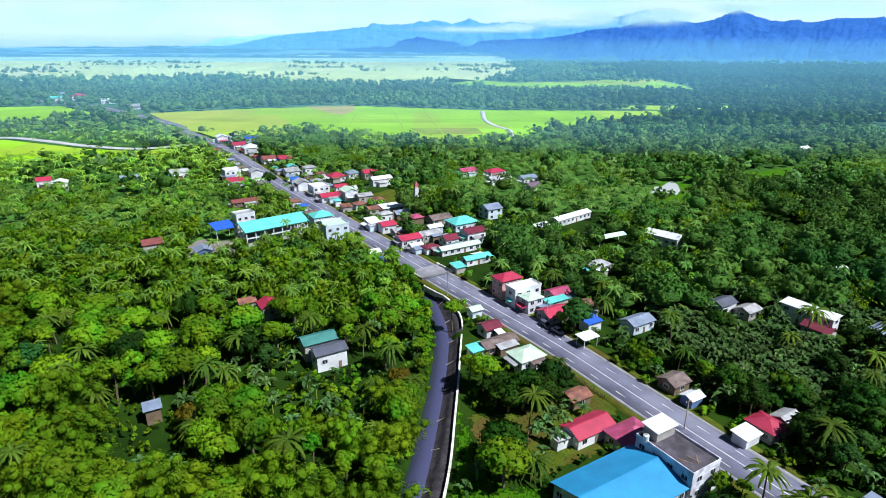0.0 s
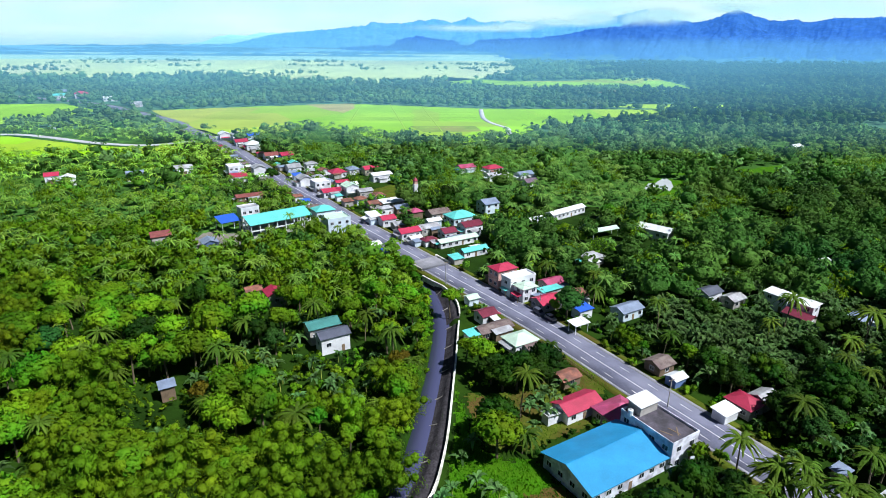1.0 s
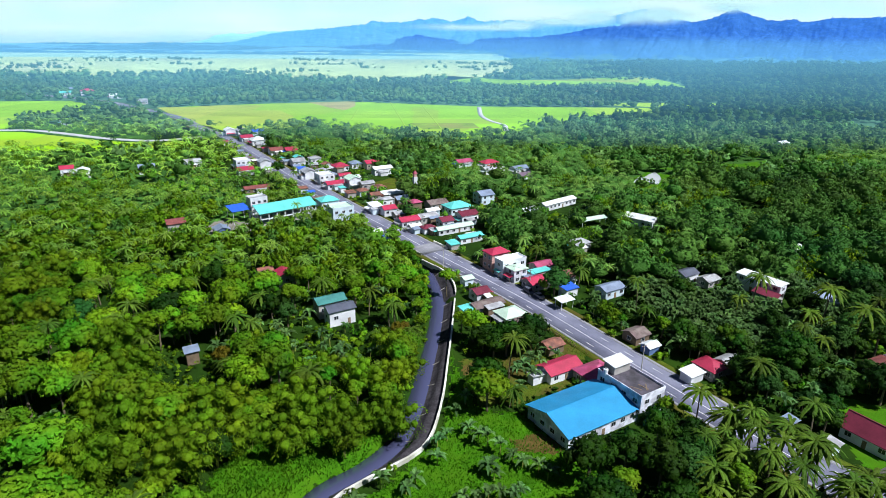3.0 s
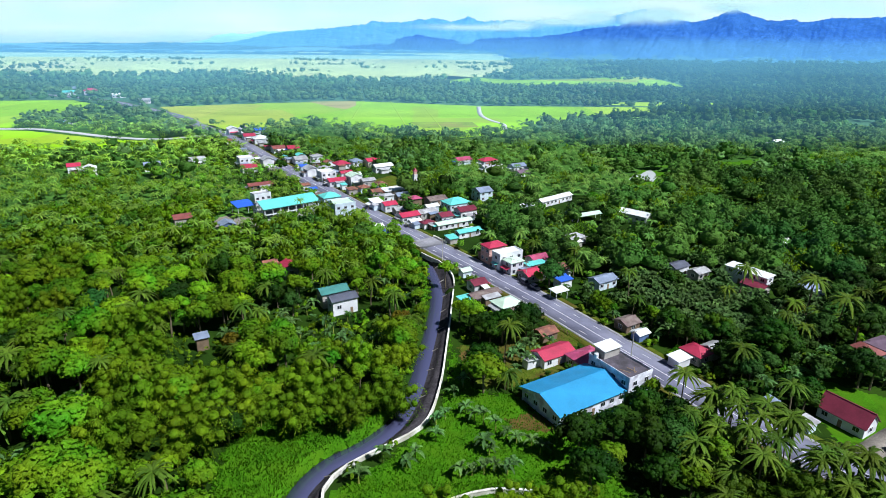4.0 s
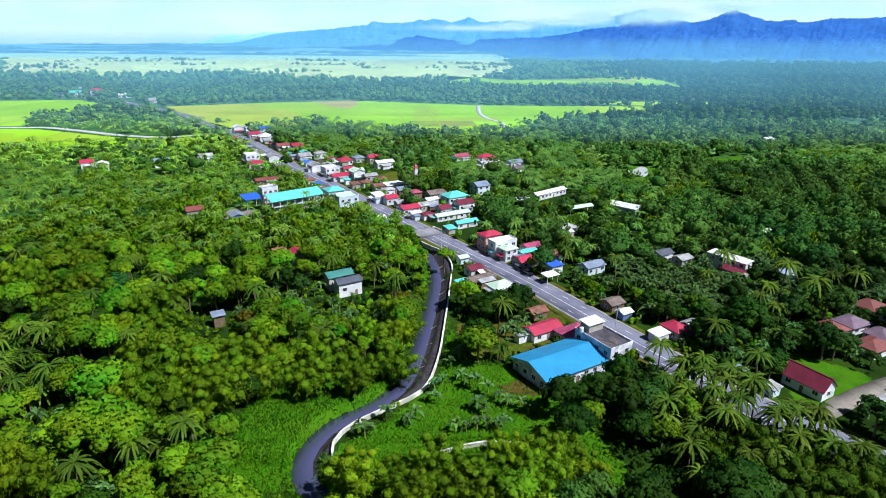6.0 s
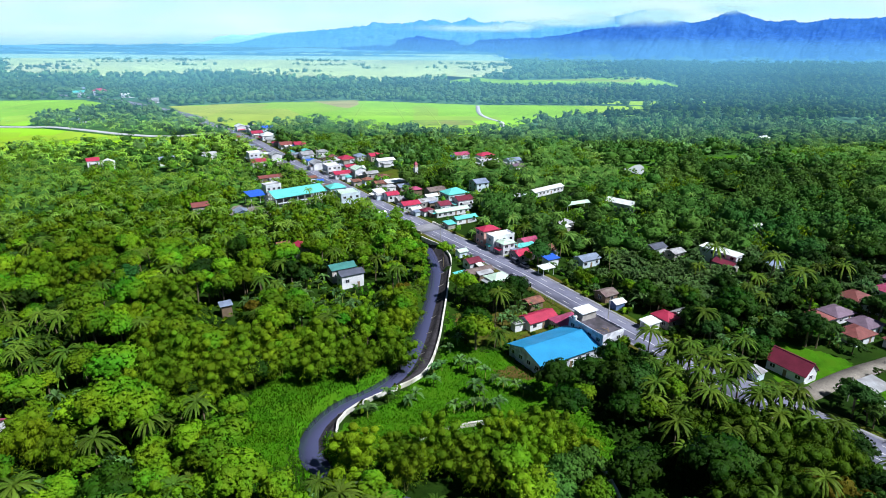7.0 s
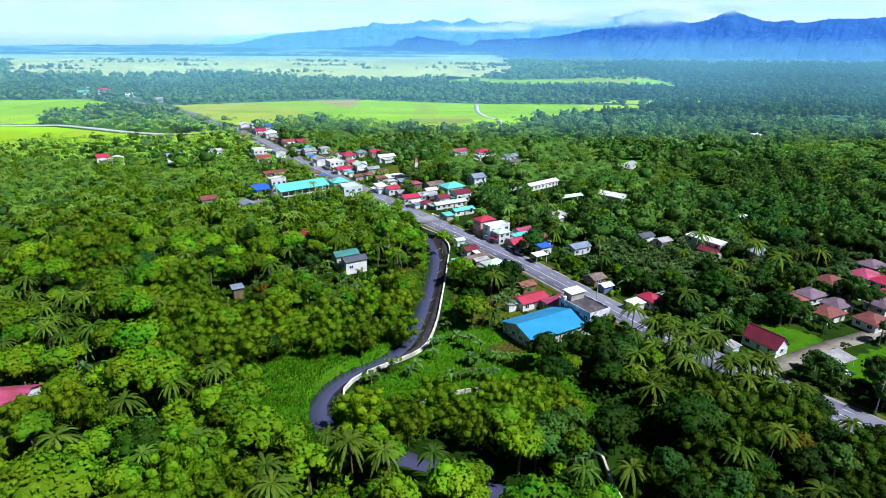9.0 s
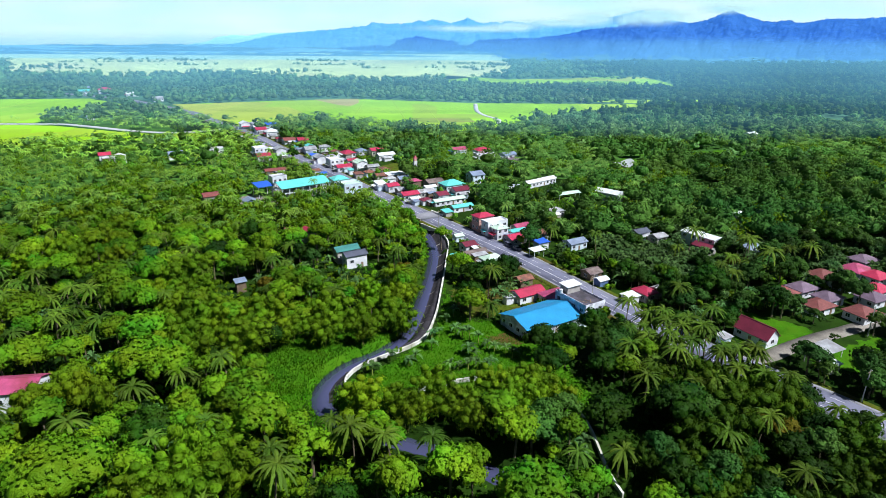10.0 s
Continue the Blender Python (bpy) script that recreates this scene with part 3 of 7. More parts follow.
sheet("ground_cover", [(-1800, 560), (1800, 560), (2200, 2100), (-2200, 2100)], 0.02, M_FARFLOOR, "green undergrowth of the far woods, colour paled for haze")

# ---- roads ----
road = tagged(new("road", strip("road", ROAD, -4.7, 5.0, 0.16, 0.5, M_ROAD)), "grey worn concrete highway through the village", "road", kind="structure")
part("shoulder", strip("shoulder", ROAD, 5.0, 6.3, 0.13, 0.5, M_SHOULDER), None, road, "pale concrete shoulder")
part("shoulder", strip("shoulder", ROAD, -5.6, -4.7, 0.13, 0.5, M_SHOULDER), None, road, "pale concrete shoulder")
tagged(new("ground_cover", strip("verge", ROAD, 5.6, 8.4, 0.06, 0.3, M_YARD)), "trodden grassy verge beside the highway", "ground", kind="structure")
tagged(new("ground_cover", strip("verge", ROAD, -8.2, -5.2, 0.06, 0.3, M_YARD)), "trodden grassy verge beside the highway", "ground", kind="structure")
part("centre_line", strip("centre_line", ROAD, -0.09, 0.09, 0.172, 0.01, M_PAINT), None, road, "continuous white centre line")
fine_road = smooth_line((ROAD[::-1] / K)[::2], 1.5)
near_road = fine_road[(fine_road[:, 1] < 420) & (fine_road[:, 1] > 30)]
for off in (-2.95, 2.95):
    for i in range(0, len(near_road) - 3, 6):
        part("lane_mark", strip("lane_mark", near_road[i:i + 3], off - 0.08, off + 0.08, 0.172, 0.01, M_PAINT), None, road)
tagged(new("road", strip("side_lane", SIDE_LANE, -2.6, 2.6, 0.12, 0.4, M_GRAVEL)), "pale gravel side lane between houses", "road", kind="structure")
tagged(new("road", strip("west_lane", WEST_LANE, -3.5, 3.5, 0.3, 0.5, M_CHALK)), "pale concrete lane across the rice fields", "road", kind="structure")
tagged(new("road", strip("field_lane", FIELD_LANE, -2.6, 2.6, 0.3, 0.5, M_CHALK)), "pale farm lane across the rice fields", "road", kind="structure")

# ---- rice fields ----
for poly in RICE:
    sheet("rice_field", poly, 0.12, M_RICE, "bright yellow-green rice field", "field")
for poly in RIPE:
    sheet("rice_field", poly, 0.12, M_RIPE, "pale yellow ripening rice fields", "field")

sheet("rice_field", scaled([(169, 805), (235, 820), (280, 790), (323, 794), (256, 740), (204, 758)]), 0.16, M_STUBBLE, "brown harvested strip beside the rice field", "field")
sheet("rice_field", scaled([(-140.5, 617), (-92, 630), (-86, 586), (-91, 552), (-106, 567)]), 0.16, M_STUBBLE, "tan harvested parcel within the rice field", "field")
sheet("rice_field", scaled([(-26, 470), (26, 474), (30, 446), (-14, 440)]), 0.16, M_FALLOW, "fallow green-brown parcel in the rice field", "field")
for i, pts in enumerate(([(-84, 628), (-76, 487)], [(-76, 487), (-39, 436)], [(-55, 628), (-26, 437)], [(-72, 536), (34, 550)], [(-238, 563), (-140, 612)], [(-182, 507), (-76, 487)], [(120, 500), (125, 590)], [(-250, 540), (-120, 560), (40, 560)], [(-150, 520), (30, 525)], [(0, 440), (-20, 600)], [(90, 520), (80, 590)], [(-40, 460), (40, 470)], [(140, 535), (140, 592)], [(-200, 480), (-140, 600)],
                         [(-450, 520), (-330, 500)], [(-400, 420), (-390, 600)])):
    line = smooth_line(pts, 8.0)
    tagged(new("field_bund", strip("field_bund", line, -0.6, 0.6, 0.17, 0.3, M_BUND)), "low green earth bund between rice parcels", "bund", kind="structure")

# ---- canal ----
tagged(new("water", strip("water", CANAL, -CANAL_WIDE - 1.6, CANAL_WIDE + 1.6, -2.0, 0.3, M_WATER)), "murky still canal water, tinted blue for the reflected sky", "water", kind="structure")


def canal_wall(line, label, post=True):
    """A whitewashed concrete wall of separate panels with a coping."""
    wall = tagged(new("canal_wall"), label, "wall", kind="structure")
    n = 3
    for i in range(0, len(line) - n, n):
        a, b = line[i], line[i + n]
        d = b - a
        length = np.hypot(*d)
        bm = box(bmesh.new(), -length / 2 + 0.05, -0.16, -0.9, length / 2 - 0.05, 0.16, 1.05)
        bmesh.ops.bevel(bm, geom=bm.edges[:], offset=0.03, segments=1)
        ob = part("panel", bm, M_WALLW, wall)
        ob.matrix_basis = pose((a[0] + b[0]) / 2, (a[1] + b[1]) / 2, 0, 0, 0, math.degrees(math.atan2(d[1], d[0])))
        bm = box(bmesh.new(), -length / 2, -0.26, 1.05, length / 2 - 0.1, 0.26, 1.22)
        ob = part("coping", bm, M_WALLW, wall)
        ob.matrix_basis = pose((a[0] + b[0]) / 2, (a[1] + b[1]) / 2, 0, 0, 0, math.degrees(math.atan2(d[1], d[0])))
    return wall


canal_wall(WALL, "white-washed concrete panel wall along the canal bank")
canal_wall(WALL_UP, "white-washed concrete wall above the stone revetment by the bridge")
canal_wall(WALL2, "white-washed concrete wall curving through the meadow")


def revetment(wall_line, label):
    """A slope of dark stone from the foot of a wall down to the water."""
    base = wall_line[::2]
    foot = []
    for p in base:
        j = np.argmin(np.hypot(*(CANAL - p).T))
        d = CANAL[j] - p
        r = np.hypot(*d)
        foot.append(p + d / r * max(r - CANAL_WIDE + 0.3, 0.5))
    foot = np.array(foot)
    n, steps = len(base), 6
    v = []
    for k in range(steps + 1):
        line = base + (foot - base) * (k / steps)
        v.append(np.c_[line, np.maximum(0.15 - 2.35 * k / steps, ground_z(line[:, 0], line[:, 1]) + 0.1)])
    v = np.concatenate(v)
    q = [(k * n + i, k * n + i + 1, (k + 1) * n + i + 1, (k + 1) * n + i) for k in range(steps) for i in range(n - 1)]
    ob = tagged(new("revetment", mesh_of("revetment", v, q, material=M_STONE)), label, "embankment", kind="structure")
    for i in range(0, n, 5):
        a, b = Vector((*base[i], 0.2)), Vector((*foot[i], -2.1))
        part("rib", tube(bmesh.new(), [a, b], [0.16, 0.16], 4), M_CONC, ob, "pale concrete rib")
    return ob


revetment(WALL, "dark stone slope between the canal wall and the water")
revetment(WALL_UP, "dark stone slope beneath the bridge")
# bridge over the canal
bridge = tagged(new("bridge"), "pale concrete road bridge over the canal", "bridge", kind="structure")
j = int(np.argmin(np.hypot(ROAD[:, 0] + 4 * K, ROAD[:, 1] - 171.5 * K)))
seg = smooth_line(ROAD[j - 1:j + 2] / K, 2.0)
part("deck", strip("deck", seg, -6.6, 7.2, 0.19, 0.8, M_SHOULDER), None, bridge)
part("parapet", strip("parapet", seg, -6.6, -6.2, 1.0, 1.2, M_WALLW), None, bridge)
part("parapet", strip("parapet", seg, 6.8, 7.2, 1.0, 1.2, M_WALLW), None, bridge)

# ---- far hills, a backdrop some kilometres off ----
def ridge(name, profile, far, deep, material, label, seed, rough=0.10, spurs=0.0, columns=420, rows=26):
    """Hills from a skyline of (bearing, rise): bearings and rises in thousandths of the distance; spurs and gullies run down the slope."""
    b = np.linspace(profile[0][0], profile[-1][0], columns)
    h = np.interp(b, [p[0] for p in profile], [p[1] for p in profile])
    h = h + np.array([1.5 * noise.fractal(Vector((x * 0.09 + seed, seed, 0)), 0.9, 2.0, 5) for x in b]) * np.clip((h + 15) / 30, 0, 1)
    v = []
    for j in range(rows + 1):
        t = j / rows
        belly = math.sin(math.pi * t)
        for bx, hh in zip(b, h):
            d = far - deep * (1 - t)
            n = noise.fractal(Vector((bx * 0.02 + seed, t * 3.0, seed)), 1.0, 2.0, 5)
            warp = 0.5 * noise.noise(Vector((bx * 0.01, t * 2.0, seed)))
            gully = abs(noise.noise(Vector((bx * 0.022 + warp + 0.5 * t, t * 0.9, seed + 4)))) + 0.5 * abs(noise.noise(Vector((bx * 0.06 + 2 * warp, t * 2.2, seed + 9))))
            fine = noise.fractal(Vector((bx * 0.25 + seed, t * 26.0, seed)), 0.8, 2.0, 3)
            z = (86 + far * hh / 1000) * (t ** 1.2 + (rough * n - spurs * (0.75 - gully)) * belly) + fine * 7 * min(1.0, 3 * t)
            v.append((far * bx / 1000 * (d / far), d, max(z - 4, -4)))
    n = columns
    q = [(j * n + i, j * n + i + 1, (j + 1) * n + i + 1, (j + 1) * n + i) for j in range(rows) for i in range(n - 1)]
    return tagged(new("backdrop", mesh_of(name, v, q, material=material, smooth=True)), label, "hills", kind="structure")


def skyline(pts, level=64):
    return [((x - 784) * 0.899, (level - y) * 0.88) for x, y in pts]


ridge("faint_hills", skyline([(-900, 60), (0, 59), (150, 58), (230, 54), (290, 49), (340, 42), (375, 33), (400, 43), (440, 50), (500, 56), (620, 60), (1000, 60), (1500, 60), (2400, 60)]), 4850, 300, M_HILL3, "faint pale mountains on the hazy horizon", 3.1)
# low added ridge with a haze glow stands in for the plain's edge
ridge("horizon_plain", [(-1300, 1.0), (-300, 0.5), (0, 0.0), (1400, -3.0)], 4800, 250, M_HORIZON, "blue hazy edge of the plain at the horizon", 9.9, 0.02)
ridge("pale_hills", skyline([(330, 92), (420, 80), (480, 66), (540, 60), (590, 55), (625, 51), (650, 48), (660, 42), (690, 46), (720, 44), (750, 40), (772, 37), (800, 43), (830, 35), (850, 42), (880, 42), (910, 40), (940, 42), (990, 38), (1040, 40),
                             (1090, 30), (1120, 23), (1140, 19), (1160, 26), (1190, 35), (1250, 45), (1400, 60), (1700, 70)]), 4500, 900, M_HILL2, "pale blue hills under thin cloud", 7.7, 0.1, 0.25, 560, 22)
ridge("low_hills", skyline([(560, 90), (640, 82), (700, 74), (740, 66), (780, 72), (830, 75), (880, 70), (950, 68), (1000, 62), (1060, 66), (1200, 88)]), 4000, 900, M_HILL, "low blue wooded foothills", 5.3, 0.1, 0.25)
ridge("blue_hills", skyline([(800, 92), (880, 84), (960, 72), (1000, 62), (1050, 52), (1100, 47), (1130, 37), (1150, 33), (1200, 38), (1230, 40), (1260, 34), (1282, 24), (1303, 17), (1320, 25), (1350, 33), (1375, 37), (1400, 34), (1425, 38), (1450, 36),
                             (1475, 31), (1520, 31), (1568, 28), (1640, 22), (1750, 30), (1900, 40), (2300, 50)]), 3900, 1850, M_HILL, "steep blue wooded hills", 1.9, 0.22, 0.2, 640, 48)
# mist before the hills as see-through sheets with their own glow
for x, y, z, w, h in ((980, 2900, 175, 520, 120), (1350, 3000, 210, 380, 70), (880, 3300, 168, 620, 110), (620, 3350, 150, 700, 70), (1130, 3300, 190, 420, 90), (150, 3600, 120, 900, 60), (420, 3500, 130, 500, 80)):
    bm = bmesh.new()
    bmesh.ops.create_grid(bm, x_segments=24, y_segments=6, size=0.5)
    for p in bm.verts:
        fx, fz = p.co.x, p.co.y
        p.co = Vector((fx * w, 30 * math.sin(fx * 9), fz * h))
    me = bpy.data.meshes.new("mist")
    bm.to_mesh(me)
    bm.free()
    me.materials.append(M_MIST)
    tagged(new("backdrop", me), "glowing see-through sheet painted as thin white mist", "mist", kind="structure").location = (x, y, z)

# haze as upright glowing see-through sheets, so it thickens over the plain
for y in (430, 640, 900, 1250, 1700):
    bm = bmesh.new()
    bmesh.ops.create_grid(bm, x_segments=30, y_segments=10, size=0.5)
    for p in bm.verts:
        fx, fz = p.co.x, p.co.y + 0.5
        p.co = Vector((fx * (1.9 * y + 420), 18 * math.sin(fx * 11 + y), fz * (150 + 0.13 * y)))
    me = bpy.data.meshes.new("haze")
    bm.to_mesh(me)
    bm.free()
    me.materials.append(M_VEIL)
    tagged(new("backdrop", me), "glowing see-through sheet standing in for thin blue haze", "haze", kind="structure").location = (0, y, 0.3)

# an added glowing ring puts bright haze round the horizon under the sky
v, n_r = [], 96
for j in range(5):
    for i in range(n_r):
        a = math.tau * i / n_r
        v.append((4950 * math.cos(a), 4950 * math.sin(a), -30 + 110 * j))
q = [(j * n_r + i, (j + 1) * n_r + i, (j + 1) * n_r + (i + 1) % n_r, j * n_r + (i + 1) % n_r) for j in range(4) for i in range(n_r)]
tagged(new("backdrop", mesh_of("haze", v, q, material=M_HAZE, smooth=True)), "glowing ring painted as pale haze and thin cloud along the horizon", "sky", kind="structure")

# the plain beyond the rice fields, its haze put in as glow
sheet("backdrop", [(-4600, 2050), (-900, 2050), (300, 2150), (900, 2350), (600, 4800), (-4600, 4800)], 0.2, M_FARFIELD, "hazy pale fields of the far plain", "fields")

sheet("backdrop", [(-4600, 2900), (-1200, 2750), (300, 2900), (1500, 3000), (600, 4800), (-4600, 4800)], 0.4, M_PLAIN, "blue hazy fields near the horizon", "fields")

# ---- plants ----
rs = np.random.default_rng(11)


def unit(v):
    return v / np.maximum(np.linalg.norm(v, axis=-1, keepdims=True), 1e-9)


def cards(p, n, length, width, r, droop=0.25):
    """Leaf clumps: a bent kite at each point, lying across the direction n."""
    t = unit(np.cross(n, r.normal(size=p.shape)))
    b = np.cross(n, t)
    length = (length * r.uniform(0.6, 1.3, len(p)))[:, None]
    width = (width * r.uniform(0.7, 1.2, len(p)))[:, None]
    v = np.stack([p - b * width * 0.5, p + t * length * 0.5 - n * length * droop, p + b * width * 0.5, p - t * length * 0.5], 1)
    return v.reshape(-1, 3), np.arange(len(p) * 4).reshape(-1, 4)


def ball(c, r, around=6, rows=3, squash=0.8, uneven=None):
    """A coarse closed lump under the leaves."""
    v = []
    for j in range(rows + 1):
        a = math.pi * (j / rows) * 0.98 + 0.01
        for i in range(around):
            w = math.tau * (i + 0.5 * (j % 2)) / around
            k = r if uneven is None else r * uneven.uniform(0.80, 1.12)
            v.append((c[0] + k * math.sin(a) * math.cos(w), c[1] + k * math.sin(a) * math.sin(w), c[2] + k * squash * math.cos(a)))
    q = [(j * around + i, (j + 1) * around + i, (j + 1) * around + (i + 1) % around, j * around + (i + 1) % around) for j in range(rows) for i in range(around)]
    return np.array(v), np.array(q), unit(np.array(v) - np.array(c))


def joined(pieces):
    """Many pieces (vertices, quads and perhaps normals) as one."""
    vs, qs, ns, n = [], [], [], 0
    for v, q, *more in pieces:
        vs.append(v)
        qs.append(q + n)
        ns += [m for m in more if m is not None]
        n += len(v)
    return np.concatenate(vs), np.concatenate(qs), np.concatenate(ns) if ns else None


def broad_crown(r, radius, height, lumps, leaves, size, lift, hull=True):
    """A crown of lumps covered with leaf clumps; lift is the height of its middle."""
    cs, rad = [], []
    for i in range(lumps):
        a = math.tau * (i * 0.618 + r.uniform(0, 0.15))
        d = radius * (0.70 * math.sqrt((i + 0.3) / lumps)) * r.uniform(0.75, 1.15)
        rr = radius * r.uniform(0.2, 0.44)
        cs.append((d * math.cos(a), d * math.sin(a), lift + height * (0.42 - 0.75 * (d / radius) ** 1.6) * r.uniform(0.55, 1.2)))
        rad.append(rr)
    cs, rad = np.array(cs), np.array(rad)
    each = 5
    tufts = max(leaves // each, 4)
    which = r.choice(lumps, tufts * 3, p=rad ** 2 / np.sum(rad ** 2))
    n = unit(r.normal(size=(tufts * 3, 3)) * (1, 1, 0.9) + (0, 0, 0.35))
    p = cs[which] + n * (rad[which] * r.uniform(0.80, 1.0, tufts * 3))[:, None] * (1, 1, 0.85)
    deep = np.min(np.linalg.norm((p[:, None] - cs[None]) / rad[None, :, None], axis=2), axis=1)
    keep = (deep > 0.76) & (n[:, 2] > -0.5)
    p, n = np.repeat(p[keep][:tufts], each, 0), np.repeat(n[keep][:tufts], each, 0)
    puff = np.repeat(size * r.uniform(0.45, 0.9, len(p) // each), each)[:, None]
    d = unit(n + r.normal(size=n.shape) * 0.6)
    p = p + d * puff
    v, q = cards(p, d, size * 1.3, size * 0.95, r, 0.3)
    soft = unit(d * 0.7 + n * 0.55 + unit(p - (0, 0, lift - height * 0.4)) * 0.3)
    out = [(v, q, np.repeat(soft, 4, 0))]
    if hull == "one":
        out.append(ball((0, 0, lift - height * 0.1), radius * 0.74, 8, 4, 0.5, r))
    elif hull:
        out += [ball(c, k * 0.82, 7, 4, 0.85, r) for c, k in zip(cs, rad)]
    return joined(out), cs


def trunk_mesh(name, tops, height, girth, material, r):
    bm = bmesh.new()
    lean = r.uniform(-0.4, 0.4, 2)
    fork = Vector((lean[0], lean[1], height * 0.55))
    tube(bm, [(0, 0, -0.4), (lean[0] * 0.4, lean[1] * 0.4, height * 0.28), fork], [girth, girth * 0.8, girth * 0.65])
    for c in tops:
        mid = fork.lerp(Vector(c), 0.5) + Vector((0, 0, -0.3))
        tube(bm, [fork, mid, Vector(c)], [girth * 0.55, girth * 0.38, girth * 0.15], 5)
    me = bpy.data.meshes.new(name)
    bm.to_mesh(me)
    bm.free()
    me.materials.append(material)
    return me




def tree_kind(name, crown, crown_mat, trunk, label, category):
    """A plant of two parts, a stem and a crown, standing at its base."""
    top = tagged(new(name), label, category)
    for stem in trunk if isinstance(trunk, list) else [trunk]:
        part(stem.name.split(".")[0], stem, None, top)
    part("crown", mesh_of("crown", *crown, material=crown_mat), None, top)
    return top


def make_tree(seed, radius, height, lumps, leaves, size, mat, label, name="tree"):
    r = np.random.default_rng(seed)
    crown, cs = broad_crown(r, radius, height * 0.55, lumps, leaves, size, height * 0.68)
    return tree_kind(name, crown, mat, trunk_mesh("trunk", cs[:4], height, 0.16 + radius * 0.03, M_BARK, r), label, "tree")


def fronds(r, count, length, folds, base, slim=1.0):
    """Coconut fronds: arched blades folded along the rib, with a ragged edge of leaflets."""
    pieces = []
    for i in range(count):
        a = math.tau * i * 0.382 + r.uniform(-0.25, 0.25)
        rise = r.uniform(-0.1, 0.95) if i > 3 else r.uniform(0.8, 1.35)
        L = length * r.uniform(0.8, 1.12)
        s = np.linspace(0, 1, folds + 1)
        out, side = np.array([math.cos(a), math.sin(a), 0]), np.array([-math.sin(a), math.cos(a), 0])
        rib = base + np.outer(L * s * (1 - 0.15 * s) * math.cos(rise * 0.6), out) + np.outer(L * (math.sin(rise) * 0.75 * s - 0.66 * s * s), (0, 0, 1))
        w = slim * (0.03 + 0.055 * np.sin(np.pi * np.clip(0.12 + 0.86 * s, 0, 1)) * r.uniform(0.55, 1.35, folds + 1)) * L * np.where(s > 0.97, 0.25, 1.0)
        drop = np.outer(w * 0.55, (0, 0, -1))
        v = np.concatenate([rib - side * w[:, None] + drop, rib, rib + side * w[:, None] + drop])
        n = folds + 1
        q = [(n + j, n + j + 1, j + 1, j) for j in range(folds)] + [(2 * n + j, 2 * n + j + 1, n + j + 1, n + j) for j in range(folds)]
        pieces.append((v, np.array(q)))
    return joined(pieces)


def make_palm(seed, height, length, label):
    r = np.random.default_rng(seed)
    lean = r.uniform(-1.2, 1.2, 2)
    pts = [(lean[0] * t * t, lean[1] * t * t, height * t - 0.3) for t in np.linspace(0, 1, 6)]
    bm = tube(bmesh.new(), pts, [0.24, 0.18, 0.15, 0.14, 0.13, 0.14], 6)
    me = bpy.data.meshes.new("trunk")
    bm.to_mesh(me)
    bm.free()
    me.materials.append(M_BARK)
    return tree_kind("coconut_palm", fronds(r, 30, length * 0.98, 11, np.array(pts[-1]), 0.72), L_PALM, me, label, "palm tree")


def banana_leaves(r, count, length, base, folds=4):
    pieces = []
    for i in range(count):
        a = math.tau * i * 0.382 + r.uniform(-0.3, 0.3)
        L = length * r.uniform(0.75, 1.15)
        rise = r.uniform(0.45, 1.4)
        out, side = np.array([math.cos(a), math.sin(a), 0]), np.array([-math.sin(a), math.cos(a), 0])
        s = np.linspace(0, 1, folds + 1)
        mid = base + np.outer(L * s * math.cos(rise), out) + np.outer(L * (math.sin(rise) * s - 0.6 * s ** 2.6), (0, 0, 1))
        w = L * 0.115 * np.sin(np.pi * np.clip(0.1 + 0.86 * s, 0, 1)) + 0.03
        v = np.concatenate([mid - side * w[:, None] + (0, 0, 0.0) - np.outer(w * 0.35, (0, 0, -1)), mid, mid + side * w[:, None] - np.outer(w * 0.35, (0, 0, -1))])
        n = folds + 1
        q = [(j, n + j, n + j + 1, j + 1) for j in range(folds)] + [(n + j, 2 * n + j, 2 * n + j + 1, n + j + 1) for j in range(folds)]
        pieces.append((v, np.array(q)))
    return joined(pieces)


def make_banana(seed, label):
    r = np.random.default_rng(seed)
    pieces, bm = [], bmesh.new()
    h = r.uniform(1.9, 3.0)
    tube(bm, [(0, 0, -0.3), (0, 0, h * 0.5), (0, 0, h)], [0.16, 0.13, 0.08], 6)
    pieces.append(banana_leaves(r, 11, r.uniform(2.7, 3.3), np.array([0, 0, h])))
    me = bpy.data.meshes.new("trunk")
    bm.to_mesh(me)
    bm.free()
    me.materials.append(M_CULM)
    return tree_kind("banana_plant", joined(pieces), L_BANANA, me, label, "banana plant")


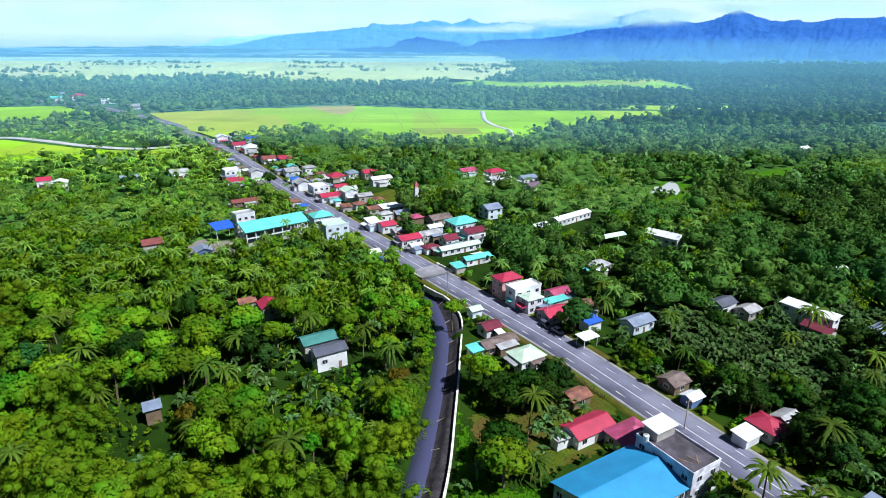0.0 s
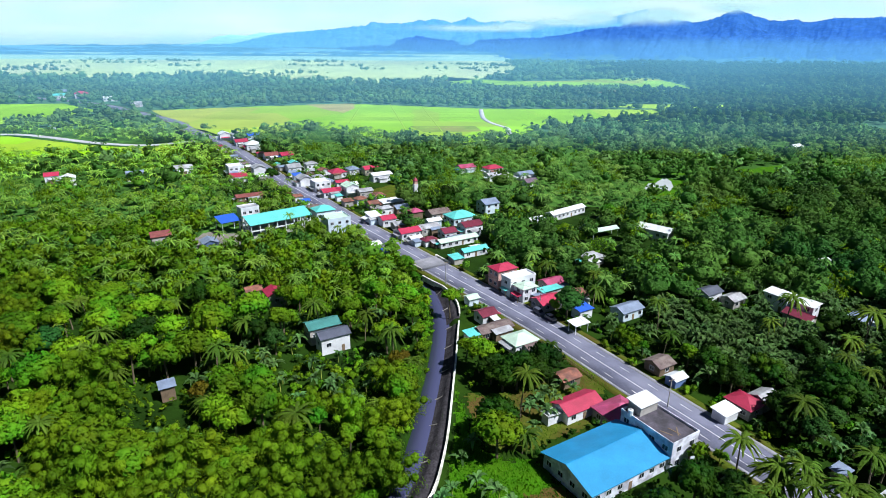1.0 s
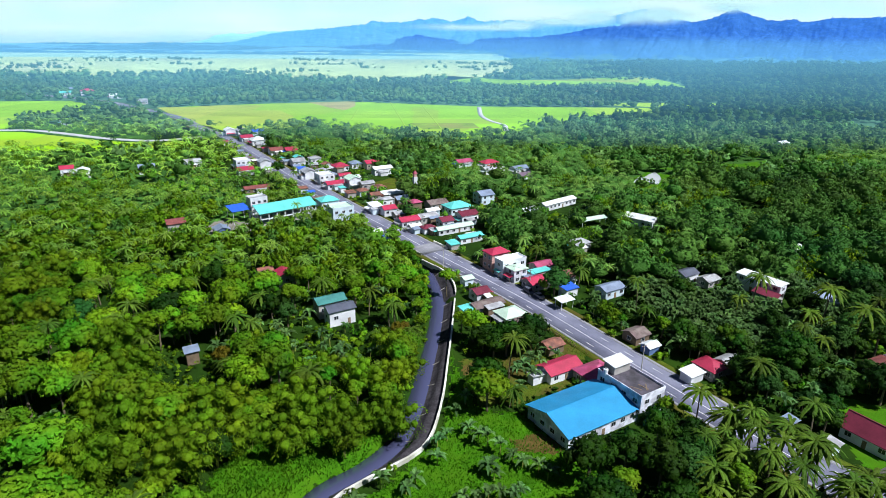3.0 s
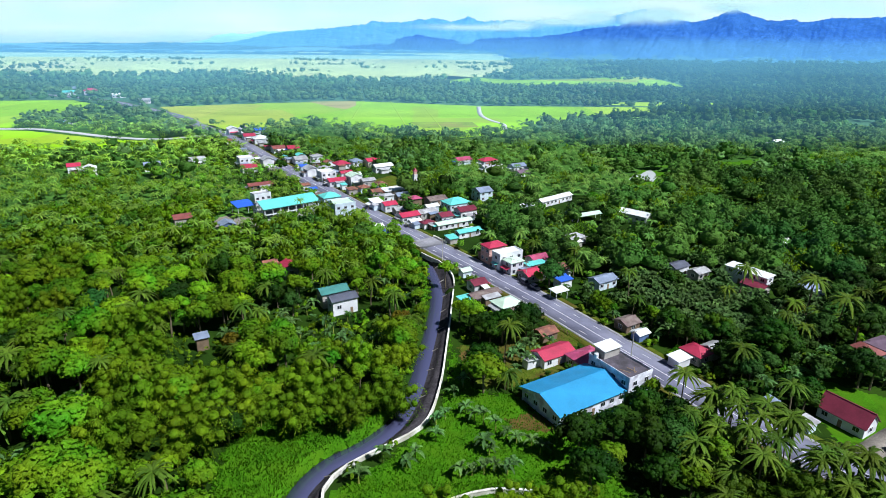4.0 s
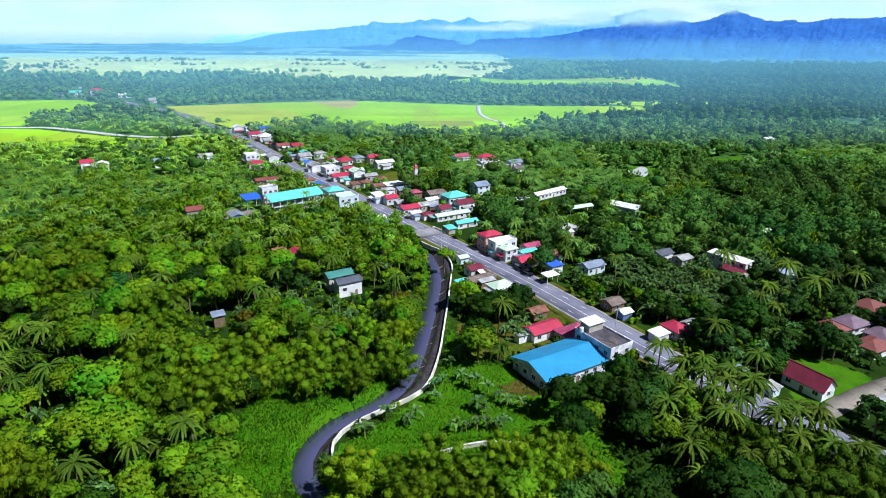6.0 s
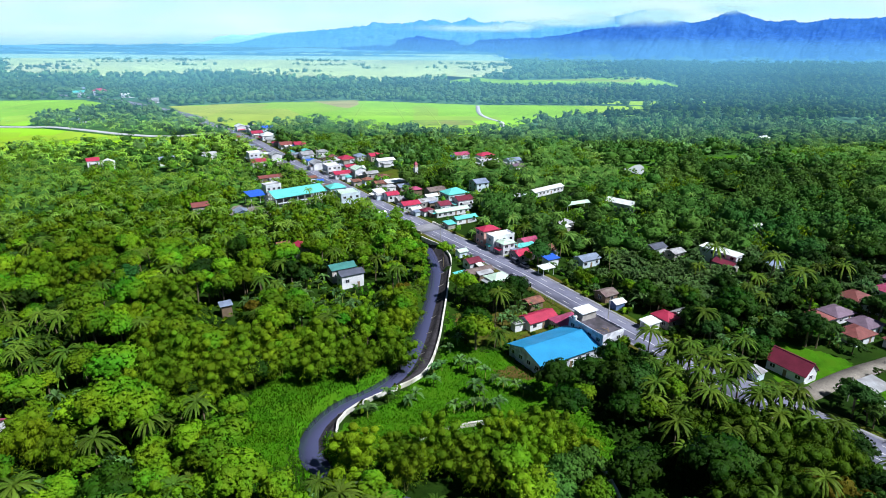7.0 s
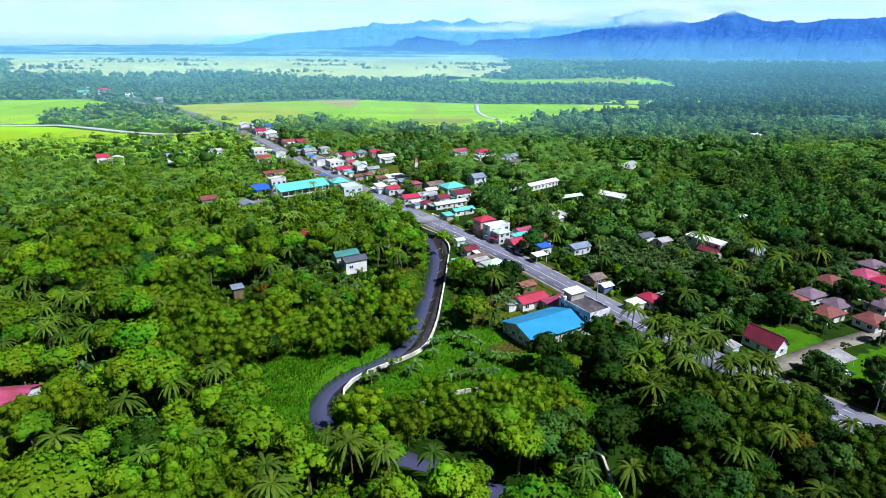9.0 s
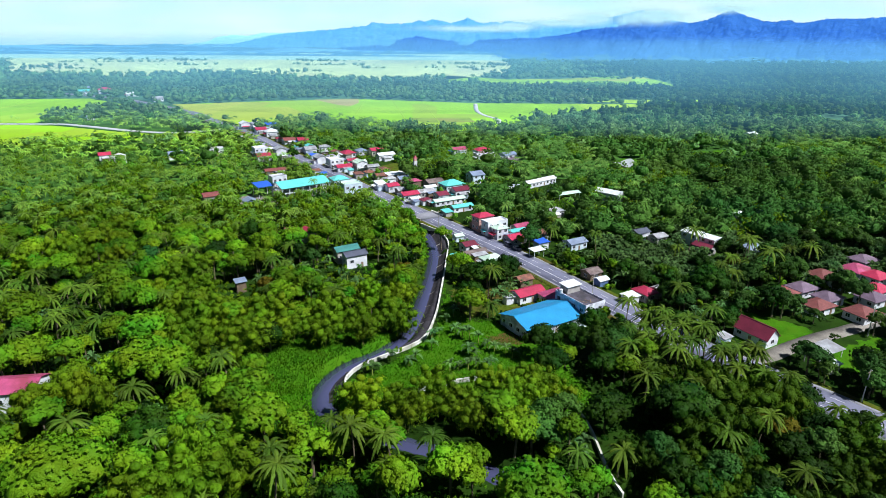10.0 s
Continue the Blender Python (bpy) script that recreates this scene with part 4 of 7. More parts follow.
def bamboo_crown(r, height, spread, culms, sprays, size, plume=1.7, cores=True):
    """Plumes: arching culms hung with narrow drooping leaf sprays."""
    pieces, lines = [], []
    for i in range(culms):
        a = math.tau * i * 0.618 + r.uniform(-0.3, 0.3)
        reach = spread * math.sqrt((i + 0.5) / culms) * r.uniform(0.8, 1.1)
        h = height * r.uniform(0.82, 1.05) * (1 - 0.30 * (reach / spread) ** 2)
        out = np.array([math.cos(a), math.sin(a), 0.0])
        s = np.linspace(0, 1, 7)
        line = np.outer(reach * (0.1 + 0.9 * s ** 2.2), out) + np.outer(h * (1.12 * s - 0.16 * s ** 4), (0, 0, 1))
        lines.append(line)
        per = sprays // 3
        for t in (0.55, 0.8, 1.0):
            at = np.array([np.interp(t + r.uniform(-0.06, 0.0), s, line[:, k]) for k in range(3)])
            lean = unit(out * r.uniform(0.4, 1.2) + r.normal(size=3) * (0.5, 0.5, 0.0))
            n = unit(r.normal(size=(per, 3)) + (0, 0, 0.55))
            reach_p, wide_p = plume * r.uniform(0.8, 1.25), plume * r.uniform(0.45, 0.65)
            along = (n @ lean)[:, None]
            p = at + lean * reach_p * 0.45 + n * wide_p + lean * along * (reach_p - wide_p) + np.array([0, 0, -0.55]) * np.clip(along, 0, 1) ** 2 * reach_p
            down = unit(lean * 0.8 + n * (1, 1, 0) * 0.5 + np.array([0, 0, -0.7]) + r.normal(size=n.shape) * 0.25)
            round_n = unit(n * 0.85 + out * 0.25 + np.array([0, 0, 0.2]) + r.normal(size=n.shape) * 0.16)
            n = unit(n + r.normal(size=n.shape) * 0.15)
            b = unit(np.cross(n, down))
            L, W = size * r.uniform(0.7, 1.5, per)[:, None], size * 0.42 * r.uniform(0.7, 1.2, per)[:, None]
            v = np.stack([p - b * W * 0.5, p + down * L * 0.6, p + b * W * 0.5, p - down * L * 0.4], 1).reshape(-1, 3)
            pieces.append((v, np.arange(per * 4).reshape(-1, 4), np.repeat(round_n, 4, 0)))
            if cores:
                pieces.append(ball(at + lean * reach_p * 0.35, wide_p * 0.8, 6, 4, 1.0, r))
    if cores:
        pieces.append(ball((0, 0, height * 0.5), spread * 0.42, 7, 4, 1.1))
    return joined(pieces), lines


def make_bamboo(seed, height, spread, culms, sprays, label, mat):
    r = np.random.default_rng(seed)
    crown, lines = bamboo_crown(r, height, spread, culms, sprays, 0.46, 2.2)
    stems = []
    for line in lines[1::4]:
        stems.append(bpy.data.meshes.new("culm"))
        bm = tube(bmesh.new(), [tuple(p) for p in line[::2]], [0.07, 0.06, 0.05, 0.02], 4)
        bm.to_mesh(stems[-1])
        bm.free()
        stems[-1].materials.append(M_CULM)
    return tree_kind("bamboo_clump", crown, mat, stems, label, "bamboo")


def make_shrub(seed, radius, label):
    r = np.random.default_rng(seed)
    crown, cs = broad_crown(r, radius, radius * 0.9, 4, 150, 0.5, radius * 0.55)
    return tree_kind("shrub", crown, L_TREE, trunk_mesh("trunk", cs[:2], radius * 0.8, 0.08, M_BARK, r), label, "shrub")


KINDS = {
    "tree": [make_tree(s, ra, h, n, c, z, L_TREE, lab) for s, ra, h, n, c, z, lab in (
        (21, 4.4, 9.5, 15, 1000, 0.46, "broadleaf tree with a lumpy bright green crown"), (22, 3.6, 8.0, 12, 780, 0.44, "medium broadleaf tree with green leaves"),
        (23, 5.4, 11.0, 20, 1300, 0.48, "tall broadleaf tree with a wide green crown"), (24, 3.2, 10.5, 12, 740, 0.43, "slender broadleaf tree with a loose green crown"),
        (25, 3.0, 6.5, 10, 640, 0.42, "small broadleaf tree with a dense green crown"))],
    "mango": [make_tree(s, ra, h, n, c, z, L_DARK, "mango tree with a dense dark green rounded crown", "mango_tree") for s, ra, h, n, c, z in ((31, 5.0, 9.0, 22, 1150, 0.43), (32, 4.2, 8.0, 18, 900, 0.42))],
    "palm": [make_palm(s, h, l, "coconut palm with arching green fronds on a grey trunk") for s, h, l in ((41, 8.5, 5.0), (42, 7.0, 5.2), (43, 10.5, 4.8), (44, 5.0, 5.0))],
    "banana": [make_banana(s, "banana plant with broad torn green leaves") for s in (51, 52, 53, 54)],
    "bamboo": [make_bamboo(s, h, w, n, c, "bamboo clump with feathery yellow-green plumes", L_BAMBOO) for s, h, w, n, c in ((61, 10.0, 5.0, 12, 225), (62, 8.8, 4.4, 10, 225), (63, 11.0, 5.4, 13, 225))],
    "deep_bamboo": [make_bamboo(s, h, w, n, c, "bamboo clump with drooping plumes coloured darker for shade", L_BAMBOO_SHADED) for s, h, w, n, c in ((64, 9.0, 4.4, 10, 180), (65, 8.0, 4.0, 8, 180))],
    "acacia": [make_tree(71, 9.0, 11.0, 44, 4600, 0.55, L_TREE, "wide spreading rain tree with a flat dark green crown")],
    # broadleaf trees in a darker leaf green that stands in for shade
    "shade": [make_tree(s, ra, h, n, c, z, L_WOOD, "broadleaf tree with its crown coloured darker for shade", "shade_tree") for s, ra, h, n, c, z in ((73, 5.2, 10.0, 18, 1200, 0.46), (74, 4.0, 8.0, 13, 900, 0.44))],
    "bronze": [make_tree(72, 3.4, 6.5, 7, 900, 0.58, L_BRONZE, "tree with a reddish bronze young crown")],
    "shrub": [make_shrub(s, ra, "leafy green shrub among the trees") for s, ra in ((81, 1.5), (82, 2.0))],
}
KEEP_OUT = []  # (x, y, radius) round every building, filled by the houses

# ---- buildings ----
def shared(name, bm, material):
    bmesh.ops.recalc_face_normals(bm, faces=bm.faces)
    me = bpy.data.meshes.new(name)
    bm.to_mesh(me)
    bm.free()
    me.materials.append(material)
    return me


def frame_bm(w, h):
    bm = bmesh.new()
    for a in ((-w / 2 - 0.09, -0.06, -h / 2 - 0.09, w / 2 + 0.09, 0.08, -h / 2), (-w / 2 - 0.09, -0.06, h / 2, w / 2 + 0.09, 0.08, h / 2 + 0.09),
              (-w / 2 - 0.09, -0.06, -h / 2, -w / 2, 0.08, h / 2), (w / 2, -0.06, -h / 2, w / 2 + 0.09, 0.08, h / 2), (-0.03, -0.06, -h / 2, 0.03, 0.06, h / 2)):
        box(bm, *a)
    return bm


FRAME = shared("window_frame", frame_bm(1.35, 1.15), WALLS["white"])
PANE = shared("pane", box(bmesh.new(), -0.675, -0.02, -0.575, 0.675, 0.02, 0.575), M_GLASS)
DOOR = shared("door", box(bmesh.new(), -0.45, -0.05, 0, 0.45, 0.05, 2.05), M_WOOD)
KNOB = shared("handle", box(bmesh.new(), 0.30, -0.10, 0.95, 0.36, -0.05, 1.10), M_POLE)


def window(parent, x, y, z, turn):
    f = part("window", FRAME, None, parent)
    f.matrix_basis = pose(x, y, z, 0, 0, turn)
    part("pane", PANE, None, f)


def roof_bm(kind, sx, sy, h, rise, eave):
    """The roof over a body sx by sy whose walls end at h; the ridge runs along x."""
    bm, X, Y, th = bmesh.new(), sx / 2 + eave, sy / 2 + eave, 0.14
    drop = rise * eave / (sy / 2)
    if kind == "gable":
        prof = [(-Y, h - drop), (0, h + rise), (Y, h - drop), (Y, h - drop + th), (0, h + rise + th), (-Y, h - drop + th)]
        for c in ((0, 1, 4, 5), (1, 2, 3, 4)):
            solid(bm, [(-X, prof[i][0], prof[i][1]) for i in c], [(X, prof[i][0], prof[i][1]) for i in c])
    elif kind == "hip":
        rx = max(X - Y, 0.15)
        lo = [bm.verts.new(p) for p in ((-X, -Y, h - 0.1), (X, -Y, h - 0.1), (X, Y, h - 0.1), (-X, Y, h - 0.1))]
        up = [bm.verts.new(p) for p in ((-X, -Y, h + 0.06), (X, -Y, h + 0.06), (X, Y, h + 0.06), (-X, Y, h + 0.06))]
        a, b = bm.verts.new((-rx, 0, h + rise)), bm.verts.new((rx, 0, h + rise))
        bm.faces.new(lo[::-1])
        for i in range(4):
            bm.faces.new((lo[i], lo[(i + 1) % 4], up[(i + 1) % 4], up[i]))
        bm.faces.new((up[0], up[1], b, a))
        bm.faces.new((up[1], up[2], b))
        bm.faces.new((up[2], up[3], a, b))
        bm.faces.new((up[3], up[0], a))
    elif kind == "shed":
        solid(bm, [(-X, -Y, h), (-X, Y, h + rise), (-X, Y, h + rise + th), (-X, -Y, h + th)], [(X, -Y, h), (X, Y, h + rise), (X, Y, h + rise + th), (X, -Y, h + th)])
    else:
        box(bm, -X + eave, -Y + eave, h - 0.05, X - eave, Y - eave, h + 0.15)
    return bm


def house(label, x, y, sx, sy, h, kind, roof, wall, turn=31.0, rise=None, eave=0.45, storeys=1, posts=False, name="house", windows=True, category="house", lift=0.0, clear=0.0):
    """A building at a plan place: sizes in plan units, walls, roof, windows and a door as parts."""
    sx, sy, h = sx * K, sy * K, h * K
    if sy > sx and kind in ("gable", "hip"):
        sx, sy, turn = sy, sx, turn + 90
    if rise is None:
        rise = {"gable": sy * 0.2, "hip": sy * 0.26, "shed": sy * 0.12, "flat": 0}[kind]
    top = tagged(new(name), label, category)
    top.matrix_basis = pose(K * x, K * y, lift, 0, 0, turn)
    KEEP_OUT.append((K * x, K * y, 0.5 * math.hypot(sx, sy) + 0.6, sx / 2 + 2.2, sy / 2 + 2.2, turn))
    if clear:
        KEEP_OUT.append((K * x, K * y - clear, 1.0, sx / 2 + 1.0, sy / 2 + clear * 0.5, turn))
    X, Y, near_by = sx / 2, sy / 2, y < 165
    if posts:
        for px in (-X + 0.1, X - 0.1):
            for py in (-Y + 0.1, Y - 0.1):
                part("post", box(bmesh.new(), px - 0.08, py - 0.08, -0.2, px + 0.08, py + 0.08, h + (rise if kind == "shed" and py > 0 else 0)), WALLS["white"], top)
    else:
        bm = bmesh.new()
        ends = {"gable": [(-Y, -0.3), (Y, -0.3), (Y, h), (0, h + rise), (-Y, h)], "shed": [(-Y, -0.3), (Y, -0.3), (Y, h + rise - 0.02), (-Y, h - 0.02)]}.get(kind, [(-Y, -0.3), (Y, -0.3), (Y, h - 0.06), (-Y, h - 0.06)])
        solid(bm, [(-X, a, b) for a, b in ends], [(X, a, b) for a, b in ends])
        part("wall", bm, WALLS[wall], top)
        if windows:
            for s in range(storeys):
                z = (h / storeys) * (s + 0.56)
                nx, ny = max(1, int(sx / 2.9)), max(1, int(sy / 2.9))
                for i in range(nx):
                    u = -X + sx * (i + 0.5) / nx
                    if not (s == 0 and i == nx // 2 and nx > 1):
                        window(top, u, -Y - 0.03, z, 0)
                    if near_by:
                        window(top, u, Y + 0.03, z, 180)
                for i in range(ny):
                    v = -Y + sy * (i + 0.5) / ny
                    if near_by or x > 0:
                        window(top, -X - 0.03, v, z, -90)
                    if near_by or x <= 0:
                        window(top, X + 0.03, v, z, 90)
            nx = max(1, int(sx / 2.9))
            if nx > 1:
                d = part("door", DOOR, None, top)
                d.matrix_basis = pose(-X + sx * (nx // 2 + 0.5) / nx, -Y - 0.03, 0, 0, 0, 0)
                part("handle", KNOB, None, d)
    part("roof", roof_bm(kind, sx, sy, h, rise, eave), ROOFS[roof], top)
    if kind == "flat":
        for a in ((-X - 0.06, -Y - 0.06, h, X + 0.06, -Y + 0.12, h + 0.7), (-X - 0.06, Y - 0.12, h, X + 0.06, Y + 0.06, h + 0.7), (-X - 0.06, -Y + 0.12, h, -X + 0.12, Y - 0.12, h + 0.7), (X - 0.12, -Y + 0.12, h, X + 0.06, Y - 0.12, h + 0.7)):
            part("parapet", box(bmesh.new(), *a), WALLS[wall], top)
    elif kind == "gable":
        part("ridge_cap", box(bmesh.new(), -X - eave, -0.16, h + rise + 0.10, X + eave, 0.16, h + rise + 0.17), ROOFS[roof], top)
    return top


def wing(top, sx, sy, h, r):
    """A lean-to wing and an awning against a house, roofed with odd sheets."""
    if sy > sx:
        sx, sy = sy, sx
    low = min(h, 3.2) * r.uniform(0.75, 0.95)
    sgn = -1 if r.uniform() < 0.6 else 1
    a, w, d = r.uniform(-0.25, 0.25) * sx, sx * r.uniform(0.35, 0.55), r.uniform(1.8, 3.0)
    y0 = sgn * sy / 2
    lo, hi = min(y0, y0 + sgn * d), max(y0, y0 + sgn * d)
    part("wing_wall", box(bmesh.new(), a - w / 2, lo, -0.3, a + w / 2, hi, low - 0.1), WALLS[("white", "grey", "wood", "paleblue")[int(r.integers(4))]], top)
    z_in, z_out = low + 0.5, low - 0.1
    ring = [(y0 - sgn * 0.05, z_in), (y0 + sgn * (d + 0.4), z_out), (y0 + sgn * (d + 0.4), z_out + 0.1), (y0 - sgn * 0.05, z_in + 0.1)]
    part("wing_roof", solid(bmesh.new(), [(a - w / 2 - 0.3, p, q) for p, q in ring], [(a + w / 2 + 0.3, p, q) for p, q in ring]), ROOFS[("tin", "rust", "tin", "brown", "white", "slate")[int(r.integers(6))]], top, "odd sheet roof of a lean-to")
    x0 = (1 if r.uniform() < 0.5 else -1) * sx / 2
    s2 = 1 if x0 > 0 else -1
    ring = [(x0, low + 0.1), (x0 + s2 * 1.9, low - 0.35), (x0 + s2 * 1.9, low - 0.28), (x0, low + 0.17)]
    part("awning", solid(bmesh.new(), [(p, -sy * 0.42, q) for p, q in ring], [(p, sy * 0.42, q) for p, q in ring]), ROOFS[("tin", "rust", "blue", "teal", "red", "white")[int(r.integers(6))]], top, "sheet awning over the front")
    for q in (-0.4, 0.4):
        part("post", box(bmesh.new(), x0 + s2 * 1.8 - 0.05, sy * q - 0.05, -0.2, x0 + s2 * 1.8 + 0.05, sy * q + 0.05, low - 0.33), M_WOOD, top)


r_w = np.random.default_rng(14)
# the hall and its neighbours by the canal
house("long hall with a bright blue-green sheet roof and stained walls", 27.0, 78.1, 17.2, 11.2, 3.0, "gable", "bluegreen", "stain", rise=2.1, eave=0.6)
flat_house = house("two-storey flat-roofed building with a stained dark roof slab and white walls", 37.55, 83.7, 6.6, 11.2, 5.4, "flat", "slab", "stain", storeys=2)
house("white sheet roof over a stair head on the flat-roofed building", 35.7, 87.2, 4.4, 2.8, 1.9, "shed", "white", "grey", lift=5.4 * K + 0.16, rise=0.35, windows=False, name="stair_head", category="roof room")
house("low house with a bright red sheet roof", 25.6, 93.9, 8.6, 4.6, 2.4, "gable", "red", "white", rise=1.2)
house("tin lean-to against the red-roofed house", 20.7, 91.2, 1.8, 4.2, 1.9, "shed", "tin", "white", turn=121, name="lean_to", windows=False, category="shed")
house("low house with a faded magenta sheet roof", 33.0, 91.0, 7.2, 6.6, 2.6, "hip", "magenta", "grey")
house("small hut with a rusty red striped roof", 25.7, 104.1, 4.6, 3.4, 2.1, "gable", "rust", "wood")
house("small white house with a pale green hipped roof", 17.7, 118.8, 6.4, 5.2, 2.7, "hip", "palegreen", "white")
house("small white house with a rust-striped sheet roof", 10.7, 132.8, 4.4, 4.0, 2.5, "gable", "maroon", "white")
house("long low shed with a brown rusted roof", 12.1, 125.8, 9.0, 3.8, 2.0, "gable", "brown", "wood")
house("small shed with a teal roof", 7.0, 122.6, 3.4, 2.8, 1.9, "shed", "teal", "white", windows=False, name="shed", category="shed")
house("roadside kiosk with a pale teal roof", 7.6, 142.9, 3.0, 2.6, 2.1, "gable", "palegreen", "paleblue", name="kiosk", windows=False, category="kiosk")
# across the road
house("three-storey house with a red hipped roof and pink walls", 17.2, 156.0, 6.6, 4.8, 5.6, "hip", "red", "pink", storeys=2)
house("white two-storey building with a flat roof and balcony parapet", 21.2, 151.0, 8.8, 4.2, 5.0, "flat", "white", "white", storeys=2)
house("two-storey white house with a pale green hipped roof", 22.6, 146.4, 4.8, 4.0, 4.0, "hip", "palegreen", "white", storeys=2)
house("lean-to with a bright teal roof", 29.6, 147.9, 6.6, 2.2, 2.4, "shed", "teal", "grey", name="lean_to", windows=False, category="shed")
house("single-storey house with a red sheet roof", 27.6, 141.0, 6.6, 5.0, 2.4, "gable", "red", "grey")
house("house with a brown rusted roof", 35.4, 144.2, 5.6, 5.0, 2.6, "gable", "rust", "wood")
house("house with a faded pink-red roof", 31.0, 152.8, 6.0, 4.6, 2.6, "gable", "magenta", "grey")
house("shack with a bright blue roof sheet", 35.9, 135.6, 4.2, 3.2, 2.5, "shed", "blue", "white", windows=False, category="shed", name="shed")
house("roadside shelter with a white roof on posts", 33.2, 127.3, 4.2, 2.6, 2.5, "shed", "white", "white", posts=True, name="waiting_shed", category="shelter")
house("roadside shed with a white sheet roof and white boards", 53.6, 92.2, 4.0, 2.8, 2.0, "shed", "white", "white", name="shed", windows=False, category="shed")
house("house with a dark red sheet roof", 58.4, 94.6, 4.6, 5.2, 2.4, "hip", "red", "grey")
house("small house with a galvanised tin roof", 63.2, 96.6, 4.2, 3.6, 2.3, "gable", "tin", "grey")
house("small blue roadside shed with a white roof", 48.6, 104.0, 3.4, 2.6, 2.0, "gable", "white", "blue", name="shed", windows=False, category="shed")
house("collapsed hut with a rusted brown roof", 47.0, 109.5, 4.6, 4.2, 2.2, "gable", "brown", "wood", category="hut", name="hut")
house("house with a blue-grey sheet roof", 47.6, 135.8, 7.2, 4.4, 2.6, "gable", "slate", "paleblue")
house("white house with a dark brown sloping roof", 72.8, 145.4, 6.0, 4.2, 3.2, "gable", "grey", "white", storeys=1, clear=8)
house("hut with a white and grey striped tin roof", 78.6, 143.0, 5.2, 4.0, 2.4, "gable", "tin", "grey")
house("long two-storey white house with a white sheet roof", 89.6, 140.8, 6.2, 3.6, 4.4, "shed", "white", "white", storeys=2, turn=-57, clear=9)
house("two-storey white house with a pale sheet roof", 93.8, 135.8, 5.4, 3.4, 4.1, "shed", "white", "white", storeys=2, turn=-57, clear=9)
house("low house with a maroon sheet roof", 90.6, 132.4, 6.4, 4.0, 2.4, "gable", "maroon", "grey", turn=-57)
for near_house in [o for o in bpy.data.objects if o.parent is None and o.name.split(".")[0] == "house" and 105 * K < o.location.y < 160 * K and o.location.x < 40 * K]:
    span = [c for c in near_house.children if c.name.startswith("roof")][0].dimensions
    if span.x > 5.5:
        wing(near_house, span.x - 0.9, span.y - 0.9, 3.0, r_w)
# left of the canal, among the trees
house("house with a faded teal roof among the trees", -29.0, 123.0, 7.4, 4.4, 4.2, "gable", "darkteal", "grey")
house("white house with a dark grey roof and dark windows", -25.6, 118.2, 6.8, 4.0, 4.2, "gable", "grey", "white")
house("hut with a red sheet roof among the trees", -45.5, 142.3, 4.4, 5.0, 3.6, "gable", "red", "grey")
house("hut with a rusty red roof among the trees", -52.1, 145.1, 4.0, 3.6, 3.2, "gable", "rust", "grey")
house("house with an orange-red roof among palms", -96.2, 187.6, 6.0, 5.4, 4.4, "gable", "orange", "grey")
house("hut with a light blue roof beside a gravel yard", -79.2, 186.0, 5.0, 5.4, 2.5, "gable", "slate", "blue")
house("house with a red sheet roof and white gable wall", -81.5, 43.5, 10.0, 6.4, 4.4, "gable", "magenta", "white", turn=8)
house("hut with a small tin roof among the trees", -55, 98, 2.6, 2.4, 3.2, "shed", "slate", "wood", windows=False, name="hut", category="hut")
# the covered court and the buildings round it
court = house("large covered court with a teal gable roof on white posts", -62.3, 206.8, 23.0, 12.0, 5.2, "gable", "teal", "white", turn=38.3, rise=2.4, posts=True, name="covered_court", category="covered court")
for i in range(8):
    for sgn in (-1, 1):
        part("post", box(bmesh.new(), -14.1 + i * 4.03 - 0.2, sgn * 7.2 - 0.2, -0.2, -14.1 + i * 4.03 + 0.2, sgn * 7.2 + 0.2, 6.5), WALLS["white"], court)
for sgn in (-1, 1):
    part("beam", box(bmesh.new(), -14.3, sgn * 7.2 - 0.15, 3.2, 14.3, sgn * 7.2 + 0.15, 3.7), WALLS["white"], court)
    part("beam", box(bmesh.new(), -14.3, sgn * 7.2 - 0.16, 5.9, 14.3, sgn * 7.2 + 0.16, 6.4), WALLS["white"], court)
    for p in (-3.6, 0, 3.6):
        part("post", box(bmesh.new(), sgn * 14.1 - 0.2, p - 0.2, -0.2, sgn * 14.1 + 0.2, p + 0.2, 7.4), WALLS["white"], court)
    part("end_beam", box(bmesh.new(), sgn * 14.1 - 0.17, -7.0, 3.2, sgn * 14.1 + 0.17, 7.0, 3.7), WALLS["white"], court)
part("low_wall", box(bmesh.new(), -14.2, -7.3, -0.2, 14.2, -7.15, 1.2), WALLS["grey"], court)
part("floor", box(bmesh.new(), -14.6, -7.6, -0.3, 14.6, 7.6, 0.12), M_SHOULDER, court)
part("stand", box(bmesh.new(), -13, 4.4, 0.1, 13, 6.9, 2.0), WALLS["grey"], court)
house("entrance porch with a bright blue roof on posts", -78.3, 202.6, 6.6, 7.0, 5.0, "shed", "blue", "white", turn=38, posts=True, name="porch", category="porch")
house("white concrete block behind the court", -74.6, 214.5, 7.0, 5.0, 6.4, "flat", "tin", "white", turn=38, storeys=2)
house("house with a teal hipped roof", -47.0, 219.5, 7.4, 6.4, 4.4, "hip", "teal", "paleblue", storeys=1)
house("white two-storey house with a flat roof", -39.4, 204.5, 8.6, 7.6, 5.8, "flat", "palegreen", "paleblue", storeys=2)
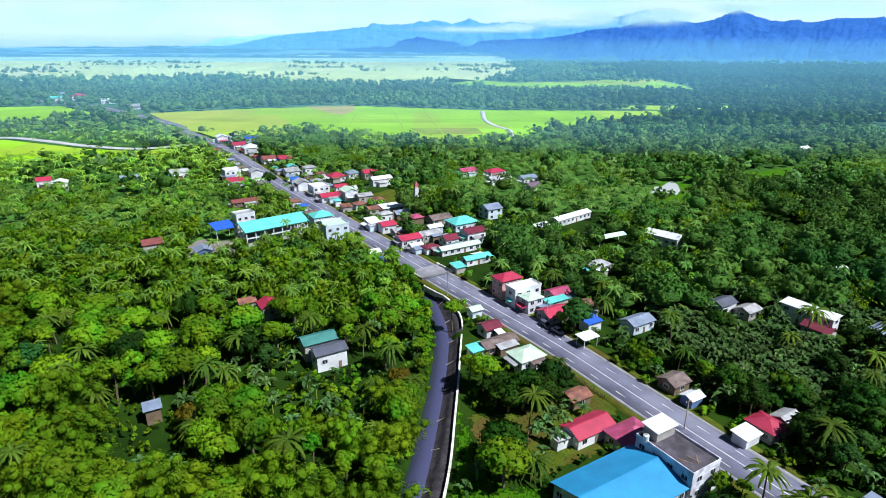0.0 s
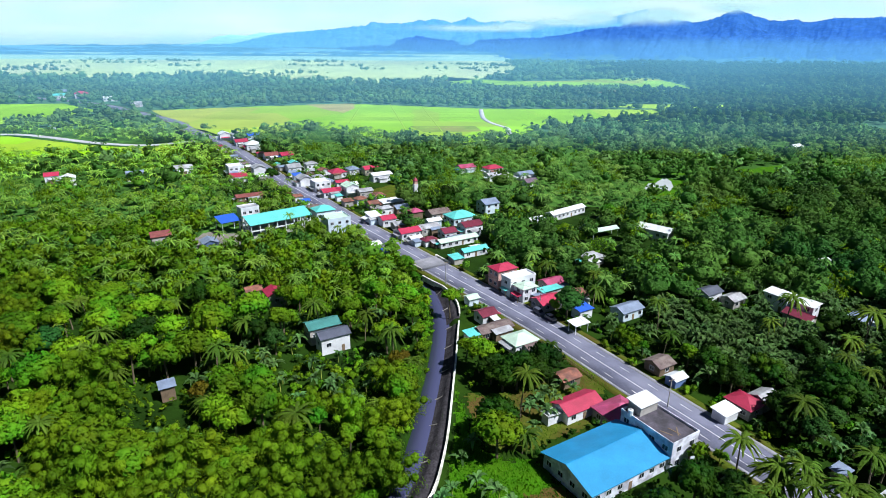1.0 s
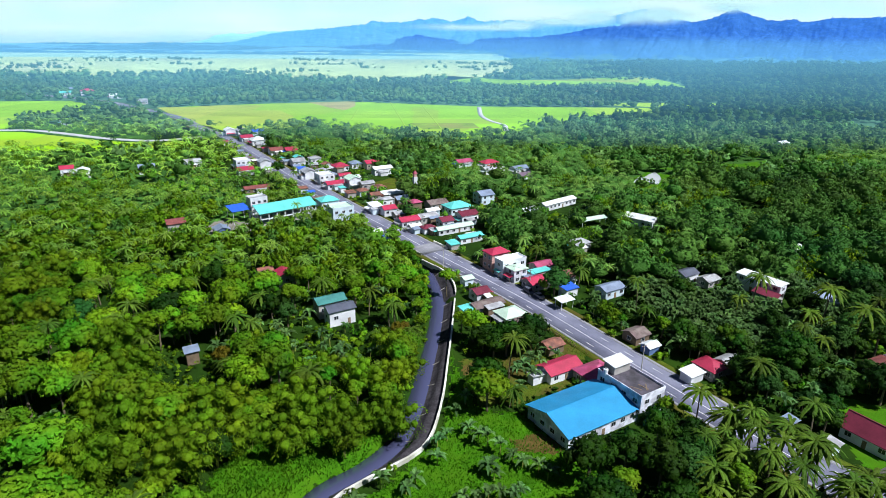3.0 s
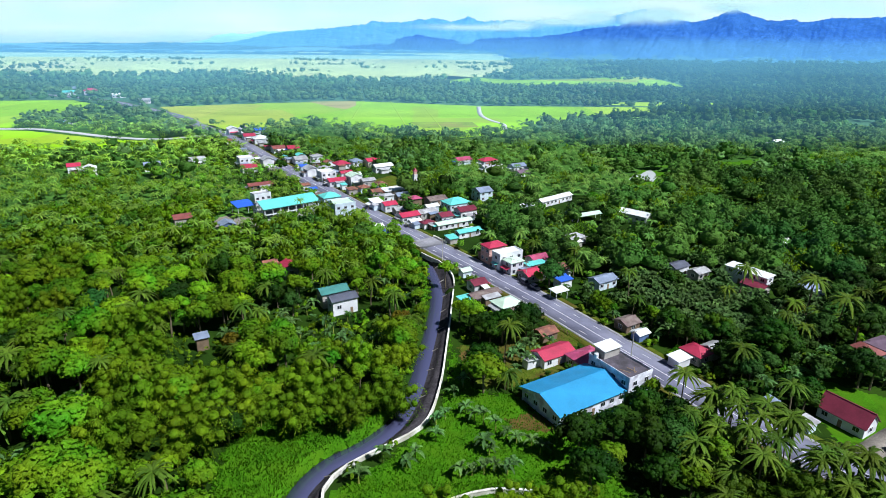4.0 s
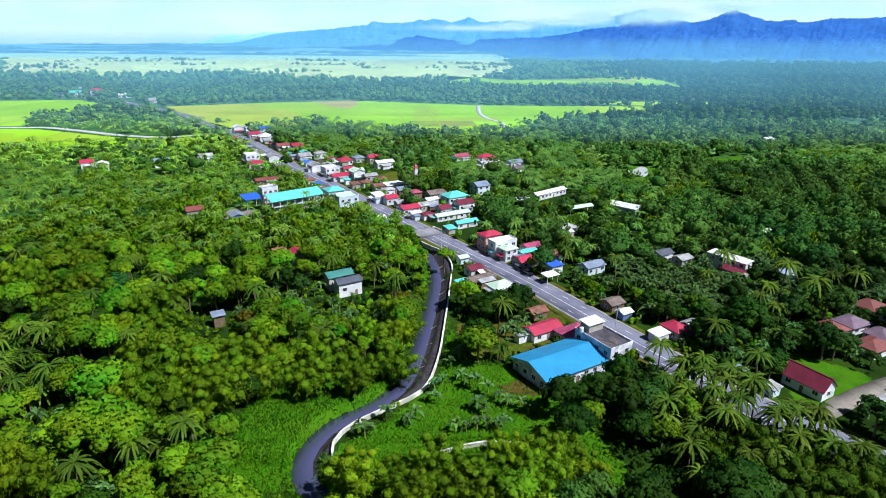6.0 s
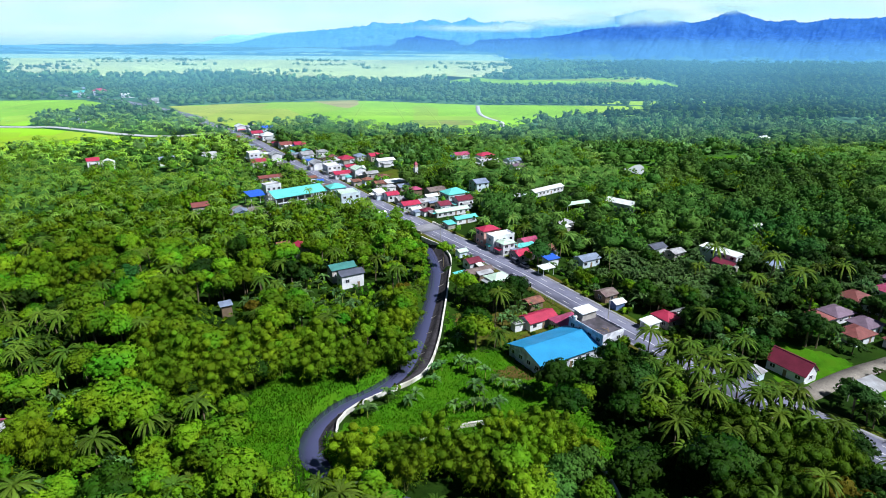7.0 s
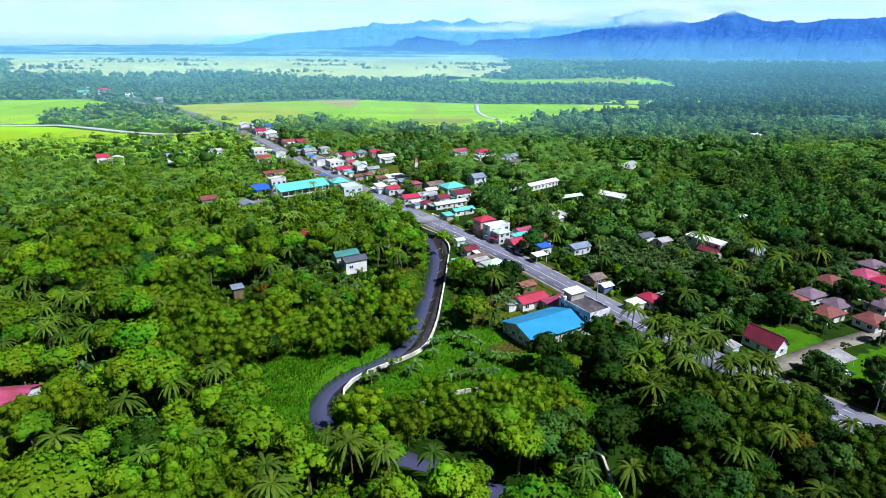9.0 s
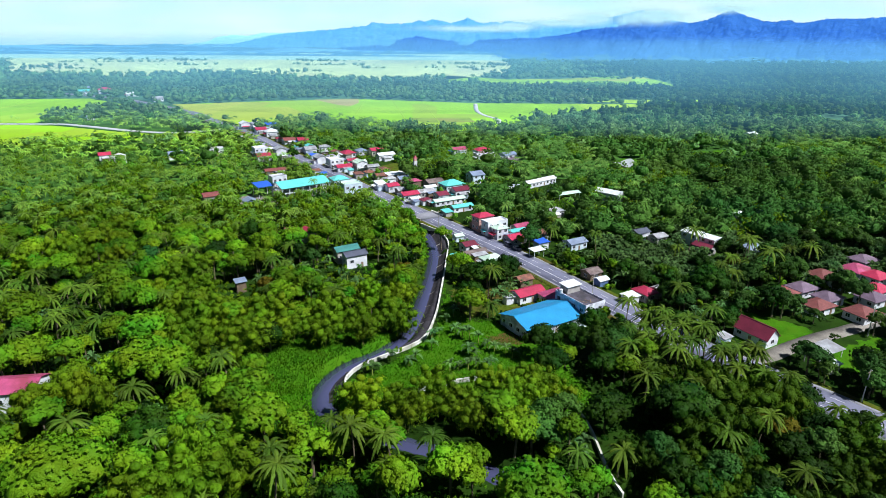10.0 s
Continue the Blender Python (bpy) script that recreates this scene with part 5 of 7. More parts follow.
for row in (
    ("white two-storey house with a flat roof", -107, 297, 9, 9, 5.6, "flat", "white", "white", 2), ("house with a pink-red roof beside the highway", -101, 283, 9, 7, 3.4, "gable", "red", "white", 1),
    ("white house with a tin roof", -96, 300, 7, 8, 4.2, "gable", "tin", "white", 1), ("long low house with a rusty red roof", -85, 248, 13, 5, 2.5, "gable", "orange", "wood", 1),
    ("white two-storey house with a flat roof", -57, 266, 9, 9, 5.2, "flat", "white", "white", 2), ("shop with a bright red roof", -50, 255.5, 11, 6, 3.2, "gable", "red", "white", 1),
    ("white two-storey house with a pale gable roof", -42, 257, 7, 8, 5.6, "gable", "palegreen", "white", 2), ("house with a dark red roof", -54, 294, 9, 8, 3.2, "hip", "red", "white", 1),
    ("house with a pale blue roof", -47, 301, 7, 7, 3.2, "hip", "slate", "white", 1), ("house with a red gable roof", -38, 300, 9, 7, 4.0, "gable", "red", "cream", 1),
    ("long white house with a white roof", -31, 286, 12, 6, 4.0, "gable", "white", "white", 1), ("white roadside house with a gable roof", -67, 276, 7, 9, 4.4, "gable", "tin", "white", 1),
    ("white roadside house with a tin roof", -79, 305, 8, 8, 3.4, "gable", "tin", "white", 1), ("white sheds with flat sheet roofs", -22, 240, 11, 6, 2.5, "shed", "white", "grey", 1),
    ("white shop with a sheet roof", -27, 216.5, 5, 7, 3.4, "shed", "white", "white", 1), ("shop with a red roof and a white upper floor", -21.4, 212.8, 6.5, 5.5, 3.6, "gable", "red", "white", 1),
    ("shop with a tin roof", -16.5, 208.2, 6, 5, 2.6, "gable", "tin", "grey", 1), ("house with two red roof slopes", -12.6, 198.5, 9, 6, 3.2, "gable", "red", "white", 1),
    ("house with a weathered tin roof", -5.6, 203.5, 9, 5.5, 3.2, "gable", "tin", "grey", 1), ("house with a dark red roof", 1.5, 198.6, 6, 6, 3.2, "gable", "maroon", "white", 1),
    ("small white roadside shop", -9.8, 192.0, 5, 4, 2.6, "gable", "white", "white", 1), ("small roadside house with a maroon roof", -5.0, 190.6, 5.5, 4.5, 2.6, "hip", "maroon", "white", 1),
    ("house with a bright teal roof", 6.5, 217.5, 12, 9, 3.4, "hip", "teal", "paleblue", 1), ("low house with a grey-brown roof", -2.2, 224.5, 10, 7, 2.6, "gable", "brown", "grey", 1),
    ("white gabled house with a maroon roof", 9.9, 204, 9, 6.5, 4.2, "gable", "maroon", "white", 1), ("pale blue two-storey house with a tin roof", 18.4, 232, 8, 8, 5.0, "gable", "slate", "paleblue", 2),
    ("house with a pink roof among palms", 12, 307, 11, 7, 3.4, "gable", "magenta", "white", 1), ("house with a red roof among palms", 26, 302, 11, 7, 4.2, "hip", "red", "white", 1),
    ("long white house among palms", 27, 289.5, 14, 6, 3.4, "gable", "tin", "white", 1), ("house with a grey roof among palms", 41, 291, 10, 7, 3.4, "gable", "slate", "white", 1),
    ("low house with a dark roof among palms", 42, 278, 8, 7, 2.6, "gable", "purple", "white", 1), ("long classroom with a pale roof", 4.8, 191.5, 18, 4.2, 2.6, "gable", "palegreen", "white", 1),
    ("long classroom with a pale teal roof", 10.0, 181.0, 11, 4.0, 2.6, "gable", "teal", "white", 1), 
    
    ("house with a pale tin roof", 46.8, 173.5, 9, 6, 3.2, "hip", "tin", "grey", 1),
    ("white two-storey roadside house", -149.5, 403.5, 8, 9, 5, "gable", "white", "white", 2), ("white two-storey roadside house", -141, 404, 8, 9, 5, "hip", "tin", "white", 2),
    ("house with a red roof", -131, 381.5, 9, 8, 3.4, "gable", "red", "white", 1), ("white house with a pale roof", -119.5, 369, 11, 10, 4, "hip", "white", "white", 1),
    ("house with an orange-red roof", -99.5, 337, 9, 8, 3.4, "gable", "orange", "white", 1), ("house with a red roof", -91, 338, 8, 8, 3.4, "gable", "red", "cream", 1),
    ("house with a bright blue roof", -131, 408, 10, 7, 3.4, "gable", "blue", "paleblue", 1), ("hut with a red roof among palms", -190, 279, 7, 7, 4.2, "gable", "red", "white", 1),
    ("hut with a white roof among palms", -179, 274, 7, 8, 4.2, "gable", "white", "white", 1), ("hut with a pale roof among palms", -134, 298, 10, 7, 4.2, "gable", "tin", "white", 1),
    ("hut with a tin roof among palms", -152, 284, 9, 7, 4.2, "gable", "slate", "white", 1),
    ("house with a red roof far along the highway", -398, 668, 16, 12, 6, "hip", "red", "white", 1), ("house with a pale roof far along the highway", -352, 640, 15, 10, 4, "gable", "white", "white", 1),
    ("house with a teal roof far along the highway", -420, 664, 14, 10, 4, "gable", "teal", "white", 1), ("house with a white roof far along the highway", -300, 590, 12, 10, 4, "gable", "tin", "white", 1),
    ("house with a grey roof far along the highway", -440, 700, 14, 10, 5, "gable", "slate", "white", 1), ("barn with a white roof at the field edge", 155, 606, 12, 8, 4, "gable", "tin", "white", 1),
    ("farm hut with a blue roof in the fields", -290, 446, 9, 7, 3, "gable", "slate", "paleblue", 1), ("house with a white roof among the woods", 224, 372, 10, 7, 4, "gable", "white", "white", 1),
    ("house with a white roof under trees", 118, 168, 5, 4, 4, "gable", "white", "white", 1), ("house with a tin roof under trees", 105, 131, 8, 5, 3.2, "gable", "slate", "grey", 1),
):
    lab, hx, hy, hw, hd, hh, hk, hr, hwall, hs = row
    top = house(lab, hx, hy, hw * 0.84, hd * 0.84, hh * 0.84, hk, hr, hwall, storeys=hs, clear=9 if 170 < hy < 320 else 0)
    wing(top, hw * 0.84 * K, hd * 0.84 * K, hh * 0.84 * K, r_w)
house("long classroom with a white sheet roof", 49.5, 226.4, 20.0, 4.0, 2.6, "gable", "white", "white", turn=40, clear=11)
house("open classroom with a white sheet roof on posts", 34.0, 213.0, 9.6, 3.6, 2.5, "gable", "white", "white", turn=36, posts=True, clear=10)
house("low school shed with a pale green roof on posts", 58.0, 200.8, 11.5, 3.2, 2.8, "gable", "palegreen", "white", turn=27, posts=True, name="shed", category="shed", clear=10)
house("long white school building with a bright sheet roof", 76.5, 200.0, 12.0, 5.6, 3.6, "gable", "white", "white", turn=-43, clear=11)
# the housing estate beside the side lane
for x, y, sx, sy, roof, lab in ((97.0, 95.2, 8.0, 6.6, "orange", "orange-red"), (104.3, 98.4, 8.6, 6.6, "purple", "purple-brown"), (102.0, 86.9, 8.6, 6.4, "orange", "faded orange-red"), (115.9, 108.2, 8.8, 7.0, "orange", "bright orange-red"),
                                (129.3, 112.9, 9.6, 7.6, "magenta", "faded pink"), (120.1, 102.7, 10.0, 7.4, "purple", "purple-brown"), (110.9, 82.6, 8.6, 7.0, "orange", "orange-red"), (107.7, 92.0, 8.0, 6.4, "purple", "dark purple-brown"),
                                (120.0, 92.1, 8.4, 7.0, "purple", "purple-brown"), (125.3, 97.9, 8.0, 6.4, "red", "red"), (131.7, 107.6, 8.4, 7.0, "red", "red"), (137.1, 121.3, 9.0, 7.0, "purple", "purple-brown"), (127.5, 83.5, 8.0, 6.4, "orange", "orange-red")):
    house(f"estate bungalow with a hipped {lab} roof and white walls", x, y, sx * 0.8, sy * 0.8, 2.2, "hip", roof, "white", turn=25, eave=0.6)
house("white-gabled house with a steep maroon roof", 77.6, 71.2, 8.4, 4.6, 2.5, "gable", "maroon", "white", turn=-60, rise=2.8)
house("lavender roadside shed with a tin roof", 69.0, 69.2, 2.6, 2.2, 2.0, "shed", "tin", "paleblue", windows=False, name="shed", category="shed")
house("carport with a white and grey striped roof on posts", 90.0, 63.4, 5.6, 3.8, 2.2, "shed", "tin", "white", turn=25, posts=True, name="carport", category="carport")
house("small hut with a white roof", 86.8, 57.2, 3.4, 2.6, 2.0, "shed", "white", "grey", turn=25, windows=False, name="hut", category="hut")
house("roadside stall with a pale blue roof", 65.6, 76.2, 2.6, 1.8, 1.6, "shed", "slate", "wood", windows=False, name="stall", category="stall")

# small stalls and sheds crowded along the highway
r_st = np.random.default_rng(66)
line_r = ROAD[(ROAD[:, 1] > 200) & (ROAD[:, 1] < 470)]
side_r = side_of(line_r)
for i in range(0, len(line_r), 2):
    for sgn, odds in ((-1, 0.75), (1, 0.45)):
        px, py = (line_r[i] - side_r[i] * sgn * -1 * -9.6) / K
        if r_st.uniform() > odds or any(math.hypot(K * px - a, K * py - b) < c + 2.2 for a, b, c, *_ in KEEP_OUT):
            continue
        tone = ("tin", "rust", "red", "white", "slate", "teal", "blue", "brown")[int(r_st.integers(8))]
        word = {"tin": "galvanised", "rust": "rusted", "red": "red", "white": "white", "slate": "blue-grey", "teal": "teal", "blue": "blue", "brown": "brown"}[tone]
        house(f"small roadside stall with a {word} sheet roof", px, py, r_st.uniform(2.4, 4.2), r_st.uniform(2.4, 3.8), r_st.uniform(1.9, 2.6), "shed" if r_st.uniform() < 0.6 else "gable", tone,
              ("white", "wood", "grey", "paleblue")[int(r_st.integers(4))], windows=False, name="stall", category="stall")

line_b = ROAD[(ROAD[:, 1] > 232) & (ROAD[:, 1] < 385)]
for p, s in zip(line_b, side_of(line_b)):
    for reach in (19.0, 27.0):
        hx, hy = (p + s * (reach + r_st.uniform(-2, 2)) * (1 if s[0] > 0 else -1)) / K
        if r_st.uniform() > 0.42 or any(math.hypot(K * hx - a, K * hy - b) < c + 3.0 for a, b, c, *_ in KEEP_OUT):
            continue
        tone = ("tin", "rust", "red", "magenta", "maroon", "white", "slate", "teal")[int(r_st.integers(8))]
        word = {"tin": "galvanised", "rust": "rusted", "red": "red", "magenta": "faded pink", "maroon": "maroon", "white": "white", "slate": "blue-grey", "teal": "teal"}[tone]
        house(f"small village house with a {word} sheet roof", hx, hy, r_st.uniform(4.0, 6.4), r_st.uniform(3.4, 5.0), r_st.uniform(2.2, 3.2), "gable" if r_st.uniform() < 0.7 else "hip", tone, ("white", "grey", "paleblue", "wood")[int(r_st.integers(4))])

# the chapel tower
chapel = tagged(new("chapel_tower"), "small white chapel tower with a red pyramid roof", "tower")
chapel.matrix_basis = pose(-12.5 * K, 258 * K, 0, 0, 0, 31) @ Matrix.Scale(0.72, 4)
KEEP_OUT.append((-12.5 * K, 258 * K, 4, 4, 4, 31))
part("shaft", box(bmesh.new(), -1.6, -1.6, -0.3, 1.6, 1.6, 9.0), WALLS["white"], chapel)
part("belfry", box(bmesh.new(), -1.3, -1.3, 9.0, 1.3, 1.3, 11.5), WALLS["pink"], chapel)
_bm = bmesh.new()
bmesh.ops.create_cone(_bm, cap_ends=True, segments=4, radius1=2.4, radius2=0.05, depth=3.0, matrix=pose(0, 0, 13.0, 0, 0, 45))
part("roof", _bm, ROOFS["red"], chapel)

# a water tank on the flat roof
tank = tagged(new("water_tank"), "white cylindrical water tank on the flat roof", "water tank")
tank.matrix_basis = pose(32.9 * K, 85.3 * K, 5.4 * K + 0.16)
part("drum", tube(bmesh.new(), [(0, 0, 0), (0, 0, 1.5), (0, 0, 1.7)], [0.62, 0.62, 0.3], 14), ROOFS["white"], tank)
part("lid", tube(bmesh.new(), [(0, 0, 1.7), (0, 0, 1.82)], [0.28, 0.24], 12), ROOFS["tin"], tank)


# ---- poles and cables ----
def utility_pole(x, y, h, turn):
    top = tagged(new("utility_pole"), "grey concrete utility pole with a cross-arm", "pole", "poles along the highway")
    top.matrix_basis = pose(K * x, K * y, 0, 0, 0, turn)
    part("pole", tube(bmesh.new(), [(0, 0, -0.3), (0, 0, h)], [0.17, 0.11], 8), M_POLE, top)
    part("crossarm", box(bmesh.new(), -1.0, -0.06, h - 0.8, 1.0, 0.06, h - 0.66), M_WOOD, top)
    for s in (-0.85, 0.85):
        part("insulator", tube(bmesh.new(), [(s, 0, h - 0.66), (s, 0, h - 0.45)], [0.06, 0.04], 6), WALLS["white"], top)
    return K * x, K * y, h


POLES = [utility_pole(x, y, h, 31) for x, y, h in ((86.2, 45.3, 9.5), (44.0, 95.6, 8.5), (25.5, 138.5, 8.5), (0.7, 155.6, 9.5), (-6.6, 189.8, 8.5), (-19.2, 217.5, 8.5), (-45.5, 255, 8.5), (-72, 300, 8.5))]
utility_pole(106.4, 73.3, 10.0, 60)
utility_pole(83.6, 61.0, 7.0, 60)


def cable(a, b, za, zb):
    cu = bpy.data.curves.new("cable", "CURVE")
    cu.dimensions, cu.bevel_depth, cu.bevel_resolution = "3D", 0.025, 0
    sp = cu.splines.new("POLY")
    sp.points.add(10)
    for i, p in enumerate(sp.points):
        t = i / 10
        p.co = (a[0] + (b[0] - a[0]) * t, a[1] + (b[1] - a[1]) * t, za + (zb - za) * t - 4 * 0.9 * t * (1 - t), 1)
    cu.materials.append(M_CABLE)
    tagged(new("cable", cu), "thin black overhead cable between poles", "cable", "overhead cables")


for a, b in zip(POLES[1:], POLES[2:]):
    cable(a, b, a[2] - 0.45, b[2] - 0.45)


# ---- vehicles ----
def car(label, x, y, turn, paint, long=4.3, tall=1.6, box_back=False):
    top = tagged(new("car"), label, "car")
    top.matrix_basis = pose(K * x, K * y, 0.18, 0, 0, turn)
    L, W = long / 2, 0.85
    bm = bmesh.new()
    prof = [(-L, 0.35), (L, 0.35), (L, 0.85), (L * 0.55, 0.98), (-L, 1.0)]
    solid(bm, [(a, -W, b) for a, b in prof], [(a, W, b) for a, b in prof])
    bmesh.ops.bevel(bm, geom=bm.edges[:], offset=0.07, segments=2, affect="EDGES")
    part("body", bm, paint, top)
    back = -L * (0.96 if box_back else 0.7)
    bm = bmesh.new()
    prof = [(back, 0.98), (L * 0.55, 0.98), (L * 0.25, tall), (back * 0.94, tall)]
    solid(bm, [(a, -W * 0.92, b) for a, b in prof], [(a, W * 0.92, b) for a, b in prof])
    bmesh.ops.bevel(bm, geom=bm.edges[:], offset=0.06, segments=2, affect="EDGES")
    part("windows", bm, M_GLASS, top)
    part("roof", box(bmesh.new(), back * 0.92, -W * 0.88, tall - 0.02, L * 0.24, W * 0.88, tall + 0.05), paint, top)
    for a in (-L * 0.62, L * 0.62):
        for s in (-1, 1):
            w = part("wheel", tube(bmesh.new(), [(a, s * W - 0.1, 0.32), (a, s * W + 0.1, 0.32)], [0.32, 0.32], 12), M_CABLE, top)
            part("rim", tube(bmesh.new(), [(a, s * (W + 0.11) - 0.01, 0.32), (a, s * (W + 0.11) + 0.01, 0.32)], [0.18, 0.18], 10), M_POLE, w)
    return top


car("dark blue van parked beside the highway", 25.0, 136.6, -59, ROOFS["grey"], 4.4, 1.8, True)
car("blue jeepney-like van parked beside the highway", -36.5, 246.0, -58, ROOFS["blue"], 5.5, 2.2, True)
car("white truck parked in the school yard", -40.5, 244.5, 10, ROOFS["white"], 5.0, 2.2, True)
car("silver car parked beside the red-roofed house", 27.5, 133.5, -59, ROOFS["tin"], 4.2, 1.55)


# ---- a roadside fence and timber on the flat roof ----
fence = tagged(new("fence"), "dark weathered timber fence along the road edge", "fence")
a, b = np.array([24.2, 121.0]) * K, np.array([33.6, 104.8]) * K
dirn = (b - a) / np.hypot(*(b - a))
off = np.array([dirn[1], -dirn[0]]) * 1.6
turn = math.degrees(math.atan2(dirn[1], dirn[0]))
span = np.hypot(*(b - a))
fence.matrix_basis = pose(a[0] + off[0], a[1] + off[1], 0, 0, 0, turn)
for i in range(int(span / 1.6)):
    part("post", box(bmesh.new(), i * 1.6 - 0.07, -0.07, -0.2, i * 1.6 + 0.07, 0.07, 1.3), M_WOOD, fence)
for z in (0.45, 1.0):
    part("rail", box(bmesh.new(), -0.1, 0.07, z, span - 1.5, 0.13, z + 0.12), M_WOOD, fence)
r_p = np.random.default_rng(3)
for i in range(3):
    plank = tagged(new("plank", shared("plank", box(bmesh.new(), -1.4, -0.12, 0, 1.4, 0.12, 0.08), M_WOOD)), "loose weathered timber plank on the flat roof", "plank", "planks on the flat roof")
    u, v = r_p.uniform(-2.5, 2.5), r_p.uniform(-5.0, 1.0)
    c, s = math.cos(radians(31)), math.sin(radians(31))
    plank.matrix_basis = pose(37.55 * K + u * c - v * s, 83.7 * K + u * s + v * c, 5.4 * K + 0.155 + 0.002 * i, 0, 0, r_p.uniform(0, 180))

# ---- where plants stand ----
FIELDS = RICE + RIPE


def free(x, y, road_gap=8.0, lane_gap=4.2, canal_gap=5.2, pad=0.0, view=0.0):
    """Whether a plant may stand at points x, y: off the roads, the canal, fields, clearings and houses."""
    ok = (gap_to(ROAD, x, y) > road_gap + pad) & (gap_to(SIDE_LANE, x, y) > lane_gap + pad) & (gap_to(WEST_LANE, x, y) > lane_gap) & (gap_to(FIELD_LANE, x, y) > lane_gap)
    ok &= gap_to(CANAL, x, y) > canal_gap + pad * 0.6
    ok &= (gap_to(WALL, x, y) > 1.6 + pad) & (gap_to(WALL2, x, y) > 1.4 + pad * 0.5) & (gap_to(WALL_UP, x, y) > 1.6 + pad * 0.5)
    for poly in FIELDS + OPEN:
        ok &= ~inside(poly, x, y)
    for cx, cy, r, hx, hy, turn in KEEP_OUT:
        c, s = math.cos(radians(turn)), math.sin(radians(turn))
        u, v = (x - cx) * c + (y - cy) * s, -(x - cx) * s + (y - cy) * c
        ok &= ~((np.abs(u) < hx + pad) & (np.abs(v) < hy + pad))
        if view:
            u, v = u + view * s, v + view * c
            ok &= ~((np.abs(u) < hx + pad - 1) & (np.abs(v) < hy + pad - 1))
    return ok


def scatter(y0, y1, step, seed, slope=0.78, extra=22, jitter=0.42):
    """Jittered places in the stretch of country in front of the walk."""
    r = np.random.default_rng(seed)
    ys = np.arange(y0, y1, step)
    out = []
    for k, y in enumerate(ys):
        half = slope * (y + 70) + extra
        xs = np.arange(-half, half, step) + (step / 2) * (k % 2)
        out.append(np.stack([xs, np.full(len(xs), y)], 1))
    p = np.concatenate(out)
    return p + r.uniform(-jitter, jitter, p.shape) * step


def plant(kind, x, y, r, size=1.0, which=None):
    protos = KINDS[kind]
    ob = protos[int(r.integers(len(protos))) if which is None else which]
    s = size * r.uniform(0.85, 1.18)
    z = float(ground_z(np.array([x]), np.array([y]))[0])
    m = Matrix.Translation((x, y, z - 0.05)) @ Matrix.Rotation(r.uniform(0, math.tau), 4, "Z") @ Matrix.Diagonal((s * r.uniform(0.92, 1.1), s * r.uniform(0.92, 1.1), s * r.uniform(0.88, 1.15), 1))
    return copy_thing(ob, m)


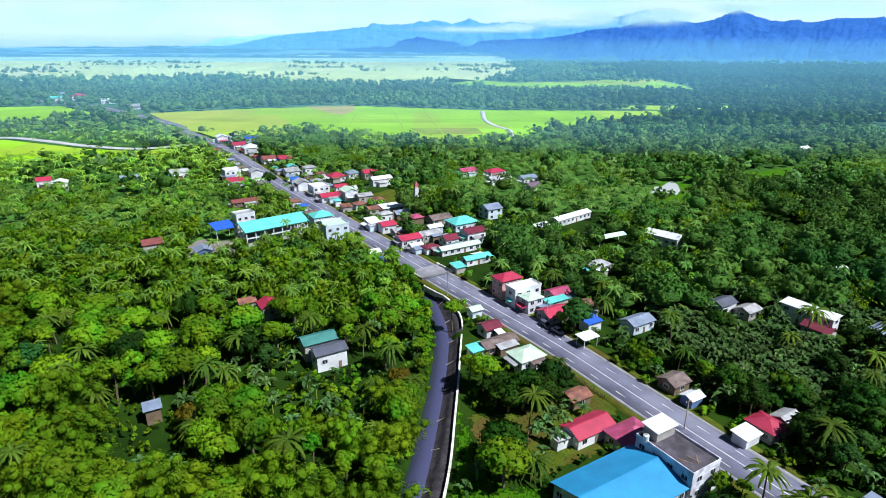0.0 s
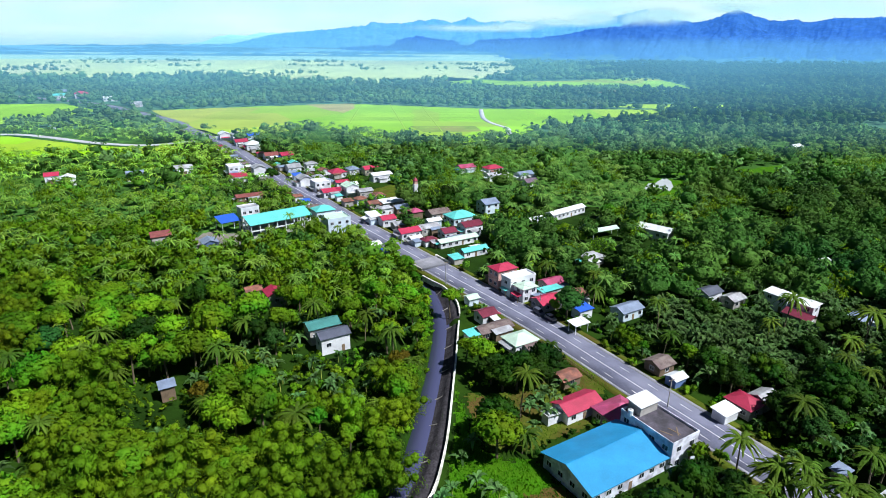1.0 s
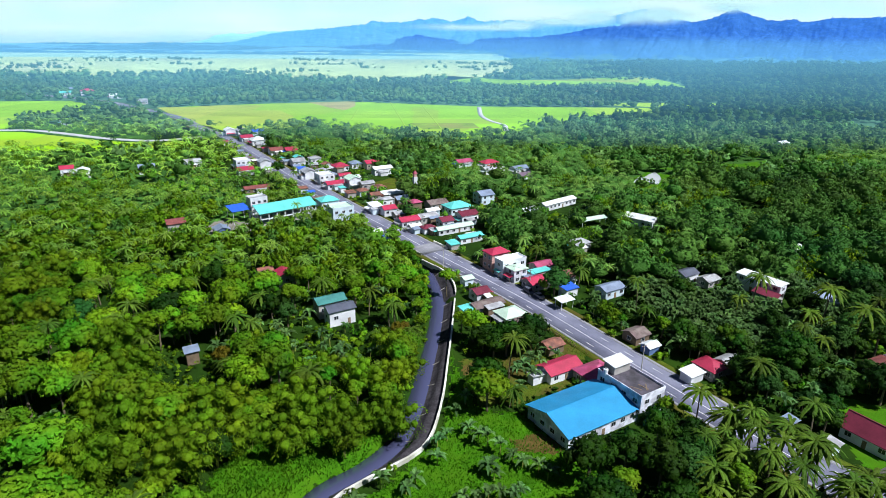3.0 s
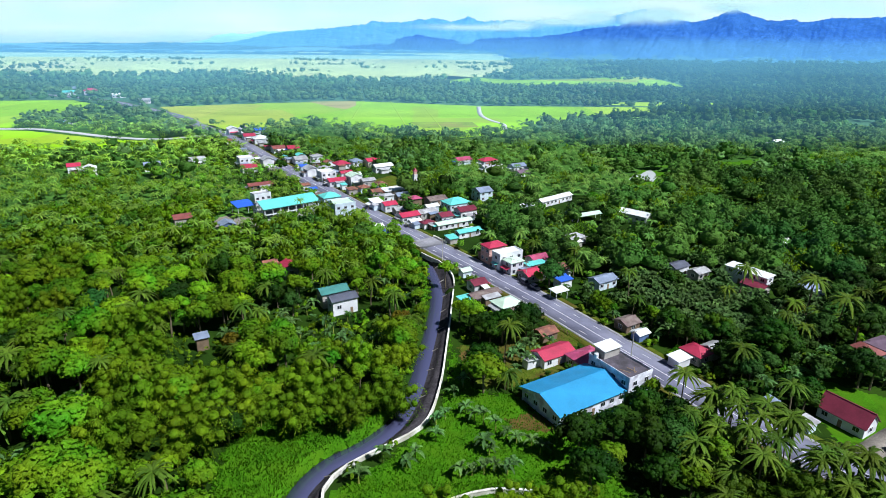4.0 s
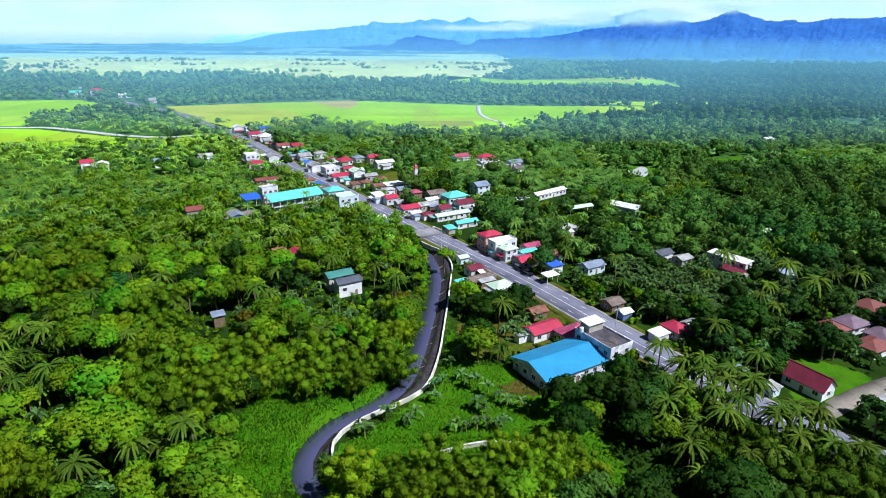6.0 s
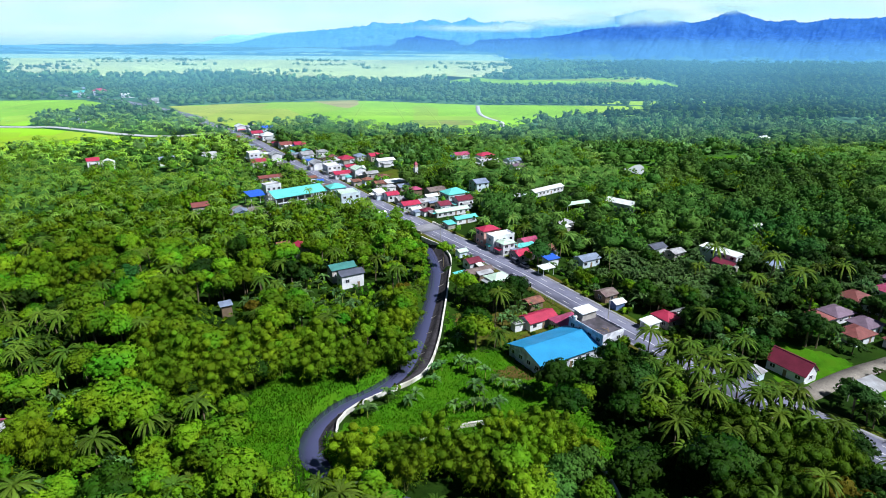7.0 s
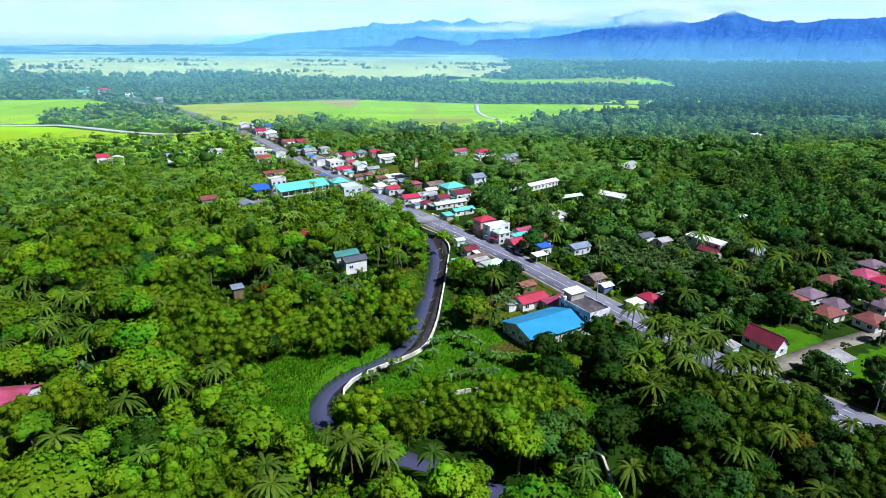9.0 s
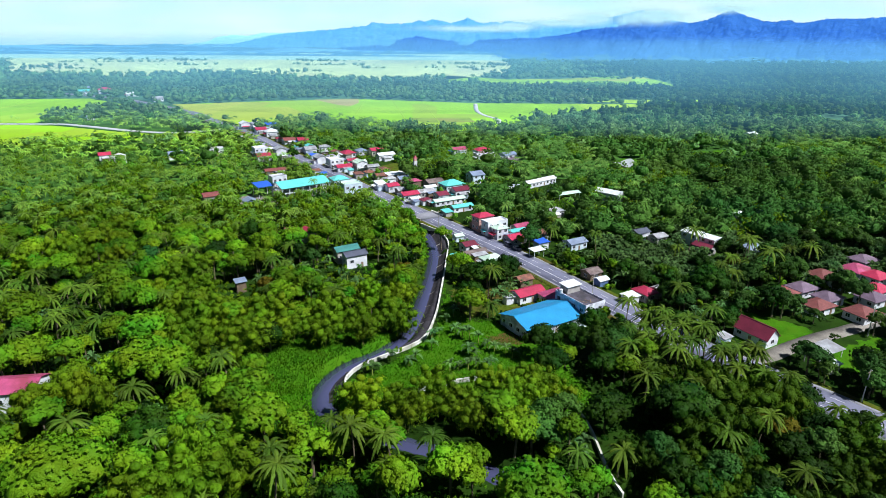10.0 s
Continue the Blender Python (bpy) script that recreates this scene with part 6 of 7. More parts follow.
# plants that stand out, by plan place
SPECIAL = {
    "bamboo": [(0.5, 42.5), (11.5, 44.0), (18.2, 45.0), (24.0, 41.0), (-1.5, 38.0), (-12.9, 40.1), (-6.9, 41.9), (-13.7, 31.5), (-9.2, 33.8), (-4.5, 36.1), (8.5, 40.3), (13.8, 42), (16.9, 38.7), (20.8, 43.9), (8.1, 34.7), (3.4, 39.4), (46.7, 46.9), (48.1, 39.8), (55.3, 46.9), (61.5, 44.2), (68.5, 43.4), (68.6, 36.7), (52.1, 29.3), (45.6, 29.2), (73.9, 49), (-23.8, 89.7), (-17, 87.1), (-10.6, 84.7), (-7.2, 89.9), (-24.7, 75.2), (-19, 75.3), (-13, 73.2), (-8.6, 74.3), (-25.2, 67.1), (-16.6, 67.2), (-4.8, 95.5), (-10.4, 98.4), (-29.8, 77.4), (-33.3, 68.9), (-40.2, 77.2), (-28.3, 87), (-58.2, 68.6), (-52.5, 70.7), (-46.3, 68.8), (-56.6, 61.3), (-44.1, 58.1), (-52.4, 63.1), (-41.4, 61.5), (-52.6, 53.4), (-134.9, 154.1), (-125.6, 160.2), (-106.4, 163.8), (-88.5, 167.4), (-111.1, 113.4), (-74.7, 38), (-71.8, 41.8), (-65.3, 39.9), (-69.2, 31.2), (-61.2, 38.1), (-38.3, 22.5), (-35.1, 23.9), (-26.9, 24), (-22.6, 25.4), (-39.1, 16.1), (-42.8, 14.9), (-29.7, 18.6), (-34, 16.1), (-22.5, 17.4)],
    "palm": [(14.5, 92.0), (-17.6, 27.7), (-12.7, 25.2), (-6.4, 23.9), (0.5, 25.3), (4.1, 27.9), (76, 52.9), (51.1, 69.2), (53.9, 65.5), (46.4, 60.2), (51.1, 57), (57.7, 60.3), (54.7, 52.5), (46.1, 52.4), (50.2, 51), (58.7, 51.1), (62.7, 62), (60.1, 47), (65.4, 49.8), (64.8, 44.6), (55, 44.5), (60.2, 67.4), (66.6, 71.4), (55, 61.1), (47.1, 56.9), (-123.2, 133.8), (-114.6, 129.4), (-82.2, 86.2), (-76.7, 64.6), (-68, 79.1), (-68.7, 150.1), (-44.8, 107.5), (-72.2, 144.7), (-128.1, 133.7), (-30.2, 126.8), (-111.1, 86.7), (-110.6, 90.5), (-101.9, 85.1), (-84.3, 54.6), (-84.2, 62.1), (-76.9, 64.9), (-65.4, 70.8), (-81.3, 83.6), (-124.2, 133.8), (-115, 131), (-69.5, 141.1), (66, 88), (60, 72), (-65, 140), (-21, 140), (30, 158), (42, 150), (72, 45)],
    "banana": [(5.0, 82.5), (21.9, 103.8), (24.0, 102.0), (20.0, 97.4), (21.6, 95.6), (18.0, 95.0), (19.4, 91.0), (16.6, 87.4), (22.4, 100.2), (-9.6, 59.3), (-5.4, 58.2), (-4, 60.7), (-0.5, 68.6), (1.2, 71.5), (-0.5, 65), (3.6, 56), (5.6, 56.3), (7.6, 56.7), (9.6, 57), (11.6, 56.7), (12.7, 57.6), (8, 63.3), (8.9, 61.6), (5.2, 73.5), (6.8, 70.6), (8.4, 69.6), (10.5, 67.8), (12.5, 66.3), (14, 64.6), (16.5, 63.4), (17.8, 61.7), (3, 78.8), (-13, 54.4), (66.5, 120.8), (69, 115.3), (74.4, 117.2), (65.6, 106.8), (56, 122.6), (50.2, 118.7), (83.6, 92.4), (87.9, 95.2), (86, 89.9), (80.5, 84.8), (66.7, 84.6), (65.3, 87.1), (59.6, 79.9), (-69.6, 54.8), (-69.5, 57.9), (-65.6, 57.9), (-64.8, 53.4), (-83, 109.4), (-80.9, 111.1), (-49.9, 106.6), (-45.2, 105.1), (-58.6, 139.6), (-54.7, 135.1), (-64.3, 62.9), (-74.5, 57.8), (-77.2, 109.5), (-33.7, 119.1), (-34.5, 115.4), (-67.9, 56.2), (-65.5, 58.6), (-54.2, 39.8), (-51.6, 38.9), (-65.5, 56.2), (20, 98), (16.5, 93), (22.6, 105), (26, 100), (12, 92)],
    "mango": [(9.8, 103.5), (15.0, 101.5), (21.0, 104.2), (-3.8, 239.1), (3.2, 243.5), (0.8, 231.1), (-82.2, 276.1), (-72.4, 265.7), (92.7, 121.9), (75.1, 94.0), (79.0, 98.5), (31.1, 63.7), (36.1, 53.3), (37.8, 68.3), (24.6, 53.2), (24.2, 61), (74.1, 91.4), (77.9, 103), (12, 101), (18.0, 102.0), (9.5, 86)],
    "tree": [(9.1, 80.6), (1.7, 136.2), (2.8, 213.0), (7.6, 108.0), (42.5, 77.8), (52, 77.9), (53.7, 110.8), (-44.7, 35.9), (-40.5, 41.4), (-16.1, 25)],
    "acacia": [(-57, 17), (-98.6, 117.4), (43.2, 196.0), (42.0, 217.5), (59.0, 220.0), (66.0, 223.0)],
    "shade": [(20.5, 33.5), (24.5, 36.5), (17.5, 29.0), (31.6, 134.0)],
    "bronze": [(59.7, 34.6), (65, 29), (62.9, 31.7), (-46, 94), (-9.5, 108)],
}
# low growth only: round the meadow wall and the canal bend, and before two small houses
LOW = [scaled(p) for p in ([(-15, 41), (-3, 42), (10, 45), (20, 45), (29, 40), (33, 46), (30, 56), (-16, 54)], [(-32, 32), (-17, 34), (-15, 50), (-36, 50)], [(-36, 92), (-13, 92), (-15, 117), (-33, 117)], [(-61, 86), (-48, 86), (-50, 98), (-60, 98)],
                           [(30, 74), (45, 78), (47, 84), (28, 70)], [(31, 52), (41, 54), (44, 30), (33, 26)], [(70, 44), (80, 33), (96, 26), (104, 12), (92, 6), (74, 26)])]
rp = np.random.default_rng(5)
taken = []
for plain_kind, places in SPECIAL.items():
    for x, y in places:
        # bamboo far to the right takes the copy with painted-in shade
        kind = "deep_bamboo" if plain_kind == "bamboo" and x > 40 else plain_kind
        x, y = K * x, K * y
        if kind == "banana" or free(np.array([x]), np.array([y]), 7.6, 2.6, 3.0, -1.3)[0] and not (kind == "deep_bamboo" and inside(LOW[6], np.array([x]), np.array([y]))[0]) or inside(OPEN[0], np.array([x]), np.array([y]))[0] or inside(OPEN[1], np.array([x]), np.array([y]))[0] or inside(OPEN[2], np.array([x]), np.array([y]))[0]:
            plant(kind, x, y, rp, 0.92 if kind == "bamboo" and y < 47 * K and abs(x) < 30 * K else {"mango": 1.1, "palm": 1.05, "acacia": 0.62 if y > 190 * K else 1.0}.get(kind, 1.0))
            taken.append((x, y, {"acacia": 9.0, "banana": 2.0, "mango": 5.0, "bamboo": 4.6, "deep_bamboo": 4.6}.get(kind, 3.6)))
taken = np.array(taken)

BANANA_LAND = scaled([(36, 139), (60, 141), (92, 126), (96, 112), (82, 104), (66, 101), (52, 110), (42, 123)])
PALM_GROVE = scaled([(38, 44), (41, 60), (46, 69), (58, 74), (66, 60), (74, 44), (58, 38)])
verge = ROAD[(ROAD[:, 1] > 40) & (ROAD[:, 1] < 99)]
for i, (p, s) in enumerate(zip(verge, side_of(verge))):
    x, y = p + s * (rp.uniform(9.0, 13.0)) * (1 if s[0] < 0 else -1) + rp.uniform(-2, 2, 2)
    if free(np.array([x]), np.array([y]), 8.2, 0.0, 4.0, -0.5)[0]:
        plant("palm" if rp.uniform() < 0.7 else "mango", x, y, rp, 1.0)
        taken = np.vstack([taken, (x, y, 2.5)])
for p, s in zip(verge[::1], side_of(verge)):
    if 50 * K < p[1] < 77 * K:
        x, y = p + s * rp.uniform(8.2, 9.6) * (1 if s[0] < 0 else -1)
        plant("palm", x, y, rp, 1.12, 2 if rp.uniform() < 0.6 else 0)
        taken = np.vstack([taken, (x, y, 2.0)])
bank = CANAL[(CANAL[:, 1] > 84 * K) & (CANAL[:, 1] < 166 * K)]
for i, (p, s) in enumerate(zip(bank, side_of(bank))):
    x, y = p + s * rp.uniform(5.4, 6.6) * (1 if s[0] < 0 else -1) + rp.uniform(-0.8, 0.8, 2)
    kind = ("tree", "shrub", "tree", "shrub", "tree")[i % 5]
    for reach in (3.9, 5.0):
        xs, ys = p + s * (reach + rp.uniform(-0.3, 0.3)) * (1 if s[0] < 0 else -1) + rp.uniform(-0.9, 0.9, 2)
        plant("shrub", xs, ys, rp, 0.8)
    if i % 2 == 0 or kind == "shrub":
        plant(kind, x, y, rp, 0.75)
        taken = np.vstack([taken, (x, y, 2.6)])
near = scatter(8, 178, 6.3, 31)
extra_palms = scatter(50, 95, 5.0, 32)
near = np.concatenate([near, extra_palms[inside(PALM_GROVE, extra_palms[:, 0], extra_palms[:, 1])]])
near = near[free(near[:, 0], near[:, 1], 7.6, 4.6, 3.8, 0.6, 8.0)]
count = {k: len(v) for k, v in SPECIAL.items()}
count.setdefault("tree", 0)
count["shrub"] = 0
spill = []
for poly in LOW:
    near = near[~inside(poly, near[:, 0], near[:, 1])]
for x, y in near:
    if np.any(np.hypot(taken[:, 0] - x, taken[:, 1] - y) < taken[:, 2]):
        continue
    a = noise.noise(Vector((x * 0.018, y * 0.018, 2.0)))
    b = rp.uniform()
    # right of this line darker-leaved kinds stand in for shade
    right = x > min(np.interp(y, ROAD[:, 1][:60], ROAD[:, 0][:60]), 34 * K if y < 72 * K else 1e9)
    if inside(PALM_GROVE, np.array([x]), np.array([y]))[0] and b < 0.8:
        kind = "palm"
    elif inside(BANANA_LAND, np.array([x]), np.array([y]))[0]:
        kind = "banana" if b < 0.84 else "palm" if b < 0.94 else "mango"
    elif right and y < 72 * K:
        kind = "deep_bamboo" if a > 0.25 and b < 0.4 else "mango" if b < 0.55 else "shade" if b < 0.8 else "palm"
    elif right:
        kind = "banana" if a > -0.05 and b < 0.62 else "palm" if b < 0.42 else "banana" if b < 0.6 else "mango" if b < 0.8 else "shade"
    else:
        kind = "bamboo" if a > 0.22 and b < 0.5 else "palm" if b < 0.27 else "banana" if b < 0.42 else "mango" if b < 0.48 else "tree"
    count[kind] = count.get(kind, 0) + 1
    if count[kind] > 300:
        spill.append((x, y, kind))
    else:
        edge = float(gap_to(ROAD, np.array([x]), np.array([y]))[0])
        plant(kind, x, y, rp, (0.62 if edge < 15 and not right and kind != "banana" else 1.0) * (rp.uniform(0.72, 1.3) if kind in ("tree", "mango") else rp.uniform(0.85, 1.15)))
        if kind == "banana" and count[kind] < 290:
            for _ in range(2):
                count[kind] += 1
                dx, dy = rp.uniform(-2.6, 2.6, 2)
                if free(np.array([x + dx]), np.array([y + dy]), 8.6, 4.0, 4.6, 0.0)[0]:
                    plant(kind, x + dx, y + dy, rp, 1.1)

front = scatter(110, 150, 3.6, 35)
front = front[inside(LOW[2], front[:, 0], front[:, 1]) & free(front[:, 0], front[:, 1], 8.0, 4.0, 5.0, 0.4)]
for x, y in front:
    kind = "banana" if rp.uniform() < 0.45 else "shrub"
    if count.get(kind, 0) < 380:
        count[kind] = count.get(kind, 0) + 1
        plant(kind, x, y, rp, 1.0 if y < 138 else 0.7)
# shrubs and bananas along the far verge of the highway
edge_line = ROAD[(ROAD[:, 1] > 78 * K) & (ROAD[:, 1] < 150 * K)]
for p, s in zip(edge_line, side_of(edge_line)):
    for reach in (8.8, 10.8, 12.8):
        x, y = p + s * (reach + rp.uniform(-0.6, 0.6)) * (1 if s[0] > 0 else -1) + rp.uniform(-1.2, 1.2, 2)
        if free(np.array([x]), np.array([y]), 7.8, 3.0, 4.0, -1.2)[0]:
            plant("banana" if reach > 10 and rp.uniform() < 0.5 else "shrub", x, y, rp, 0.9)
# the close under-storey across the road: bananas, small palms and young trees
close_set = scatter(60, 200, 4.4, 37)
close_set = close_set[free(close_set[:, 0], close_set[:, 1], 7.6, 4.4, 4.6, 0.2, 3.0)]
for x, y in close_set:
    if x < np.interp(y, ROAD[:, 1][:60], ROAD[:, 0][:60]) + 7:
        continue
    b = rp.uniform()
    kind = "banana" if b < 0.72 or inside(BANANA_LAND, np.array([x]), np.array([y]))[0] else "shrub" if b < 0.86 else "mango"
    if y < 104 * K and kind == "banana" and not inside(BANANA_LAND, np.array([x]), np.array([y]))[0]:
        if b > 0.4:
            continue
        kind = "shade"
    if kind != "banana" and count.get(kind, 0) < 300:
        count[kind] = count.get(kind, 0) + 1
        plant(kind, x, y, rp, 1.1 if kind == "shrub" else 0.75)
    else:
        spill.append((x, y, "banana"))

# ---- joined woods ----
def low_protos(seed, count, leaves, size, radius, height, lumps, hull="one"):
    r = np.random.default_rng(seed)
    return [broad_crown(r, radius * r.uniform(0.8, 1.15), height * 0.55, lumps, leaves, size, height * 0.62, hull)[0] for _ in range(count)]


def low_palms(seed, count, fronds_n, leaflets):
    r = np.random.default_rng(seed)
    return [fronds(r, fronds_n, r.uniform(3.0, 4.0), leaflets, np.array([0, 0, r.uniform(4.5, 9.5)])) for _ in range(count)]


def stamp(name, protos, places, r, material, label, category, scale=(0.8, 1.25)):
    """Many low plants joined into one mesh."""
    pieces = []
    for x, y in places:
        v, q, soft = (*protos[int(r.integers(len(protos)))], None)[:3]
        a, s = r.uniform(0, math.tau), r.uniform(*scale)
        c, d = math.cos(a) * s, math.sin(a) * s
        w = np.empty_like(v)
        w[:, 0], w[:, 1], w[:, 2] = v[:, 0] * c - v[:, 1] * d + x, v[:, 0] * d + v[:, 1] * c + y, v[:, 2] * s * r.uniform(0.85, 1.2)
        if soft is None:
            pieces.append((w, q))
        else:
            pieces.append((w, q, np.stack([(soft[:, 0] * c - soft[:, 1] * d) / s, (soft[:, 0] * d + soft[:, 1] * c) / s, soft[:, 2]], 1)))
    if not pieces:
        return None
    return tagged(new(name, mesh_of(name, *joined(pieces), material=material)), label, category, kind="stuff")


rw = np.random.default_rng(77)
mid = scatter(178, 560, 6.2, 41)
mid = mid[free(mid[:, 0], mid[:, 1], 9.0, 5.0, 6.0, 0.2, 9.0)]
mid = mid[[y < 250 or noise.noise(Vector((x * 0.016, y * 0.03, 21.0))) < 0.42 for x, y in mid]]
grove_at = np.array([noise.noise(Vector((x * 0.008, y * 0.008, 5.0))) + (0.62 if (x < -60 and y > 215) else 0.0) + (0.16 if x > 0 and 300 < y < 430 and x < 120 else 0.0) for x, y in mid])
pick = rw.uniform(size=len(mid))
is_palm = pick < np.clip(0.26 + grove_at * 1.3 + np.where(mid[:, 0] < -30, 0.25, 0.0), 0.10, 0.8)
east = mid[:, 0] > np.interp(mid[:, 1], ROAD[:, 1], ROAD[:, 0])
is_bamboo = ~is_palm & (pick > 0.88)
close = mid[:, 1] < 330
broad = ~is_palm & ~is_bamboo
# shaded leaf copy east of the road, lit copy west of it
stamp("woods", low_protos(3, 12, 210, 0.66, 4.4, 7.6, 9), mid[broad & close & east], rw, L_WOOD, "dense broadleaf trees east of the road, coloured darker for shade", "woods", (0.7, 1.7))
stamp("woods", low_protos(23, 12, 210, 0.62, 4.2, 7.2, 8), mid[broad & close & ~east & (pick < 0.8)], rw, L_MID, "dense broadleaf trees beside the village, coloured lighter as if sunlit", "woods", (0.5, 1.25))
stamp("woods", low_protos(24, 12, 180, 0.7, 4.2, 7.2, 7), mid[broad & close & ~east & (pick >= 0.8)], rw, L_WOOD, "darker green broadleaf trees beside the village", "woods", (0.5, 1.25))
# with distance more trees take the leaves paled for haze
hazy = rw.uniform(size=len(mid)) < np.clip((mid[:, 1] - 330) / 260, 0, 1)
rest = ~is_palm & ~is_bamboo & ~close
stamp("woods", low_protos(2, 12, 110, 1.1, 4.8, 7.4, 7), mid[rest & ~hazy], rw, L_WOOD, "dense green broadleaf woods round the village", "woods", (0.6, 1.5))
stamp("woods", low_protos(16, 12, 70, 1.4, 4.8, 7.4, 6), mid[rest & hazy], rw, L_FAR, "broadleaf woods farther off, leaf colour paled for haze", "woods", (0.6, 1.5))
stamp("palm_grove", low_palms(4, 10, 11, 3), mid[is_palm & ~east & ~close], rw, L_GROVE, "coconut palms standing close together", "palm grove")
stamp("palm_grove", low_palms(14, 10, 14, 3), mid[is_palm & ~east & close], rw, L_GROVE, "coconut palms with star-shaped crowns among the trees", "palm grove")
stamp("palm_grove", low_palms(4, 10, 18, 3), mid[is_palm & east], rw, L_EAST, "dark green coconut palms among the woods", "palm grove")
rb = np.random.default_rng(8)
yards = scatter(170, 430, 4.6, 63)
yards = yards[(gap_to(ROAD, yards[:, 0], yards[:, 1]) < 75) & free(yards[:, 0], yards[:, 1], 7.4, 4.0, 6.0, -1.1)]
lot = rw.uniform(size=len(yards))
stamp("yard_trees", low_protos(71, 10, 150, 0.5, 2.3, 4.6, 6), yards[lot < 0.26], rw, L_MID, "small leafy trees in the village yards", "trees", (0.6, 1.25))
stamp("yard_bananas", [banana_leaves(rb, 9, 2.6, np.array([0, 0, rb.uniform(1.4, 2.4)]), 3) for _ in range(6)], yards[(lot > 0.26) & (lot < 0.5)], rw, L_BANANA, "banana plants in the village yards", "banana plants")
stamp("yard_shrubs", low_protos(72, 8, 60, 0.5, 1.2, 1.8, 3), yards[(lot > 0.5) & (lot < 0.8)], rw, L_TREE, "garden shrubs between the village houses", "shrubs", (0.7, 1.3))
west = scatter(172, 262, 6.4, 58)
west = west[free(west[:, 0], west[:, 1], 9.0, 5.0, 5.6, 0.4, 6.0) & (west[:, 0] < np.interp(west[:, 1], ROAD[:, 1], ROAD[:, 0])) & (west[:, 0] > -190)]
half = rw.uniform(size=len(west))
stamp("woods", low_protos(27, 10, 240, 0.6, 3.4, 8.4, 7), west[half < 0.4], rw, L_TREE, "tall close-set green trees before the covered court", "woods", (0.7, 1.3))
stamp("bamboo_grove", [bamboo_crown(rb, 9.0, 4.2, 6, 54, 0.85, 2.2)[0] for _ in range(4)], west[half > 0.72], rw, L_BAMBOO, "bamboo groves between the palms", "bamboo grove", (0.65, 1.0))
stamp("bushes", low_protos(29, 8, 50, 0.65, 2.2, 3.2, 4, None), west, rw, L_TREE, "leafy green bushes filling the gaps between trees", "bushes", (0.8, 1.5))
stamp("bamboo_grove", [bamboo_crown(rb, 9.5, 5, 7, 18, 1.5, 2.4, False)[0] for _ in range(5)], mid[is_bamboo], rw, L_BAMBOO, "feathery yellow-green bamboo groves", "bamboo grove", (0.75, 1.0))
under = scatter(178, 480, 9.0, 43)
under = under[free(under[:, 0], under[:, 1], 8.8, 4.0, 6.5, -0.6)]
stamp("bushes", low_protos(5, 8, 25, 0.9, 2.1, 2.8, 3, None), under, rw, L_WOOD, "low green bushes under the trees", "bushes")
if spill:
    stamp("woods", low_protos(6, 8, 200, 0.95, 4.0, 8.0, 7), [(x, y) for x, y, k in spill if k != "banana"], rw, L_WOOD, "dense green broadleaf trees near the canal", "woods")
    stamp("banana_grove", [joined([banana_leaves(rb, 9, 3.1, np.array([rb.uniform(-1.5, 1.5), rb.uniform(-1.5, 1.5), rb.uniform(1.8, 2.8)])) for _ in range(3)]) for _ in range(6)], [(x, y) for x, y, k in spill if k == "banana"], rw, L_BANANA, "banana plants among the trees", "banana grove", (1.0, 1.45))
floor = np.concatenate([scatter(8, 178, 4.6, 47), scatter(20, 75, 3.4, 48, 0.5)])
floor = floor[free(floor[:, 0], floor[:, 1], 8.4, 3.6, 6.8, -0.2)]
for poly in LOW[:2]:
    floor = floor[~inside(poly, floor[:, 0], floor[:, 1])]
# east bushes take the dark leaves, putting shade into the gaps
stamp("bushes", low_protos(9, 8, 30, 0.65, 1.5, 2.2, 3, None), floor[floor[:, 0] > 14 * K], rw, L_DARK, "low undergrowth between the trees, coloured darker for shade", "bushes", (0.6, 1.3))
stamp("bushes", low_protos(19, 8, 30, 0.65, 1.6, 2.2, 3, None), floor[floor[:, 0] <= 14 * K], rw, L_TREE, "low fresh green undergrowth between the trees", "bushes", (0.6, 1.5))

back = np.stack(np.meshgrid(np.arange(-130, 131, 7.5), np.arange(-110, 6, 7.5)), -1).reshape(-1, 2) + rw.uniform(-3, 3, (35 * 16, 2))
back = back[gap_to(ROAD, back[:, 0], back[:, 1]) > 10]
stamp("woods", low_protos(33, 8, 110, 1.0, 4.4, 7.6, 6), back, rw, L_WOOD, "green broadleaf trees behind the canal", "woods", (0.6, 1.3))
far = np.concatenate([scatter(560, 1050, 13.0, 51, 0.76, 10), scatter(1050, 2050, 22.0, 52, 0.76, 10)])
ok = gap_to(ROAD, far[:, 0], far[:, 1]) > 14
for poly in FIELDS:
    ok &= ~inside(poly, far[:, 0], far[:, 1])
far = far[ok & np.array([noise.noise(Vector((x * 0.008, y * 0.02, 31.0))) < 0.5 for x, y in far]) & (gap_to(WEST_LANE, far[:, 0], far[:, 1]) > 10)]
# the right takes the darker leaf copy in place of shade
right_far = far[:, 0] > 0.22 * far[:, 1] + 60 + 60 * np.sin(far[:, 1] * 0.02)
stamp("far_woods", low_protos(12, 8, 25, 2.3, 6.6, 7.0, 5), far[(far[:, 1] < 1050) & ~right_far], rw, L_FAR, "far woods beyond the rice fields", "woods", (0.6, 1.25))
stamp("far_woods", low_protos(12, 8, 25, 2.3, 6.6, 7.0, 5), far[(far[:, 1] < 1050) & right_far], rw, L_WOOD, "far woods below the hills, coloured darker for shade", "woods", (0.6, 1.4))
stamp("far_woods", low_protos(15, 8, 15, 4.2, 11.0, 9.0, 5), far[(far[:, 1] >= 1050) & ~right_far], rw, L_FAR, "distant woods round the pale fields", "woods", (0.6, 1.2))
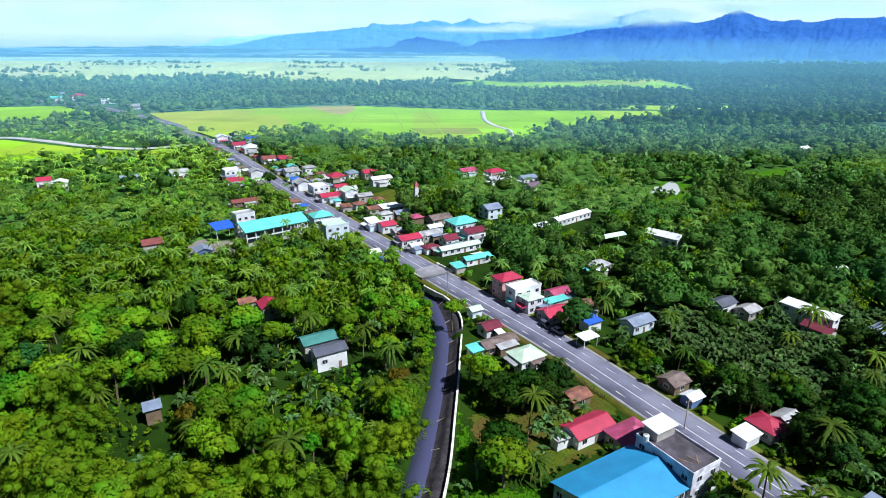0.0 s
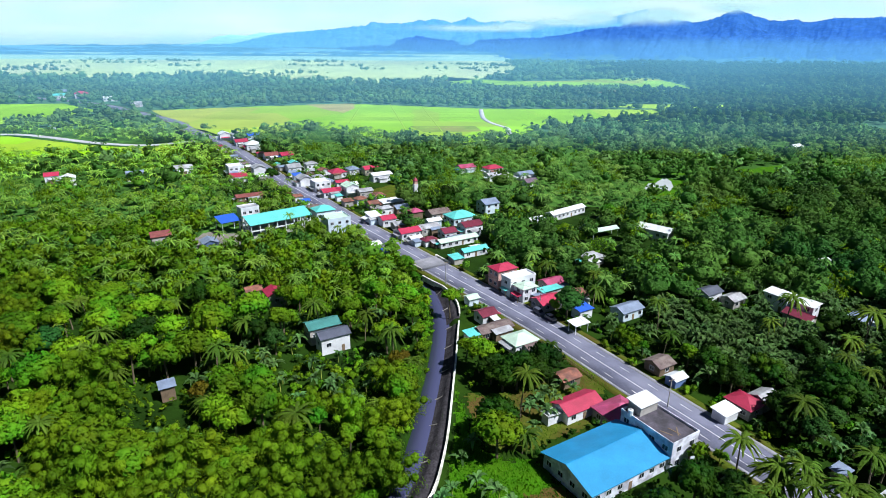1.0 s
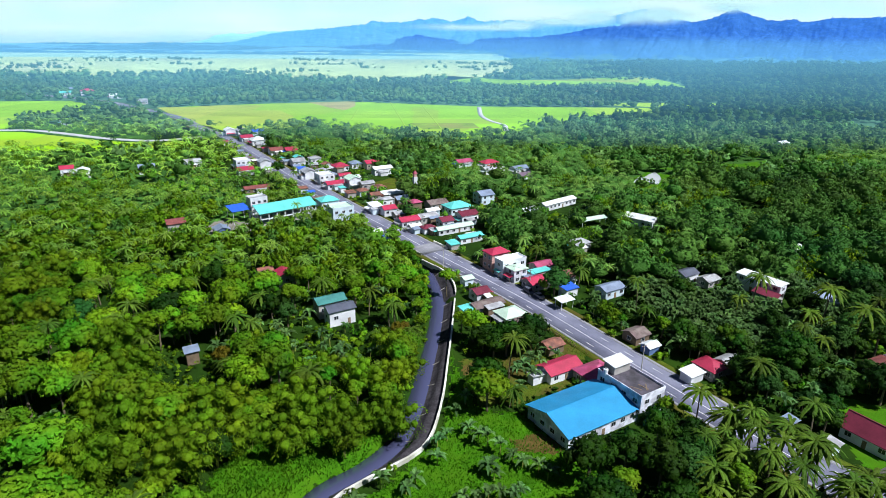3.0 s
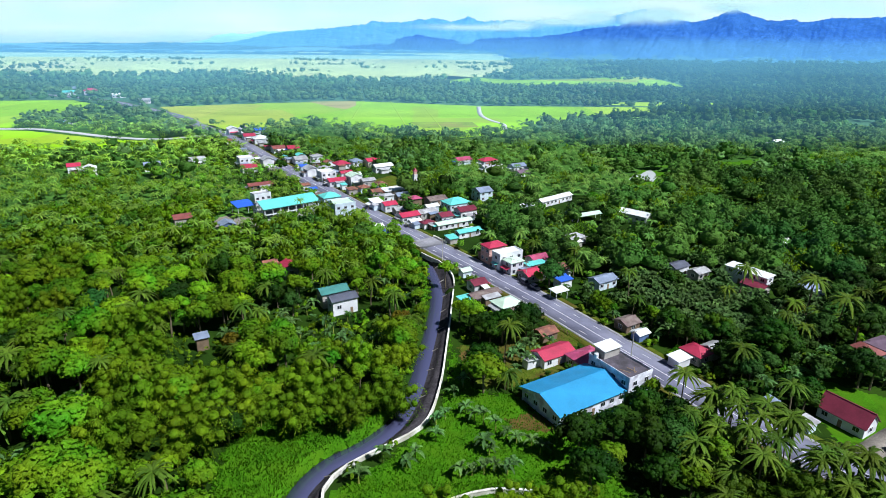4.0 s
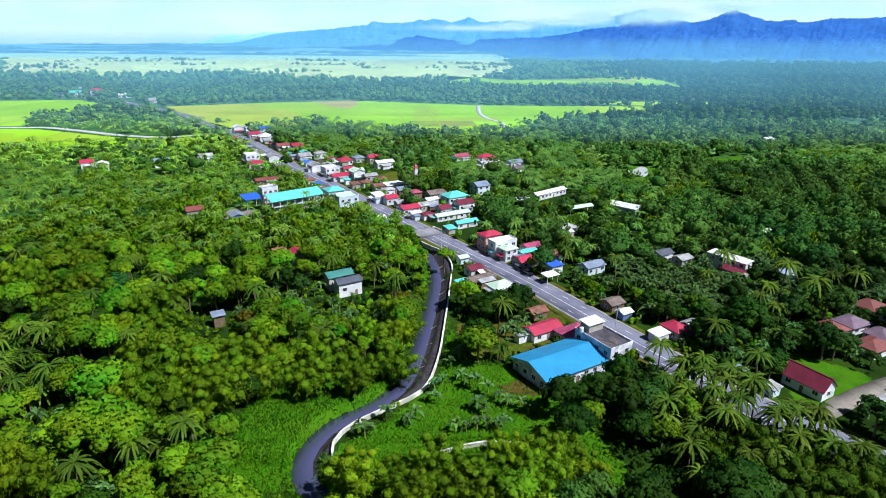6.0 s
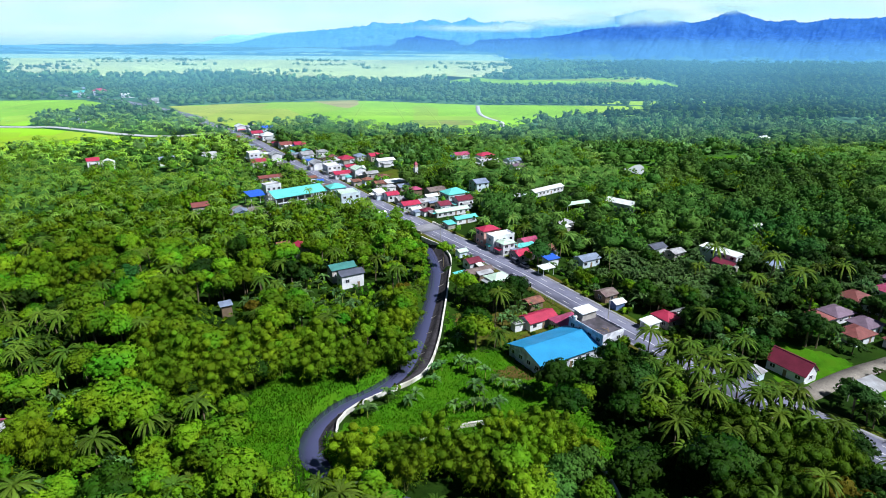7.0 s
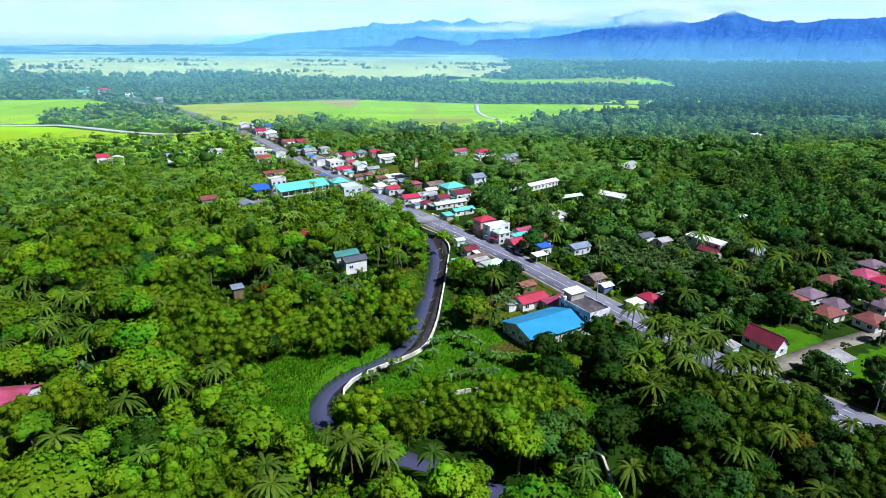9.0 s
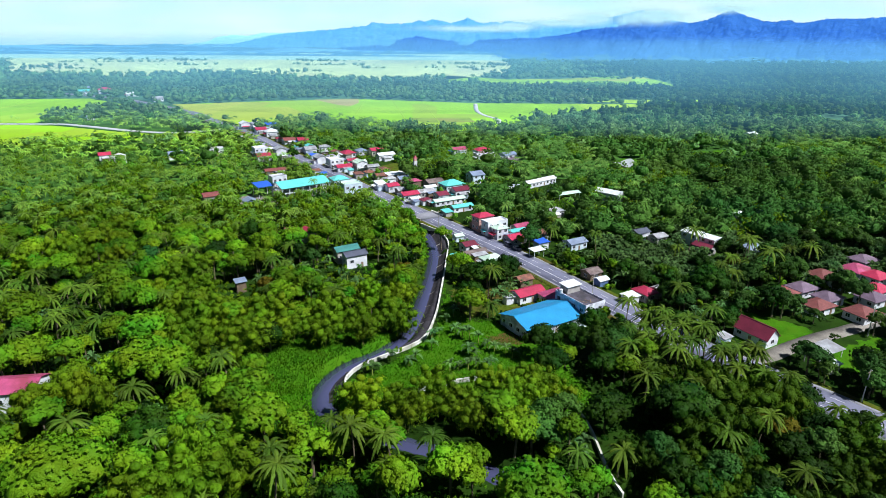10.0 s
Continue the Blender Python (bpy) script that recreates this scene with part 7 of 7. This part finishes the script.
stamp("far_woods", low_protos(17, 8, 15, 4.2, 11.0, 9.0, 5), far[(far[:, 1] >= 1050) & right_far], rw, L_WOOD, "distant woods towards the hills, coloured darker for shade", "woods", (0.6, 1.2))
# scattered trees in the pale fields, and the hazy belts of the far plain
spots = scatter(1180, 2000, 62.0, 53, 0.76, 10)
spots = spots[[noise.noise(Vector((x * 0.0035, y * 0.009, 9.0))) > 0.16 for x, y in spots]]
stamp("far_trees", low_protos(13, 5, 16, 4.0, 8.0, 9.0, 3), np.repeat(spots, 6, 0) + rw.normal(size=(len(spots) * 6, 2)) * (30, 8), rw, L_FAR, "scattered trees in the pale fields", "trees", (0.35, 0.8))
pieces = []
for k, y in enumerate((1960, 2080, 2200, 2330, 2480, 2640, 2820, 3020, 3240, 3480, 3750, 4050, 4400, 4700)):
    xs = np.arange(-0.78 * y - 200, 0.9 * y, 14.0 + y * 0.003)
    tall = np.array([max(0.0, (noise.noise(Vector((x * 0.0011, k * 3.7, 4.0))) + ((0.2 if y > 2420 else -9.0) if x < 260 else 0.9)) * 3.0) for x in xs]).clip(0, 1)
    tall *= np.array([7 + 6 * abs(noise.noise(Vector((x * 0.02, k * 5.1, 1.0)))) + 5 * abs(noise.noise(Vector((x * 0.006, k * 2.1, 7.0)))) for x in xs])
    tall *= rw.uniform(0.45, 1.35, len(xs))
    n = len(xs)
    wob = np.array([60 * noise.noise(Vector((x * 0.002, k, 3.0))) for x in xs])
    v = np.concatenate([np.c_[xs, y + wob - 25, np.full(n, -0.5)], np.c_[xs, y + wob, tall], np.c_[xs, y + wob + 60, np.full(n, -0.5)]])
    q = np.array([(r0 * n + i, r0 * n + i + 1, (r0 + 1) * n + i + 1, (r0 + 1) * n + i) for r0 in (0, 1) for i in range(n - 1) if tall[i] + tall[i + 1] > 0.5])
    if len(q):
        pieces.append((v, q))
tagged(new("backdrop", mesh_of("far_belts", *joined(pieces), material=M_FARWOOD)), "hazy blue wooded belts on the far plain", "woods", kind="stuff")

# ---- grass and reeds ----
def blades(name, poly, count, height, material, label, seed):
    r = np.random.default_rng(seed)
    p = np.array(poly)
    q = r.uniform(p.min(0), p.max(0), (count * 3, 2))
    q = q[inside(poly, q[:, 0], q[:, 1]) & (gap_to(CANAL, q[:, 0], q[:, 1]) > CANAL_WIDE + 0.7)][:count]
    z = ground_z(q[:, 0], q[:, 1])
    a = r.uniform(0, math.tau, len(q))
    h = height * r.uniform(0.5, 1.3, len(q))
    d = np.stack([np.cos(a), np.sin(a), np.zeros(len(q))], 1)
    base = np.c_[q, z]
    up = np.array([0, 0, 1.0])
    bend = unit(r.normal(size=(len(q), 3)) * (1, 1, 0)) * h[:, None] * 0.5
    w = 0.16 * h[:, None]
    v = np.stack([base - d * w, base + d * w, base + up * h[:, None] * 0.7 + d * w * 0.6 + bend * 0.4, base + up * h[:, None] * 0.85 + bend], 1).reshape(-1, 3)
    return tagged(new(name, mesh_of(name, v, np.arange(len(q) * 4).reshape(-1, 4), material=material)), label, "grass", kind="stuff")


blades("reeds", OPEN[0], 5200, 0.75, L_REED, "tall bright green reeds on the canal bank", 91)
blades("grass", OPEN[1], 9000, 0.6, L_REED, "rough bright green meadow grass", 92)
blades("grass", LOW[0], 6000, 0.6, L_REED, "rough green grass along the meadow wall", 94)
blades("reeds", LOW[1], 2500, 0.8, L_REED, "tall green reeds at the canal bend", 95)
blades("grass", OPEN[2], 2500, 0.45, L_REED, "tufts of grass in a yard", 93)

# the samples from which plants were copied stay in the wood as plants of their own
spare = scatter(60, 150, 9.0, 99)
spare = spare[free(spare[:, 0], spare[:, 1], 12, 8, 9, 2.0) & (np.abs(spare[:, 0]) > 45)]
for i, ob in enumerate(o for group in KINDS.values() for o in group):
    x, y = spare[(i * 7) % len(spare)]
    ob.matrix_basis = pose(x, y, 0, 0, 0, 37 * i)
